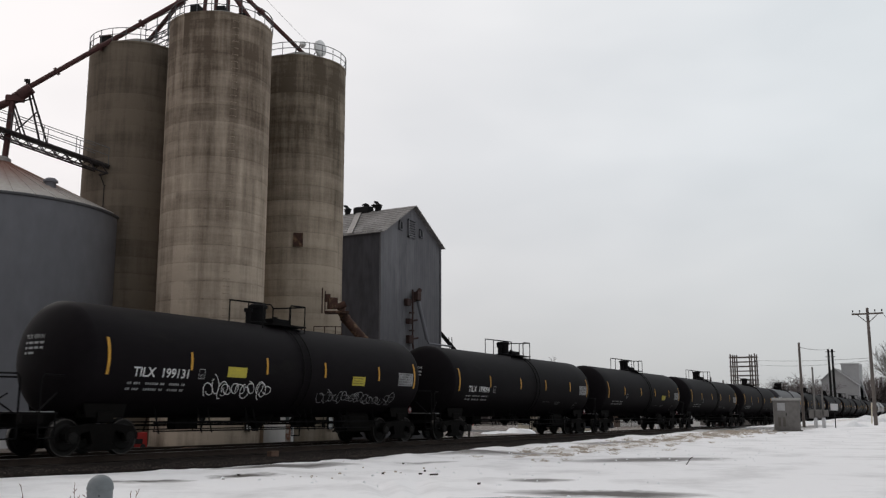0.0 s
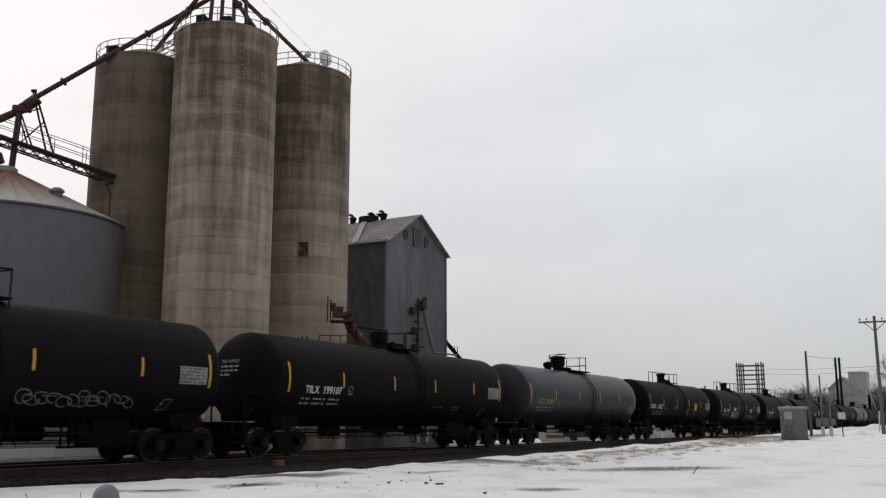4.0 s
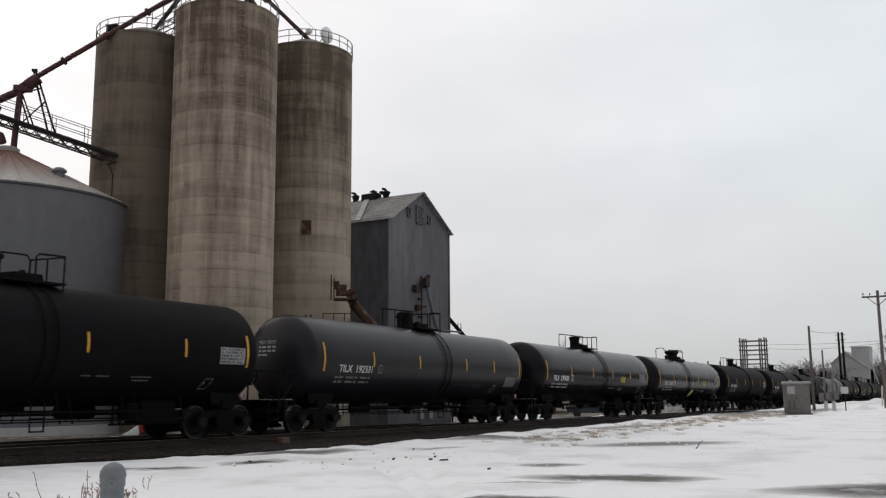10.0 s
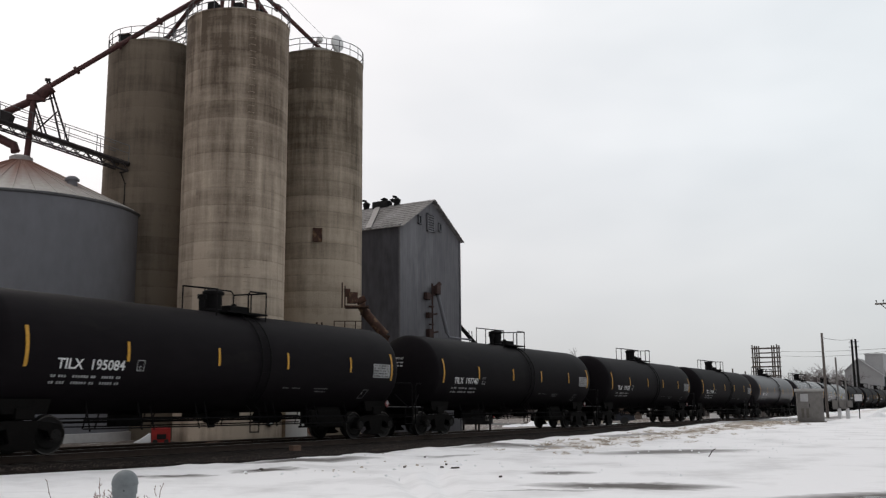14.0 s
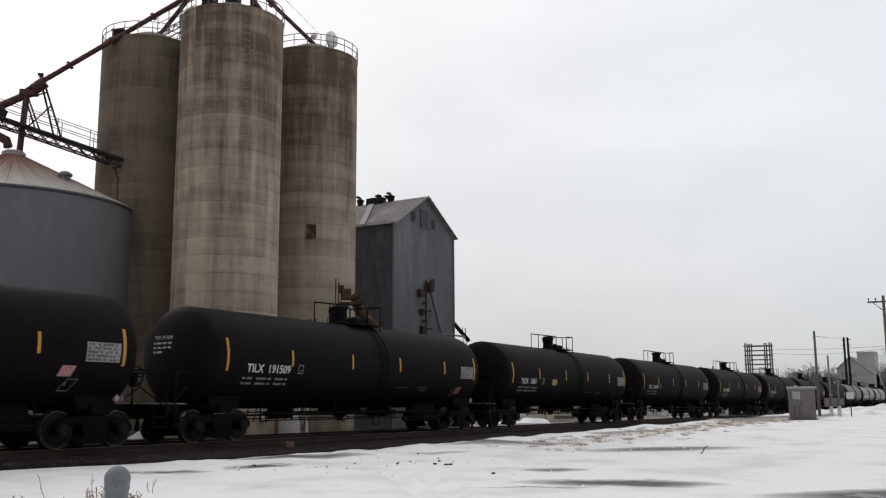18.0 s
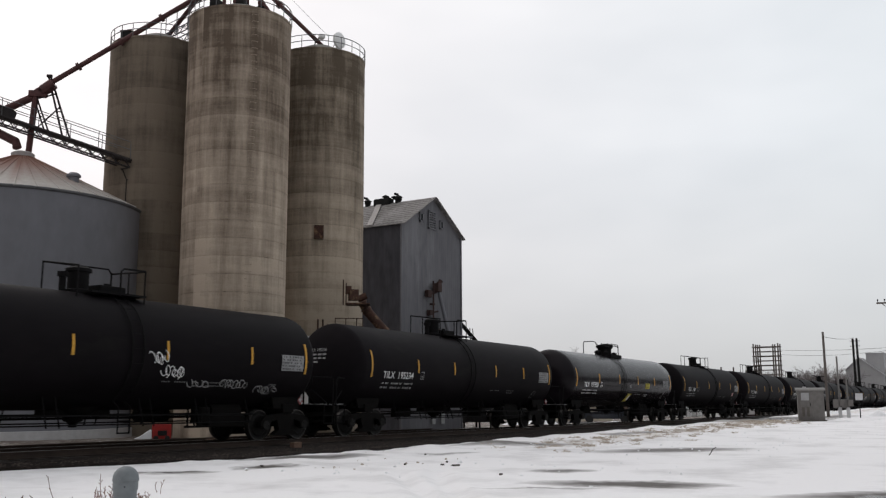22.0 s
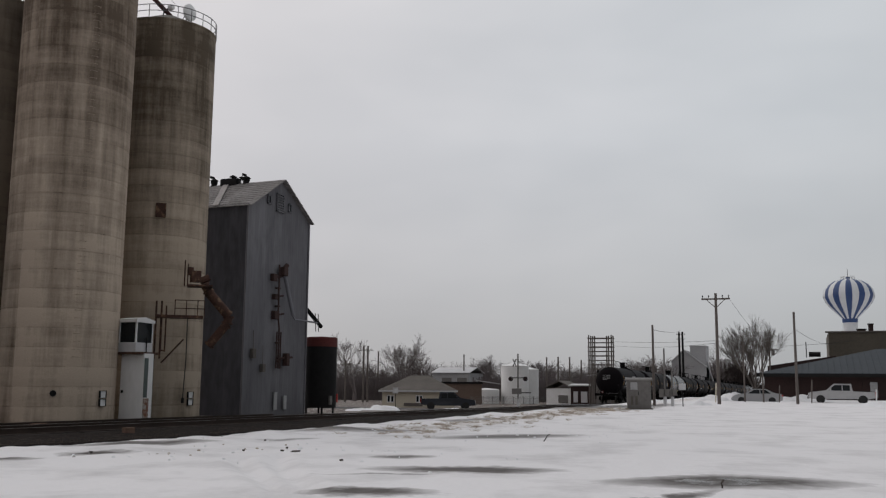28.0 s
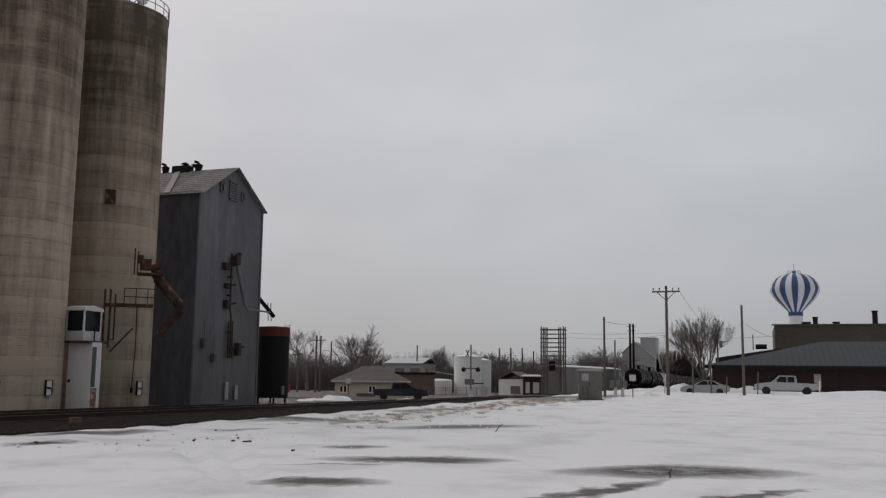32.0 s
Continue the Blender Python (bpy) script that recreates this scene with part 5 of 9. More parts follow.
    for yy, r, h in ((31.9, 0.20, 0.55), (29.7, 0.22, 0.55)):
        v = thing("ridge_vent", "dark metal turret vent on the roof ridge", "vent", pose(rx, yy, rz))
        bm = B()
        lathe(bm, [(r, -0.2), (r * 0.8, 0.15), (r, 0.18), (r, 0.32), (r * 1.25, 0.34), (r * 0.3, h * 0.85), (0.0001, h)], 14)
        part("hood", bm, M_DARKSTEEL, v, "", True)
        bm = B()
        prism(bm, [(0, h * 0.75), (0.3, h * 0.95), (0.28, h * 1.2), (0, h * 1.05)], -0.02, 0.02, "YZ")
        part("vane", bm, M_DARKSTEEL, v)
    v = thing("ridge_ventilator", "long dark ventilator box on the roof ridge", "vent", pose(rx, 30.75, rz))
    bm = B()
    box(bm, (0, 0, 0.12), (0.55, 1.15, 0.5), 0, 0.14)
    part("body", bm, M_DARKSTEEL, v)
    for yy, s in ((-0.15, 1.0), (-0.75, 0.8)):
        bm = B()
        rod(bm, (0, yy, 0.25), (0, yy, 0.46 * s), 0.09, 10)
        lathe(bm, [(0.24 * s, 0.46 * s), (0.2 * s, 0.50 * s), (0.0001, 0.60 * s)], 12, at=(0, yy, 0))
        part("stack", bm, M_DARKSTEEL, v)
    # dark upright tank with red top, and its filler
    tk = thing("upright_tank", "black upright steel tank with a faded red top band", "tank", pose(48.9, 27.35, land_z(49, 27)))
    bm = B()
    lathe(bm, [(0.0001, 0.35), (0.95, 0.35), (0.95, 3.95), (0.0001, 3.97)], 36)
    part("shell", bm, M_DARKSTEEL, tk, "", True)
    bm = B()
    lathe(bm, [(0.955, 3.95), (0.965, 3.95), (0.965, 4.48), (0.9, 4.52), (0.0001, 4.58)], 36)
    part("top_band", bm, mat("faded_red_band", (0.12, 0.025, 0.022), 0.8), tk, "faded red top", True)
    for a in (0.6, 2.2, 3.8, 5.4):
        bm = B()
        rod(bm, (0.8 * math.cos(a), 0.8 * math.sin(a), -0.1), (0.8 * math.cos(a), 0.8 * math.sin(a), 0.4), 0.06, 8)
        part("foot", bm, M_DARKSTEEL, tk)
    bm = B()
    box(bm, (-0.35, -0.9, 0.8), (0.28, 0.1, 0.5), 0, 0.02)
    part("gauge_box", bm, M_CABINET, tk)
    bm = B()
    box(bm, (0.82, -0.62, 0.9), (0.2, 0.2, 0.5), 0, 0.03)
    part("red_valve", bm, M_RED, tk)
    fl = thing("filler_spout", "dark slanted filler spout over the upright tank", "spout")
    bm = B()
    rod(bm, (47.25, y + 0.3, 5.75), (48.55, 27.2, 4.75), 0.12, 12)
    part("tube", bm, M_DARKSTEEL, fl, "", True)
    for x in (48.0, 48.35):
        bm = B()
        rod(bm, (x, 27.25, 4.45), (x - 0.2, 27.2, 5.5), 0.025, 6)
        part("stay", bm, M_DARKSTEEL, fl)
    # small red machine and a snow wedge by the front silo
    rb = thing("red_machine", "small bright red machine box beside the silo foot", "machine", pose(26.35, 29.35, -0.2, 0, 0, -40))
    bm = B()
    box(bm, (0, 0, 0.36), (0.74, 0.5, 0.58), 0, 0.04)
    part("body", bm, M_RED, rb)
    bm = B()
    box(bm, (0.02, -0.27, 0.3), (0.36, 0.05, 0.2), 0, 0.01)
    part("grille", bm, M_DARKSTEEL, rb)
    wd = thing("snow_wedge", "sloping wedge of grey drifted snow beside the red machine", "snow", pose(25.82, 29.76, land_z(26, 29.7) - 0.02, 0, 0, -40))
    bm = B()
    prism(bm, [(-0.42, 0.0), (-0.1, 0.16), (0.27, 0.42), (0.30, 0.0)], -0.3, 0.3)
    bmesh.ops.bevel(bm, geom=list(bm.edges), offset=0.04, segments=2, affect="EDGES")
    part("drift", bm, M_SNOW, wd, "", True)
    for x, y, w, rz in ((22.43, 22.5, 0.62, 8), (21.66, 18.35, 0.30, -12)):
        bk = thing("timber_block", "short pale brown timber block lying on the ballast", "timber", pose(x, y, rail_z(x) - 0.20, 0, 0, rz), "timber blocks")
        bm = B()
        box(bm, (0, 0, 0.08), (w, 0.2, 0.17), 0, 0.02)
        part("block", bm, mat("pale_split_timber", (0.20, 0.125, 0.09), 0.9, 0, (0.11, 0.065, 0.048), 4, 5, 0.3), bk)
    for x in (-0.22, 0.22):
        bm = B()
        rod(bm, (x, -0.26, 0.1), (x, 0.26, 0.1), 0.1, 12)
        part("wheel", bm, M_TYRE, rb)


build_house_gear()


# ---- the crossing and the yard beyond ----
def build_poles():
    for nm, x, y, top, r, arms in (("tall", 79.68, 7.17, 9.05, 0.15, 1), ("short", 71.14, 11.12, 5.95, 0.11, 0), ("mid", 85.0, 1.2, 7.75, 0.13, 0),
                                   ("thin", 93.0, 6.0, 5.4, 0.09, 0), ("thin", 92.5, 4.3, 5.2, 0.08, 0), ("far", 118.0, 4.6, 6.6, 0.12, 2)):
        z = land_z(x, y)
        p = thing("utility_pole", "weathered wooden utility pole%s" % (" with a braced crossarm and insulators" if arms == 1 else " standing in the snow"), "utility pole",
                  pose(x, y, z), "utility poles")
        bm = B()
        rod(bm, (0, 0, -0.4), (0, 0, top - z), r, 12, r * 0.7)
        part("shaft", bm, M_WOOD, p, "", True)
        if arms == 1:
            h = top - z - 0.48
            bm = B()
            box(bm, (-0.1, 0, h), (0.10, 2.3, 0.13))
            part("crossarm", bm, M_WOOD, p)
            for s in (-1, 1):
                bm = B()
                rod(bm, (-0.1, 0, h - 0.75), (-0.1, 0.75 * s, h - 0.05), 0.03, 6)
                part("brace", bm, M_WOOD, p)
                for yy in (0.55, 1.05):
                    bm = B()
                    lathe(bm, [(0.02, 0.0), (0.02, 0.12), (0.06, 0.13), (0.045, 0.2), (0.06, 0.23), (0.0001, 0.27)], 8, at=(-0.1, yy * s, h + 0.06))
                    part("insulator", bm, M_DARKSTEEL, p)
        if arms == 2:
            h = top - z - 0.9
            bm = B()
            box(bm, (-0.1, 0, h), (0.09, 1.9, 0.11))
            part("crossarm", bm, M_WOOD, p)
            bm = B()
            rod(bm, (-0.1, -0.4, h - 0.7), (-0.1, -0.4, h), 0.2, 12)
            part("transformer", bm, M_CABINET, p)
    # double pole beyond the trains
    for dy in (-0.35, 0.35):
        x, y = 198.4, 25.2 + dy
        p = thing("utility_pole", "dark tarred utility pole of a pair", "utility pole", pose(x, y, land_z(x, y)), "utility poles")
        bm = B()
        rod(bm, (0, 0, -0.4), (0, 0, 14.3), 0.28, 10, 0.2)
        part("shaft", bm, M_DARKSTEEL, p)
        for h in (12.8, 13.8):
            bm = B()
            box(bm, (0, dy * 0.3, h), (0.1, 0.9, 0.12))
            part("crossarm", bm, M_DARKSTEEL, p)
    for bear, rng, top in ((27.7, 150, 4.9), (26.6, 150, 7.2), (26.35, 152, 7.3), (25.7, 190, 7.6), (20.4, 200, 7.4), (15.3, 180, 6.4), (14.6, 170, 6.2), (13.9, 175, 6.3), (13.2, 185, 6.0)):
        x, y = at_bearing(rng, bear)
        z = land_z(x, y)
        p = thing("utility_pole", "distant grey utility pole before bare trees", "utility pole", pose(x, y, z), "utility poles")
        bm = B()
        rod(bm, (0, 0, -0.4), (0, 0, top - z), 0.19, 8, 0.14)
        part("shaft", bm, M_WOOD, p)
        if rng < 170:
            bm = B()
            box(bm, (0, 0, top - z - 0.7), (0.12, 1.8, 0.12))
            part("crossarm", bm, M_WOOD, p)


build_poles()


def wire(a, b, sag, r=0.018, n=14):
    r, sag = r * 0.6, sag * 0.6
    w = thing("overhead_wire", "thin dark overhead wire between poles", "wire", None, "overhead wires")
    a, b = Vector(a), Vector(b)
    pts = []
    for i in range(n + 1):
        t = i / n
        pts.append(a.lerp(b, t) - Vector((0, 0, sag * 4 * t * (1 - t))))
    bm = B()
    pipe(bm, pts, r, 5)
    part("strand", bm, M_WIRE, w)


wire((71.14, 11.12, 5.6), (198.4, 25.2, 12.6), 0.5, 0.03)
wire((117.3, 23.6, 6.8), (79.68, 7.17, 5.1), 0.25, 0.022)
wire((117.3, 23.6, 6.3), (79.68, 7.17, 4.9), 0.5, 0.022)
wire((79.68, 6.1, 8.6), (118.0, 4.6, 6.0), 0.5, 0.02)
wire((85.0, 1.2, 6.2), (118.0, 4.6, 5.9), 0.4, 0.022)
wire((85.0, 1.2, 6.3), (140.0, -3.4, 7.2), 0.9, 0.028)
wire((118.0, 4.6, 6.1), (138.0, -6.0, 7.6), 0.3, 0.028)
wire((34.95, 28.0, 19.6), (29.4, 28.5, 22.0), 0.1, 0.012)


def build_bungalow():
    x, y = 60.4, 10.42
    z = land_z(x, y)
    b = thing("signal_bungalow", "grey metal railway signal cabinet with a white notice", "signal cabinet", pose(x, y, z, 0, 0, 12))
    bm = B()
    box(bm, (0, 0, 0.92), (1.35, 1.50, 1.80), 0, 0.02)
    part("body", bm, M_CABINET, b)
    bm = B()
    prism(bm, [(-0.72, 1.81), (0.72, 1.81), (0.66, 1.88), (0.35, 1.97), (0, 2.0), (-0.35, 1.97), (-0.66, 1.88)], -0.84, 0.84)
    part("roof", bm, M_CABINET, b)
    bm = B()
    rod(bm, (0, 0.3, 1.96), (0, 0.3, 2.06), 0.10, 12)
    part("vent_cap", bm, M_OFFWHITE, b)
    bm = B()
    box(bm, (-0.69, 0.28, 0.92), (0.04, 0.72, 1.55), 0, 0.01)
    d = part("door", bm, M_CABINET, b)
    bm = B()
    box(bm, (-0.72, 0.05, 1.0), (0.03, 0.04, 0.2))
    part("handle", bm, M_DARKSTEEL, d)
    bm = B()
    box(bm, (-0.72, 0.32, 1.46), (0.015, 0.44, 0.46))
    part("notice", bm, M_PALEGREY, d, "white notice sheet")
    for yy in (0.18, 0.45):
        bm = B()
        box(bm, (-0.715, yy, 0.55), (0.02, 0.15, 0.55), 0, 0.004)
        part("louvre", bm, M_JOINT, d)
    bm = B()
    box(bm, (0, 0, -0.1), (1.5, 1.7, 0.3))
    part("footing", bm, M_JOINT, b)


build_bungalow()


def build_meters():
    for i, (x, y, h) in enumerate(((69.3, 10.05, 4.2), (69.5, 9.55, 2.8))):
        z = land_z(x, y)
        m = thing("meter_post", "grey metal post with electric meter boxes", "meter post", pose(x, y, z), "meter posts")
        bm = B()
        rod(bm, (0, 0, -0.3), (0, 0, h), 0.06, 8)
        part("post", bm, M_CABINET, m)
        for k, (dy, dz, w, hh) in enumerate(((0.22, 0.95, 0.36, 0.6), (-0.2, 1.0, 0.3, 0.45))):
            bm = B()
            box(bm, (-0.1, dy, dz), (0.18, w, hh), 0, 0.02)
            part("meter_box", bm, M_CABINET, m)
        bm = B()
        box(bm, (0, 0, 0.35), (0.22, 0.22, 0.7), 0, 0.02)
        part("pedestal", bm, M_OFFWHITE, m)
    for x, y, w, hh, h, nm in ((69.45, 8.8, 0.48, 0.46, 1.65, "small white square sign on a thin post"), (90.0, 41.2, 0.6, 0.6, 2.2, "white roadside sign on a post")):
        z = land_z(x, y)
        s = thing("sign_post", nm, "sign", pose(x, y, z))
        bm = B()
        rod(bm, (0, 0, -0.3), (0, 0, h), 0.035, 8)
        part("post", bm, M_DARKSTEEL, s)
        bm = B()
        box(bm, (-0.05, 0, h - hh / 2), (0.02, w, hh), 0, 0.004)
        part("panel", bm, M_OFFWHITE, s)
    for x, y, h, m_ in ((87.6, 8.2, 1.75, M_YELLOWSIDING), (92.0, 0.1, 2.1, M_WOOD), (90.5, -5.2, 1.3, M_WHITE), (92.0, 2.9, 1.6, M_WOOD)):
        s = thing("marker_post", "slim upright marker post in the snow", "post", pose(x, y, land_z(x, y), 3, 2, 0), "marker posts")
        bm = B()
        rod(bm, (0, 0, -0.2), (0, 0, h), 0.055, 8)
        part("shaft", bm, m_, s)


build_meters()


def build_crossing_signal():
    x, y = 80.3, 24.65
    z = land_z(x, y)
    s = thing("crossing_signal", "railway crossing signal mast with crossbuck and twin lamps", "crossing signal", pose(x, y, z, 0, 0, 10))
    top = 4.1 - z
    bm = B()
    rod(bm, (0, 0, -0.2), (0, 0, top), 0.07, 10)
    part("mast", bm, M_CABINET, s)
    bm = B()
    rod(bm, (0, 0, 0.0), (0, 0, 0.75), 0.17, 10, 0.1)
    part("base", bm, M_OFFWHITE, s)
    for a in (-48, 48):
        bm = B()
        box(bm, (0.09, 0.32, top - 0.8), (0.02, 0.10, 0.75), 0, 0, 0, a * 0.5)
        part("crossbuck_blade", bm, M_CABINET, s, "weathered crossbuck board seen from its back")
    bm = B()
    rod(bm, (0, -0.75, 1.95 - z), (0, 0.75, 1.95 - z), 0.04, 8)
    part("lamp_arm", bm, M_DARKSTEEL, s)
    for yy in (-0.66, 0.66):
        bm = B()
        rod(bm, (-0.04, yy, 1.85 - z), (0.0, yy, 1.85 - z), 0.21, 18)
        lp = part("lamp_backing", bm, M_DARKSTEEL, s)
        bm = B()
        rod(bm, (-0.24, yy, 1.85 - z), (-0.05, yy, 1.85 - z), 0.15, 14)
        part("lamp", bm, M_LAMPRED, lp)
    bm = B()
    box(bm, (0, 0.12, 0.75 - z), (0.4, 0.85, 0.5), 0, 0.05)
    part("gate_motor", bm, M_CABINET, s)
    bm = B()
    box(bm, (0.1, -0.7, 0.62 - z), (0.06, 0.9, 0.09))
    part("counterweight_arm", bm, M_DARKSTEEL, s)


build_crossing_signal()


def build_tower_frame():
    x, y = 117.3, 24.9
    z = land_z(x, y)
    f = thing("switch_rack", "tall open rack of wooden poles and crossbars", "pole structure", pose(x, y, z))
    h = 7.45 - z
    for dy in (-1.45, -0.85, 0.95, 1.45):
        for dx in (-0.6, 0.6):
            bm = B()
            rod(bm, (dx, dy, -0.3), (dx, dy, h + random.uniform(0, 0.25)), 0.10, 8, 0.085)
            part("post", bm, M_WOOD, f)
    for k in range(9):
        zz = h - 0.25 - k * 0.56
        for dx in (-0.7, 0.7):
            bm = B()
            box(bm, (dx, 0, zz), (0.1, 3.2, 0.13 if k % 2 == 0 else 0.09))
            part("crossbar", bm, M_WOOD, f)
    bm = B()
    rod(bm, (0, 0.2, h - 5.5), (0, 0.2, h - 4.3), 0.42, 12)
    part("transformer", bm, M_DARKSTEEL, f)
    bm = B()
    box(bm, (0, 0, h - 5.6), (1.6, 3.0, 0.14))
    part("shelf", bm, M_WOOD, f)


build_tower_frame()


# ---- vehicles ----
def vehicle(name, label, category, at, paint, profile, glass_bits, wheels, width, trim):
    v = thing(name, label, category, at)
    bm = B()
    prism(bm, profile, -width / 2, width / 2)
    bmesh.ops.bevel(bm, geom=[e for e in bm.edges], offset=0.045, segments=2, affect="EDGES")
    part("body", bm, paint, v, "", True)
    for outline in glass_bits:
        for s in (-1, 1):
            bm = B()
            prism(bm, outline, s * (width / 2 - 0.06), s * (width / 2 + 0.006))
            part("side_window", bm, M_GLASS, v)
    for x, r in wheels:
        for s in (-1, 1):
            bm = B()
            lathe(bm, [(r * 0.55, -0.11), (r, -0.10), (r, 0.10), (r * 0.55, 0.11)], 24, "Y", (x, s * (width / 2 - 0.10), r))
            ty = part("tyre", bm, M_TYRE, v, "", True)
            bm = B()
            lathe(bm, [(0.0001, -0.02 * s + 0.1 * s), (r * 0.3, 0.10 * s), (r * 0.56, 0.07 * s), (r * 0.56, -0.05 * s)], 16, "Y", (x, s * (width / 2 - 0.10), r))
            part("rim", bm, M_CARSILVER, ty)
    for nm, c, sz, m_ in trim:
        bm = B()
        box(bm, c, sz, 0, 0.015)
        part(nm, bm, m_, v)
    return v


def build_vehicles():
    z = land_z(90, 4)
    vehicle("sedan", "silver four-door sedan parked in the snow", "car", pose(97.2, 5.1, z - 0.24, 0, 0, 90), M_CARSILVER,
            [(-2.35, 0.35), (-2.38, 0.75), (-2.25, 0.95), (-1.55, 1.05), (-0.85, 1.42), (0.2, 1.45), (1.05, 1.0), (2.05, 0.85), (2.38, 0.62), (2.36, 0.32), (1.8, 0.24), (-1.9, 0.24)],
            [[(-1.35, 1.02), (-0.80, 1.36), (-0.35, 1.38), (-0.35, 1.0)], [(-0.28, 1.0), (-0.28, 1.38), (0.18, 1.39), (0.85, 1.0)]],
            ((-1.42, 0.33), (1.45, 0.33)), 1.8,
            [("tail_light", (-2.34, 0.7, 0.80), (0.1, 0.36, 0.16), M_RED), ("tail_light", (-2.34, -0.7, 0.80), (0.1, 0.36, 0.16), M_RED),
             ("headlight", (2.28, 0.66, 0.70), (0.14, 0.34, 0.14), M_WHITE), ("headlight", (2.28, -0.66, 0.70), (0.14, 0.34, 0.14), M_WHITE),
             ("door_handle", (-0.5, 0.905, 0.90), (0.16, 0.03, 0.03), M_DARKSTEEL), ("mirror", (0.85, 0.97, 1.02), (0.16, 0.18, 0.12), M_CARSILVER),
             ("bumper", (2.33, 0, 0.42), (0.16, 1.7, 0.16), M_CARSILVER)])
    pick = [(-2.92, 0.55), (-2.92, 1.12), (-0.95, 1.13), (-0.90, 1.86), (0.62, 1.88), (1.32, 1.20), (2.65, 1.10), (2.9, 0.95), (2.9, 0.5), (2.4, 0.42), (-2.4, 0.45)]
    gl = [[(-0.75, 1.22), (-0.75, 1.74), (-0.12, 1.76), (-0.12, 1.22)], [(-0.04, 1.22), (-0.04, 1.76), (0.56, 1.76), (1.12, 1.24)]]
    tr = lambda pnt: [("tail_light", (-2.93, 0.88, 0.92), (0.06, 0.16, 0.42), M_RED), ("tail_light", (-2.93, -0.88, 0.92), (0.06, 0.16, 0.42), M_RED),
                      ("headlight", (2.84, 0.8, 0.88), (0.16, 0.3, 0.22), M_WHITE), ("headlight", (2.84, -0.8, 0.88), (0.16, 0.3, 0.22), M_WHITE),
                      ("grille", (2.9, 0, 0.85), (0.06, 1.1, 0.3), M_DARKSTEEL), ("bumper", (2.95, 0, 0.55), (0.2, 1.9, 0.2), M_CABINET),
                      ("rear_bumper", (-2.98, 0, 0.58), (0.16, 1.8, 0.18), M_CABINET), ("mirror", (0.95, 1.08, 1.3), (0.14, 0.22, 0.22), pnt),
                      ("mirror", (0.95, -1.08, 1.3), (0.14, 0.22, 0.22), pnt), ("bed_liner", (-1.95, 0, 1.13), (1.75, 1.6, 0.03), M_DARKSTEEL)]
    vehicle("pickup_truck", "white crew-cab pickup truck parked in the snow", "pickup truck", pose(96.6, -2.55, z - 0.10, 0, 0, 90), M_CARWHITE, pick, gl, ((-1.85, 0.40), (1.85, 0.40)), 2.0, tr(M_CARWHITE))
    x, y = 93.5, 36.6
    vehicle("pickup_truck", "dark blue pickup truck standing on the far road", "pickup truck", pose(x, y, land_z(x, y) - 0.05, 0, 0, -66), M_CARDARK, pick, gl, ((-1.85, 0.40), (1.85, 0.40)), 2.0, tr(M_CARDARK))


build_vehicles()


# ---- buildings ----
def wall_box(parent, name, x0, x1, y0, y1, z0, z1, material, label=""):
    bm = B()
    box(bm, ((x0 + x1) / 2, (y0 + y1) / 2, (z0 + z1) / 2), (x1 - x0, y1 - y0, z1 - z0))
    return part(name, bm, material, parent, label)


def window_on(parent, x, y, z, w, h, along="Y"):
    bm = B()
    for s in (-1, 1):
        if along == "Y":
            box(bm, (x, y + s * w / 2, z), (0.1, 0.08, h + 0.08))
            box(bm, (x, y, z + s * h / 2), (0.1, w, 0.08))
        else:
            box(bm, (x + s * w / 2, y, z), (0.08, 0.1, h + 0.08))
            box(bm, (x, y, z + s * h / 2), (w, 0.1, 0.08))
    win = part("window", bm, M_WHITE, parent)
    bm = B()
    box(bm, (x, y, z), (0.05, w, h) if along == "Y" else (w, 0.05, h))
    part("pane", bm, M_GLASS, win)
    return win


def gable_roof(parent, x0, x1, y0, y1, z0, zr, axis, material, over=0.3, name="roof"):
    """Two slopes with thickness; axis is the way the ridge runs."""
    for s in (-1, 1):
        bm = B()
        if axis == "Y":
            xm, e = (x0 + x1) / 2, (x0 - over if s < 0 else x1 + over)
            prism(bm, [(e, z0), (xm, zr), (xm, zr + 0.12), (e, z0 + 0.12)], y0 - over, y1 + over, "XZ")
        else:
            ym, e = (y0 + y1) / 2, (y0 - over if s < 0 else y1 + over)
            prism(bm, [(e, z0), (ym, zr), (ym, zr + 0.12), (e, z0 + 0.12)], x0 - over, x1 + over, "YZ")
        part(name, bm, material, parent)


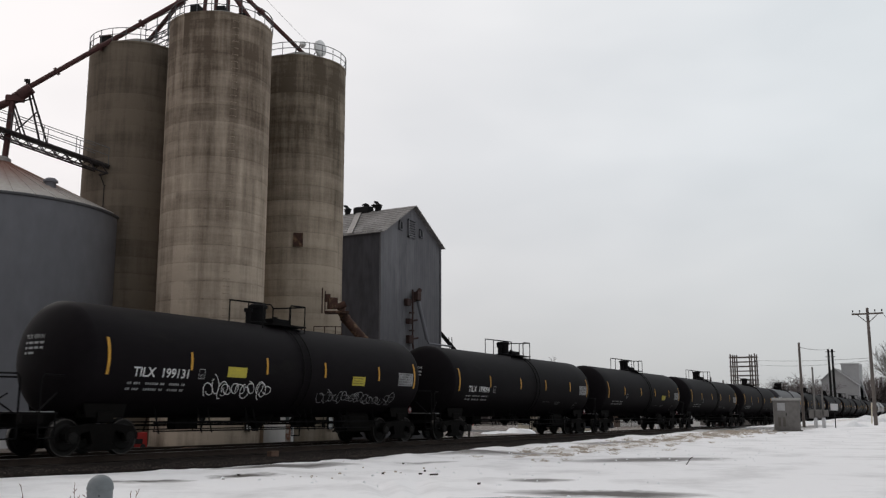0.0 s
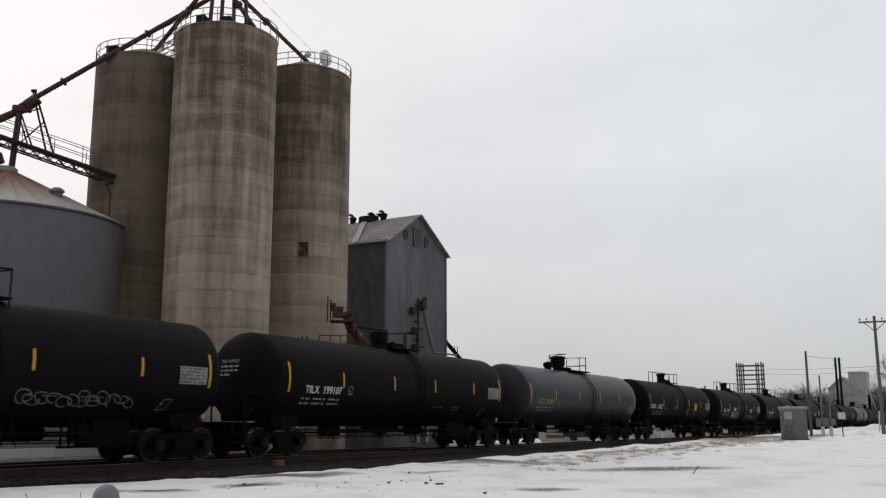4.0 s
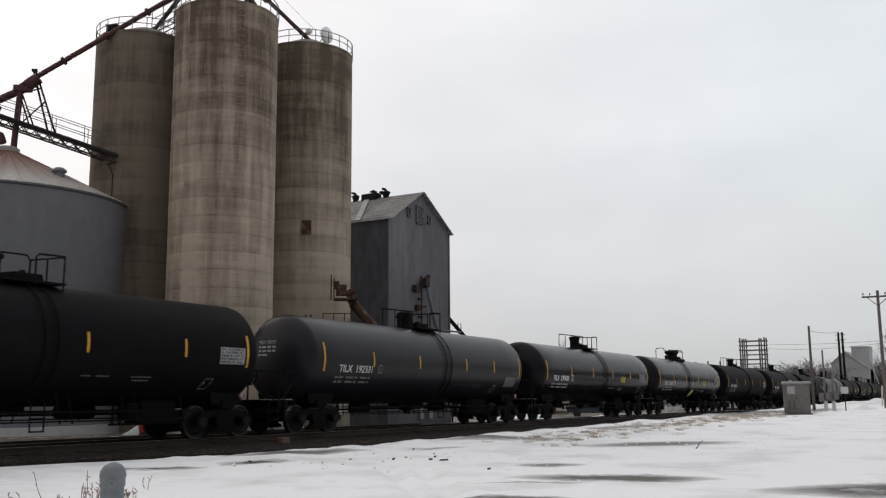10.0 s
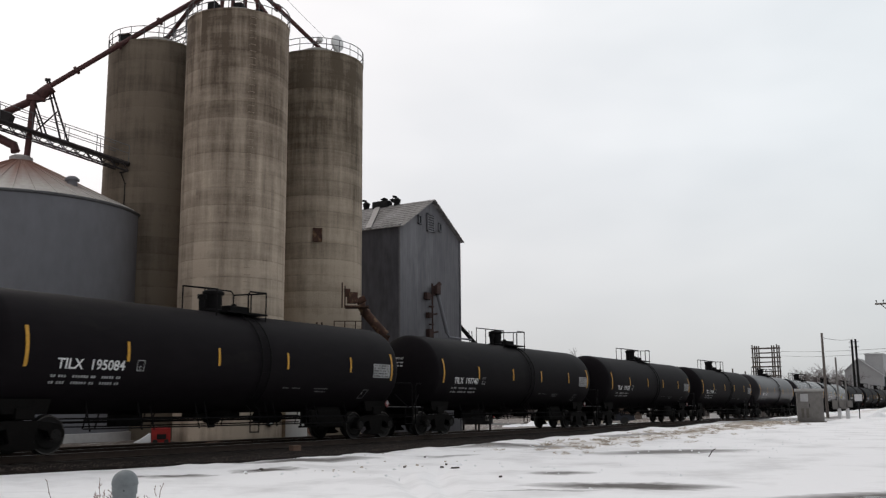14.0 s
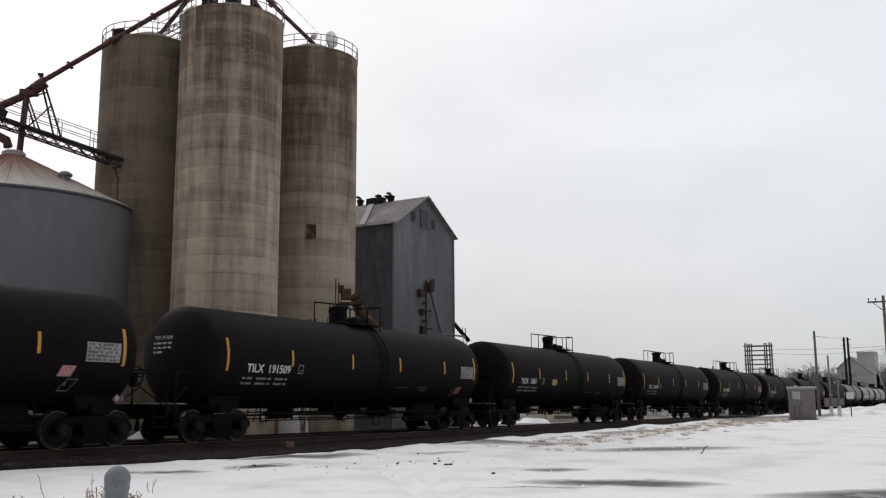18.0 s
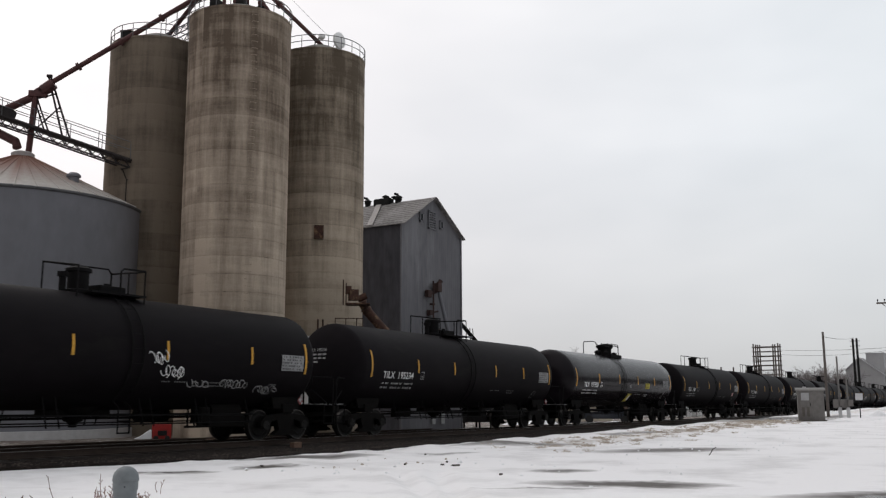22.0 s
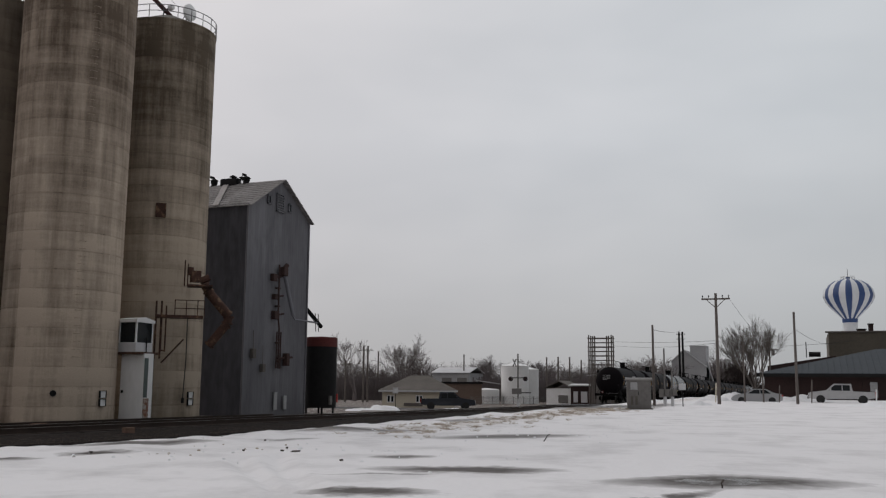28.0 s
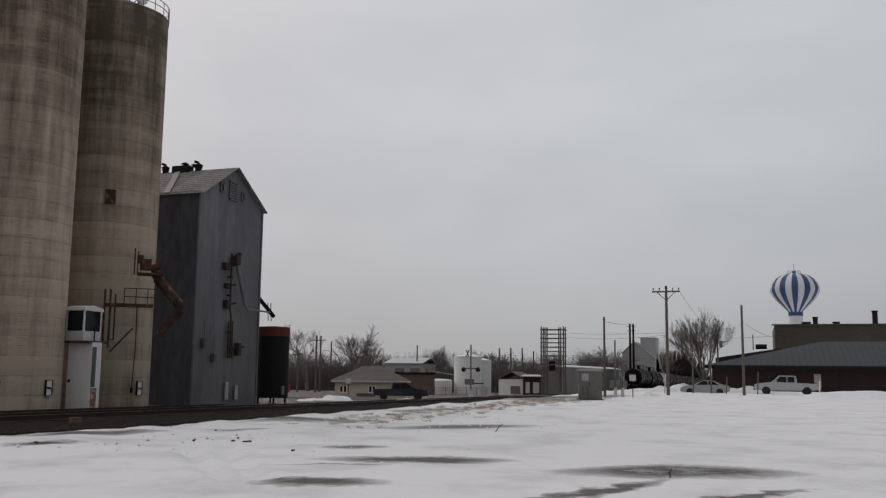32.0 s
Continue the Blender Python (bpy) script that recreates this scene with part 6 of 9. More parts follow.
def build_depot_house():
    """Low cream building with a hipped roof across the line."""
    g = thing("cream_house", "low cream-sided building with a brown hipped roof", "house", pose(97.63, 46.4, 0, 0, 0, -65))
    # local x along its front
    L, D, z0, z1, zr = 8.3, 6.8, -1.6, 0.42, 2.15
    bm = B()
    box(bm, (L / 2, D / 2, (z0 + z1) / 2), (L, D, z1 - z0))
    part("wall", bm, M_YELLOWSIDING, g)
    o = 0.45
    a, b, c, d = (-o, -o), (L + o, -o), (L + o, D + o), (-o, D + o)
    r0, r1 = (D / 2, D / 2), (L - D / 2 + 0.6, D / 2)
    for nm, pts in (("f", (a, b, r1, r0)), ("r", (b, c, r1)), ("k", (c, d, r0, r1)), ("l", (d, a, r0))):
        bm = B()
        v = [Vector((p[0], p[1], zr if p in (r0, r1) else z1)) for p in pts]
        up = [bm.verts.new(p + Vector((0, 0, 0.12))) for p in v]
        lo = [bm.verts.new(p) for p in v]
        bm.faces.new(up), bm.faces.new(list(reversed(lo)))
        for i in range(len(v)):
            j = (i + 1) % len(v)
            bm.faces.new((lo[i], lo[j], up[j], up[i]))
        part("roof_slope", bm, M_BROWNROOF, g)
    bm = B()
    box(bm, (L / 2, -o, z1 + 0.02), (L + 2 * o, 0.06, 0.18))
    part("fascia", bm, M_OFFWHITE, g)
    for x in (0.75, 1.17, 4.1, 4.5):
        window_on(g, x, -0.02, -0.45, 0.34, 0.75, "X")
    bm = B()
    box(bm, (3.6, -0.03, -1.1), (2.2, 0.06, 0.35))
    part("plinth_board", bm, M_WOOD, g)


def build_yard_buildings():
    # two white steel bins, a low white tank, a fence
    for rng, deg, r, z1, zp in ((150, 17.25, 2.22, 4.10, 4.65), (154, 16.45, 1.75, 3.62, 4.0)):
        x, y = at_bearing(rng, deg)
        z0 = land_z(x, y) - 0.2
        g = thing("white_bin", "tall white steel bin with a shallow cone top", "bin", pose(x, y, 0), "white bins")
        bm = B()
        lathe(bm, [(r, z0), (r, z1)], 32)
        part("shell", bm, M_WHITE, g, "", True)
        bm = B()
        lathe(bm, [(r + 0.06, z1 - 0.02), (r + 0.06, z1 + 0.06), (0.35, zp), (0.0001, zp + 0.1)], 32)
        part("roof", bm, M_WHITE, g, "", True)
        for k in range(1, 5):
            bm = B()
            zz = z0 + (z1 - z0) * k / 5
            lathe(bm, [(r + 0.002, zz), (r + 0.02, zz), (r + 0.02, zz + 0.05), (r + 0.002, zz + 0.05), (r + 0.002, zz)], 32)
            part("hoop", bm, M_WHITE, g)
    # low brown block with a pale lean-to behind the road
    g = thing("brown_block", "low brown walled building with a dark flat roof edge", "building")
    (xa, ya), (xb, yb) = at_bearing(138, 22.3), at_bearing(138, 19.3)
    xm, ym, ang, ln = (xa + xb) / 2, (ya + yb) / 2, math.degrees(math.atan2(yb - ya, xb - xa)), math.hypot(xb - xa, yb - ya)
    bm = B()
    box(bm, (xm, ym, -0.5), (ln, 0.3, 3.6), ang)
    part("wall", bm, M_BROWNWALL, g)
    bm = B()
    box(bm, (xm, ym, 1.42), (ln + 0.3, 0.6, 0.28), ang)
    part("roof_edge", bm, M_DARKSTEEL, g)
    bm = B()
    xc, yc = at_bearing(143, 18.9)
    prism(bm, [(-1.9, 1.75), (1.9, 1.2), (1.9, 1.3), (-1.9, 1.87)], -1.5, 1.5)
    part("lean_to_roof", bm, M_OFFWHITE, g, "pale sloping lean-to roof", at=pose(xc, yc, 0, 0, 0, -71))
    t = thing("white_tank", "low round white storage tank", "tank", pose(141.0, 48.6, -2.0))
    bm = B()
    lathe(bm, [(2.1, 0), (2.1, 2.3), (1.9, 2.45), (0.0001, 2.6)], 32)
    part("shell", bm, M_WHITE, t, "", True)
    bm = B()
    lathe(bm, [(2.1, 1.1), (2.13, 1.1), (2.13, 1.18), (2.1, 1.18), (2.1, 1.1)], 32)
    part("band", bm, M_OFFWHITE, t)
    f = thing("wire_fence", "grey chain-link fence along the yard", "fence")
    pts = [Vector((128 + 2.2 * i, 46.5 - 0.95 * i, 0)) for i in range(16)]
    for p in pts:
        p.z = land_z(p.x, p.y)
        bm = B()
        rod(bm, p, p + Vector((0, 0, 1.2)), 0.05, 6)
        part("post", bm, M_CABINET, f)
    for p, q in zip(pts, pts[1:]):
        bm = B()
        for k in range(5):
            rod(bm, p + Vector((0, 0, 0.2 + 0.24 * k)), q + Vector((0, 0, 0.2 + 0.24 * k)), 0.012, 4)
        for k in range(7):
            c = p.lerp(q, k / 7)
            rod(bm, c, c + Vector((0, 0, 1.2)), 0.01, 4)
        part("mesh_panel", bm, M_CABINET, f)
    # far pale hall
    g = thing("metal_hall", "distant pale metal hall with two large doors", "building", pose(186, 72.2, 0, 0, 0, 0))
    wall_box(g, "wall", 0, 9, -4.2, 4.2, -2.5, 3.4, M_PALEGREY)
    gable_roof(g, 0, 9, -4.2, 4.2, 3.4, 4.6, "Y", M_OFFWHITE)
    for y in (-2.6, 0.9):
        bm = B()
        box(bm, (-0.04, y, 0.6), (0.06, 2.2, 3.6))
        part("door", bm, M_CABINET, g)
    # long grey shed beside the far track
    g = thing("grey_shed", "long grey corrugated trackside shed with snow on its roof", "shed")
    for i in range(14):
        x = 123 + i * 4
        wall_box(g, "wall_panel", x, x + 3.97, 25.2, 25.35, land_z(x, 25) - 0.3, 2.45, M_CABINET)
    wall_box(g, "end_wall", 122.9, 123.05, 25.2, 27.6, land_z(123, 25) - 0.3, 2.45, M_CABINET)
    gable_roof(g, 122.9, 179, 25.2, 27.6, 2.45, 2.75, "X", M_OFFWHITE)
    # little brown hut and low white range
    g = thing("brown_hut", "small brown hut with pale doors near the crossing", "hut", pose(126.5, 30.2, -1.2, 0, 0, 0))
    wall_box(g, "wall", 0, 4, -1.6, 1.0, -1.1, 2.3, M_BRICK)
    gable_roof(g, 0, 4, -1.6, 1.0, 2.3, 2.5, "Y", M_OFFWHITE)
    for y, w in ((0.3, 0.6), (-0.9, 0.9)):
        bm = B()
        box(bm, (-0.05, y, 0.8), (0.08, w, 1.5))
        part("door", bm, M_OFFWHITE, g)
    g = thing("white_range", "low white shed with a pale sloping roof", "shed", pose(130.5, 34.2, -1.2, 0, 0, 0))
    wall_box(g, "wall", 0, 6, -2.2, 1.6, -1.1, 1.9, M_WHITE)
    gable_roof(g, 0, 6, -2.2, 1.6, 1.9, 2.9, "X", M_BROWNROOF)
    bm = B()
    box(bm, (-0.05, -0.9, 0.4), (0.08, 1.4, 1.1))
    part("door", bm, M_CABINET, g)


def build_far_elevator():
    g = thing("white_elevator", "white gabled country grain elevator with a raised head house", "elevator", pose(208.4, 25.0, 0))
    z0 = -3.0
    bm = B()
    prism(bm, [(-0.6, z0), (3.6, z0), (3.6, 6.3), (1.0, 8.75), (-3.6, 5.2), (-3.6, z0)], 0, 9, "YZ")
    part("body", bm, M_PALEGREY, g)
    bm = B()
    box(bm, (5.0, -1.9, 4.0), (6.0, 3.4, 11.6))
    part("head_house", bm, M_PALEGREY, g)
    bm = B()
    box(bm, (5.0, -1.9, 9.75), (6.2, 3.6, 0.25))
    part("head_roof", bm, M_PALEGREY, g)
    for p, q in (((3.75, 6.15), (1.0, 8.75)), ((1.0, 8.75), (-3.75, 5.05))):
        bm = B()
        prism(bm, [p, q, (q[0], q[1] + 0.2), (p[0], p[1] + 0.2)], -0.3, 9.2, "YZ")
        part("roof", bm, M_PALEGREY, g)
    bm = B()
    rod(bm, (3, -3.6, 6.5), (3, -5.0, 1.5), 0.18, 8)
    part("spout", bm, M_PALEGREY, g)


def build_brick_block():
    g = thing("brick_store", "low dark brick commercial building with a blue-grey metal roof", "building")
    x0 = 114.9
    base = -0.8
    # wall bays
    for i in range(12):
        y1 = 4.9 - i * 3.4
        wall_box(g, "wall_bay", x0, x0 + 0.3, y1 - 3.38, y1, base, 2.7, M_BRICK)
    wall_box(g, "side_wall", x0, x0 + 20, 4.9, 5.2, base, 2.7, M_BRICK)
    # hipped metal roof with standing seams
    xe, xr, ze, zr = x0 - 1.0, x0 + 9.5, 2.75, 5.85
    y_l, y_r, yh = 6.0, -36.5, -7.6
    n = 60
    for i in range(n):
        ya, yb = y_l + (y_r - y_l) * i / n, y_l + (y_r - y_l) * (i + 1) / n

        def top(y):
            k = min(1.0, (y_l - y) / (y_l - yh))
            return xe + (xr - xe) * k, ze + (zr - ze) * k
        bm = B()
        (xa, za), (xb, zb) = top(ya), top(yb)
        v = [Vector((xe, ya, ze)), Vector((xe, yb, ze)), Vector((xb, yb, zb)), Vector((xa, ya, za))]
        if i == 0:
            v = v[:3]
        up = [bm.verts.new(p + Vector((0, 0, 0.06))) for p in v]
        lo = [bm.verts.new(p) for p in v]
        bm.faces.new(up), bm.faces.new(list(reversed(lo)))
        for a in range(len(v)):
            b = (a + 1) % len(v)
            bm.faces.new((lo[a], lo[b], up[b], up[a]))
        rod(bm, v[1] + Vector((0, 0, 0.08)), v[2] + Vector((0, 0, 0.08)), 0.05, 5)
        part("roof_sheet", bm, M_BLUESEAM, g)
    bm = B()
    box(bm, (xe, (y_l + y_r) / 2, ze - 0.16), (0.12, y_l - y_r, 0.36))
    part("fascia", bm, M_DARKSTEEL, g)
    bm = B()
    sheet(bm, [(xe, y_l, ze), (xr, yh, zr), (xr + 12, yh, zr), (xr + 12, y_l, ze)])
    part("hip_slope", bm, M_BLUESEAM, g)
    bm = B()
    box(bm, (x0 - 0.08, -6.45, 1.0), (0.06, 0.75, 1.7), 0, 0.01)
    part("notice_board", bm, M_PALEGREY, g)
    h = thing("back_block", "flat-roofed tan block rising behind the brick store", "building")
    wall_box(h, "wall", 138, 158, -44, -2.4, -1, 8.7, M_TANWALL)
    bm = B()
    box(bm, (138, -23, 8.75), (0.3, 42, 0.2))
    part("coping", bm, M_BROWNROOF, h)
    for y, w, t in ((-6.7, 1.1, 9.1), (-7.9, 0.6, 9.8), (-10.6, 0.8, 9.1), (-15.6, 0.6, 10.6)):
        bm = B()
        box(bm, (140, y, (7.5 + t) / 2), (1.0, w, t - 7.5))
        c = part("chimney", bm, M_BRICK, h)
        bm = B()
        box(bm, (140, y, t + 0.06), (1.15, w + 0.15, 0.14))
        part("chimney_cap", bm, M_DARKSTEEL, c)
    h = thing("low_brick_wing", "low dark brick wing with a plain parapet", "building")
    bm = B()
    prism(bm, [(5.3, -1), (5.3, 3.9), (-3.0, 5.2), (-3.0, -1)], 128, 140, "YZ")
    part("wall", bm, M_BRICK, h)
    bm = B()
    rod(bm, (128.6, -1.2, 5.4), (128.6, 0.2, 5.4), 0.32, 12)
    part("roof_unit", bm, M_DARKSTEEL, h)
    bm = B()
    rod(bm, (128.6, 0.5, 5.0), (128.6, 0.5, 7.0), 0.06, 6)
    part("flue", bm, M_DARKSTEEL, h)


def build_water_tower():
    w = thing("water_tower", "blue and white striped balloon-shaped water tower", "water tower", pose(234.83, -8.95, 0))
    key = ((1.55, 16.7), (2.2, 17.45), (3.2, 18.45), (4.3, 19.6), (5.1, 20.7), (5.58, 21.8), (5.62, 22.4), (5.35, 23.5), (4.6, 24.65), (3.4, 25.5), (1.8, 26.05), (0.5, 26.25))
    n = 24
    for g in range(n):
        bm = B()
        cols = []
        for r, z in key:
            cols.append([bm.verts.new((r * math.cos(2 * math.pi * (g + k / 4 - 0.6) / n), r * math.sin(2 * math.pi * (g + k / 4 - 0.6) / n), z)) for k in range(5)])
        for a, b in zip(cols, cols[1:]):
            for k in range(4):
                bm.faces.new((a[k], a[k + 1], b[k + 1], b[k]))
        part("gore", bm, M_BLUE if g % 2 == 0 else M_TOWERWHITE, w, "blue painted gore" if g % 2 == 0 else "white painted gore", True)
    bm = B()
    lathe(bm, [(1.66, 15.9), (1.70, 16.75), (1.6, 16.8)], 24)
    part("collar", bm, M_BLUE, w)
    bm = B()
    lathe(bm, [(2.2, -3), (1.6, 1), (1.6, 15.95)], 28)
    part("stem", bm, M_TOWERWHITE, w, "", True)
    bm = B()
    rod(bm, (0, 0, 26.2), (0, 0, 28.5), 0.05, 6)
    part("mast", bm, M_DARKSTEEL, w)
    bm = B()
    lathe(bm, [(1.5, 26.65), (1.54, 26.65), (1.54, 26.7), (1.5, 26.7), (1.5, 26.65)], 20)
    for k in range(10):
        a = k * math.pi / 5
        rod(bm, (1.52 * math.cos(a), 1.52 * math.sin(a), 26.0), (1.52 * math.cos(a), 1.52 * math.sin(a), 26.7), 0.03, 5)
    part("top_railing", bm, M_CABINET, w)
    bm = B()
    lathe(bm, [(0.5, 26.2), (0.5, 26.6), (0.0001, 26.7)], 12)
    part("hatch", bm, M_BLUE, w)


build_depot_house()
build_yard_buildings()
build_far_elevator()
build_brick_block()
build_water_tower()


# ---- trees, scrub, snow heaps and small things ----
def sticks_mesh(name, segs, material, sides=3):
    """Many tapered sticks (a, b, ra, rb) in one mesh."""
    verts, faces = [], []
    for a, b, ra, rb in segs:
        d = b - a
        if d.length < 1e-5:
            continue
        u = d.orthogonal().normalized()
        v = d.normalized().cross(u)
        k = len(verts)
        for c, r in ((a, ra), (b, rb)):
            for i in range(sides):
                t = 2 * math.pi * i / sides
                verts.append(c + (u * math.cos(t) + v * math.sin(t)) * r)
        for i in range(sides):
            j = (i + 1) % sides
            faces.append((k + i, k + j, k + sides + j, k + sides + i))
    me = bpy.data.meshes.new(name)
    me.from_pydata([tuple(p) for p in verts], [], faces)
    me.materials.append(material)
    return me


def grow(rnd, a, d, length, r, depth, thick, thin, lift, fork):
    """A limb in four bent lengths; side limbs leave it at an acute angle and thin out into long twigs."""
    segs = thick if depth > 2 else thin
    p, n = a, 4
    for i in range(n):
        d = (d + Vector((rnd.uniform(-1, 1), rnd.uniform(-1, 1), rnd.uniform(-0.5, 1) * lift)) * 0.11).normalized()
        q = p + d * (length / n)
        segs.append((p, q, r * (1 - 0.55 * i / n), r * (1 - 0.55 * (i + 1) / n)))
        p = q
        if depth > 0 and (i > 0 or depth < 4):
            for _ in range(2 if i == 3 else 1):
                s = d.cross(Vector((rnd.uniform(-1, 1), rnd.uniform(-1, 1), rnd.uniform(-1, 1))))
                if s.length < 1e-3:
                    continue
                s = s.normalized()
                k = (d + s * fork * rnd.uniform(0.55, 1.15) + Vector((0, 0, 0.15 * lift))).normalized()
                grow(rnd, p, k, length * rnd.uniform(0.52, 0.82) * (1.08 - 0.08 * i), r * (0.62 - 0.08 * i), depth - 1, thick, thin, lift, fork)


def bare_tree(x, y, h, seed, label, stems=1, depth=5, thick_r=0.24, twig=0.02, material=None, fork=0.7, tilt=0.0):
    z = land_z(x, y)
    rnd = random.Random(seed)
    t = thing("bare_tree", label, "tree", pose(x, y, z - 0.2), "bare trees")
    thick, thin = [], []
    fork_z = 0.13 * h if stems > 1 else 0.0
    if fork_z:
        thick.append((Vector((0, 0, 0)), Vector((0, 0, fork_z * 1.05)), thick_r * 2.6, thick_r * 1.9))
    for s in range(stems):
        round_ = 2 * math.pi * (s + rnd.uniform(-0.2, 0.2)) / stems
        out = rnd.uniform(0.12, 0.5)
        lean = Vector((out * math.cos(round_), out * math.sin(round_) + tilt, 1)) if stems > 1 else Vector((rnd.uniform(-0.08, 0.08), rnd.uniform(-0.08, 0.08), 1))
        grow(rnd, Vector((0, 0, fork_z)), lean.normalized(), h * 0.45, thick_r, depth, thick, thin, 0.6, fork)
    top = max(b.z for _, b, _, _ in thin)
    k = h / top
    fix = lambda seg: [(a * k, b * k, max(ra, twig), max(rb, twig)) for a, b, ra, rb in seg]
    material = material or M_BARK
    shared("trunk", sticks_mesh("trunk", fix(thick), material, 6), t)
    shared("crown", sticks_mesh("crown", fix(thin), material, 3), t, None, "leafless crown of fine twigs")
    return t


def build_trees():
    bare_tree(102.9, 5.5, 9.3, 14, "bare spreading tree with many steep limbs beside the store", 9, 4, 0.080, 0.007, None, 0.40, 0.14)
    for i, (bear, rng, h) in enumerate(((27.1, 165, 12.3), (24.2, 162, 12.0), (22.9, 172, 8.8))):
        x, y = at_bearing(rng, bear)
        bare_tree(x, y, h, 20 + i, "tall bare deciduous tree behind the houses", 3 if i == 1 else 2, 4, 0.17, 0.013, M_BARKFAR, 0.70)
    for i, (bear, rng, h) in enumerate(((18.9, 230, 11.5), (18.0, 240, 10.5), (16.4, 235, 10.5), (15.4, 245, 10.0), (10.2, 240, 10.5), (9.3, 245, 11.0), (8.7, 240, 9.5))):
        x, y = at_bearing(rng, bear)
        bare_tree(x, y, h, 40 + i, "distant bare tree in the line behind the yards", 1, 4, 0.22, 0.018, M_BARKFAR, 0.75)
    rnd = random.Random(5)
    # far woods: many crowns of a few grown shapes, each turned and sized for itself
    shapes = []
    for k in range(6):
        thick, thin = [], []
        grow(random.Random(70 + k), Vector((0, 0, 0)), Vector((0.03, 0.02, 1)).normalized(), 0.45, 0.020, 3, thick, thin, 0.6, 0.85)
        top = max(b.z for _, b, _, _ in thin)
        shapes.append([(a / top, b / top) for a, b, _, _ in thick + thin])
    segs = []
    for i in range(190):
        bear = 5.6 + 23.2 * (i + rnd.uniform(-0.4, 0.4)) / 190
        rng = rnd.uniform(200, 285)
        if 19.3 < bear < 22.7 and rng < 215:
            rng += 40
        x, y = at_bearing(rng, bear)
        h = rnd.uniform(6.5, 10.2) * (1.0 + 0.28 * noise.noise(Vector((bear * 0.6, 0, 0)))) * rng / 230
        if bear < 10.5:
            h *= 1.12
        z = land_z(x, y) - 0.4
        turn, wide = rnd.uniform(0, 6.3), h * rnd.uniform(0.9, 1.35)
        cs, sn = math.cos(turn) * wide, math.sin(turn) * wide
        put = lambda v: Vector((x + v.x * cs - v.y * sn, y + v.x * sn + v.y * cs, z + v.z * h))
        for a, b in rnd.choice(shapes):
            r = 0.12 if a.z < 0.25 else 0.034
            segs.append((put(a), put(b), r, r * 0.7))
    # low dark scrub at the foot of the trees
    for i in range(460):
        bear, rng = rnd.uniform(10.5, 28.5), rnd.uniform(178, 240)
        if bear < 22.6 and bear > 19.5:
            continue
        x, y = at_bearing(rng, bear)
        z = land_z(x, y) - 0.3
        for k in range(60):
            u, v = rnd.uniform(-1.3, 1.3), rnd.uniform(-1.3, 1.3)
            a = Vector((x + u, y + v, z))
            segs.append((a, a + Vector((rnd.uniform(-0.6, 0.6), rnd.uniform(-0.6, 0.6), rnd.uniform(1.5, 5.2))), 0.06, 0.03))
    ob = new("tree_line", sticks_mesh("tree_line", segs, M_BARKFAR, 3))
    tagged(ob, "dense leafless scrub and trees along the horizon", "woods", kind="stuff")
    # dark dome of close-grown shrubs beyond the train
    segs = []
    for i in range(1500):
        u, v = rnd.uniform(-1, 1), rnd.uniform(-1, 1)
        if u * u + v * v > 1:
            continue
        a = Vector((372 + 6 * u, 30.0 + 8.0 * v, -4.6))
        dome = math.sqrt(max(0, 1 - v * v)) * 16.0
        b = a + Vector((rnd.uniform(-1, 1), v * 6.0 + rnd.uniform(-1.2, 1.2), dome * rnd.uniform(0.5, 1.0)))
        segs.append((a, b, 0.19, 0.08))
    ob = new("brown_thicket", sticks_mesh("brown_thicket", segs, mat("dark_thicket", (0.045, 0.033, 0.03), 0.95), 3))
    tagged(ob, "dark brown dome of leafless shrubs", "thicket", kind="stuff")


build_trees()


def snow_heap(x, y, a, b, h, seed, rz=0):
    z = land_z(x, y)
    t = thing("snow_heap", "ploughed heap of lumpy snow", "snow", pose(x, y, z - 0.05, 0, 0, rz), "snow heaps")
    bm = B()
    bmesh.ops.create_grid(bm, x_segments=26, y_segments=26, size=1)
    for v in bm.verts:
        r = math.hypot(v.co.x, v.co.y)
        k = max(0.0, 1 - r * r)
        q = Vector((v.co.x * 2.2, v.co.y * 2.2, seed * 3.1))
        z = h * k * (0.75 + 0.5 * noise.noise(q)) + 0.12 * h * noise.noise(q * 3) * min(1, 3 * k)
        v.co = (v.co.x * a, v.co.y * b, z if k > 0 else -0.1)
    part("mound", bm, M_SNOW, t, "", True)


for i, (x, y, a, b, h, rz) in enumerate(((100.5, 7.4, 1.3, 2.0, 1.0, 0), (98.4, 9.4, 0.9, 1.8, 0.7, 0), (101.0, 1.6, 1.0, 2.6, 0.8, 0), (100.6, -0.6, 0.6, 1.4, 0.45, 0),
                                         (75.0, 8.2, 0.8, 1.1, 0.45, 0), (80.0, -8.5, 2.5, 7.0, 0.75, 0), (60.5, 28.6, 1.0, 1.3, 0.55, 0), (59.5, 29.8, 0.8, 0.8, 0.3, 0),
                                         (84.0, 12.4, 0.7, 1.4, 0.35, 0), (57.0, 29.3, 0.9, 0.7, 0.25, 20), (78.5, 30.2, 0.8, 2.6, 0.42, 0))):
    snow_heap(x, y, a, b, h, i, rz)


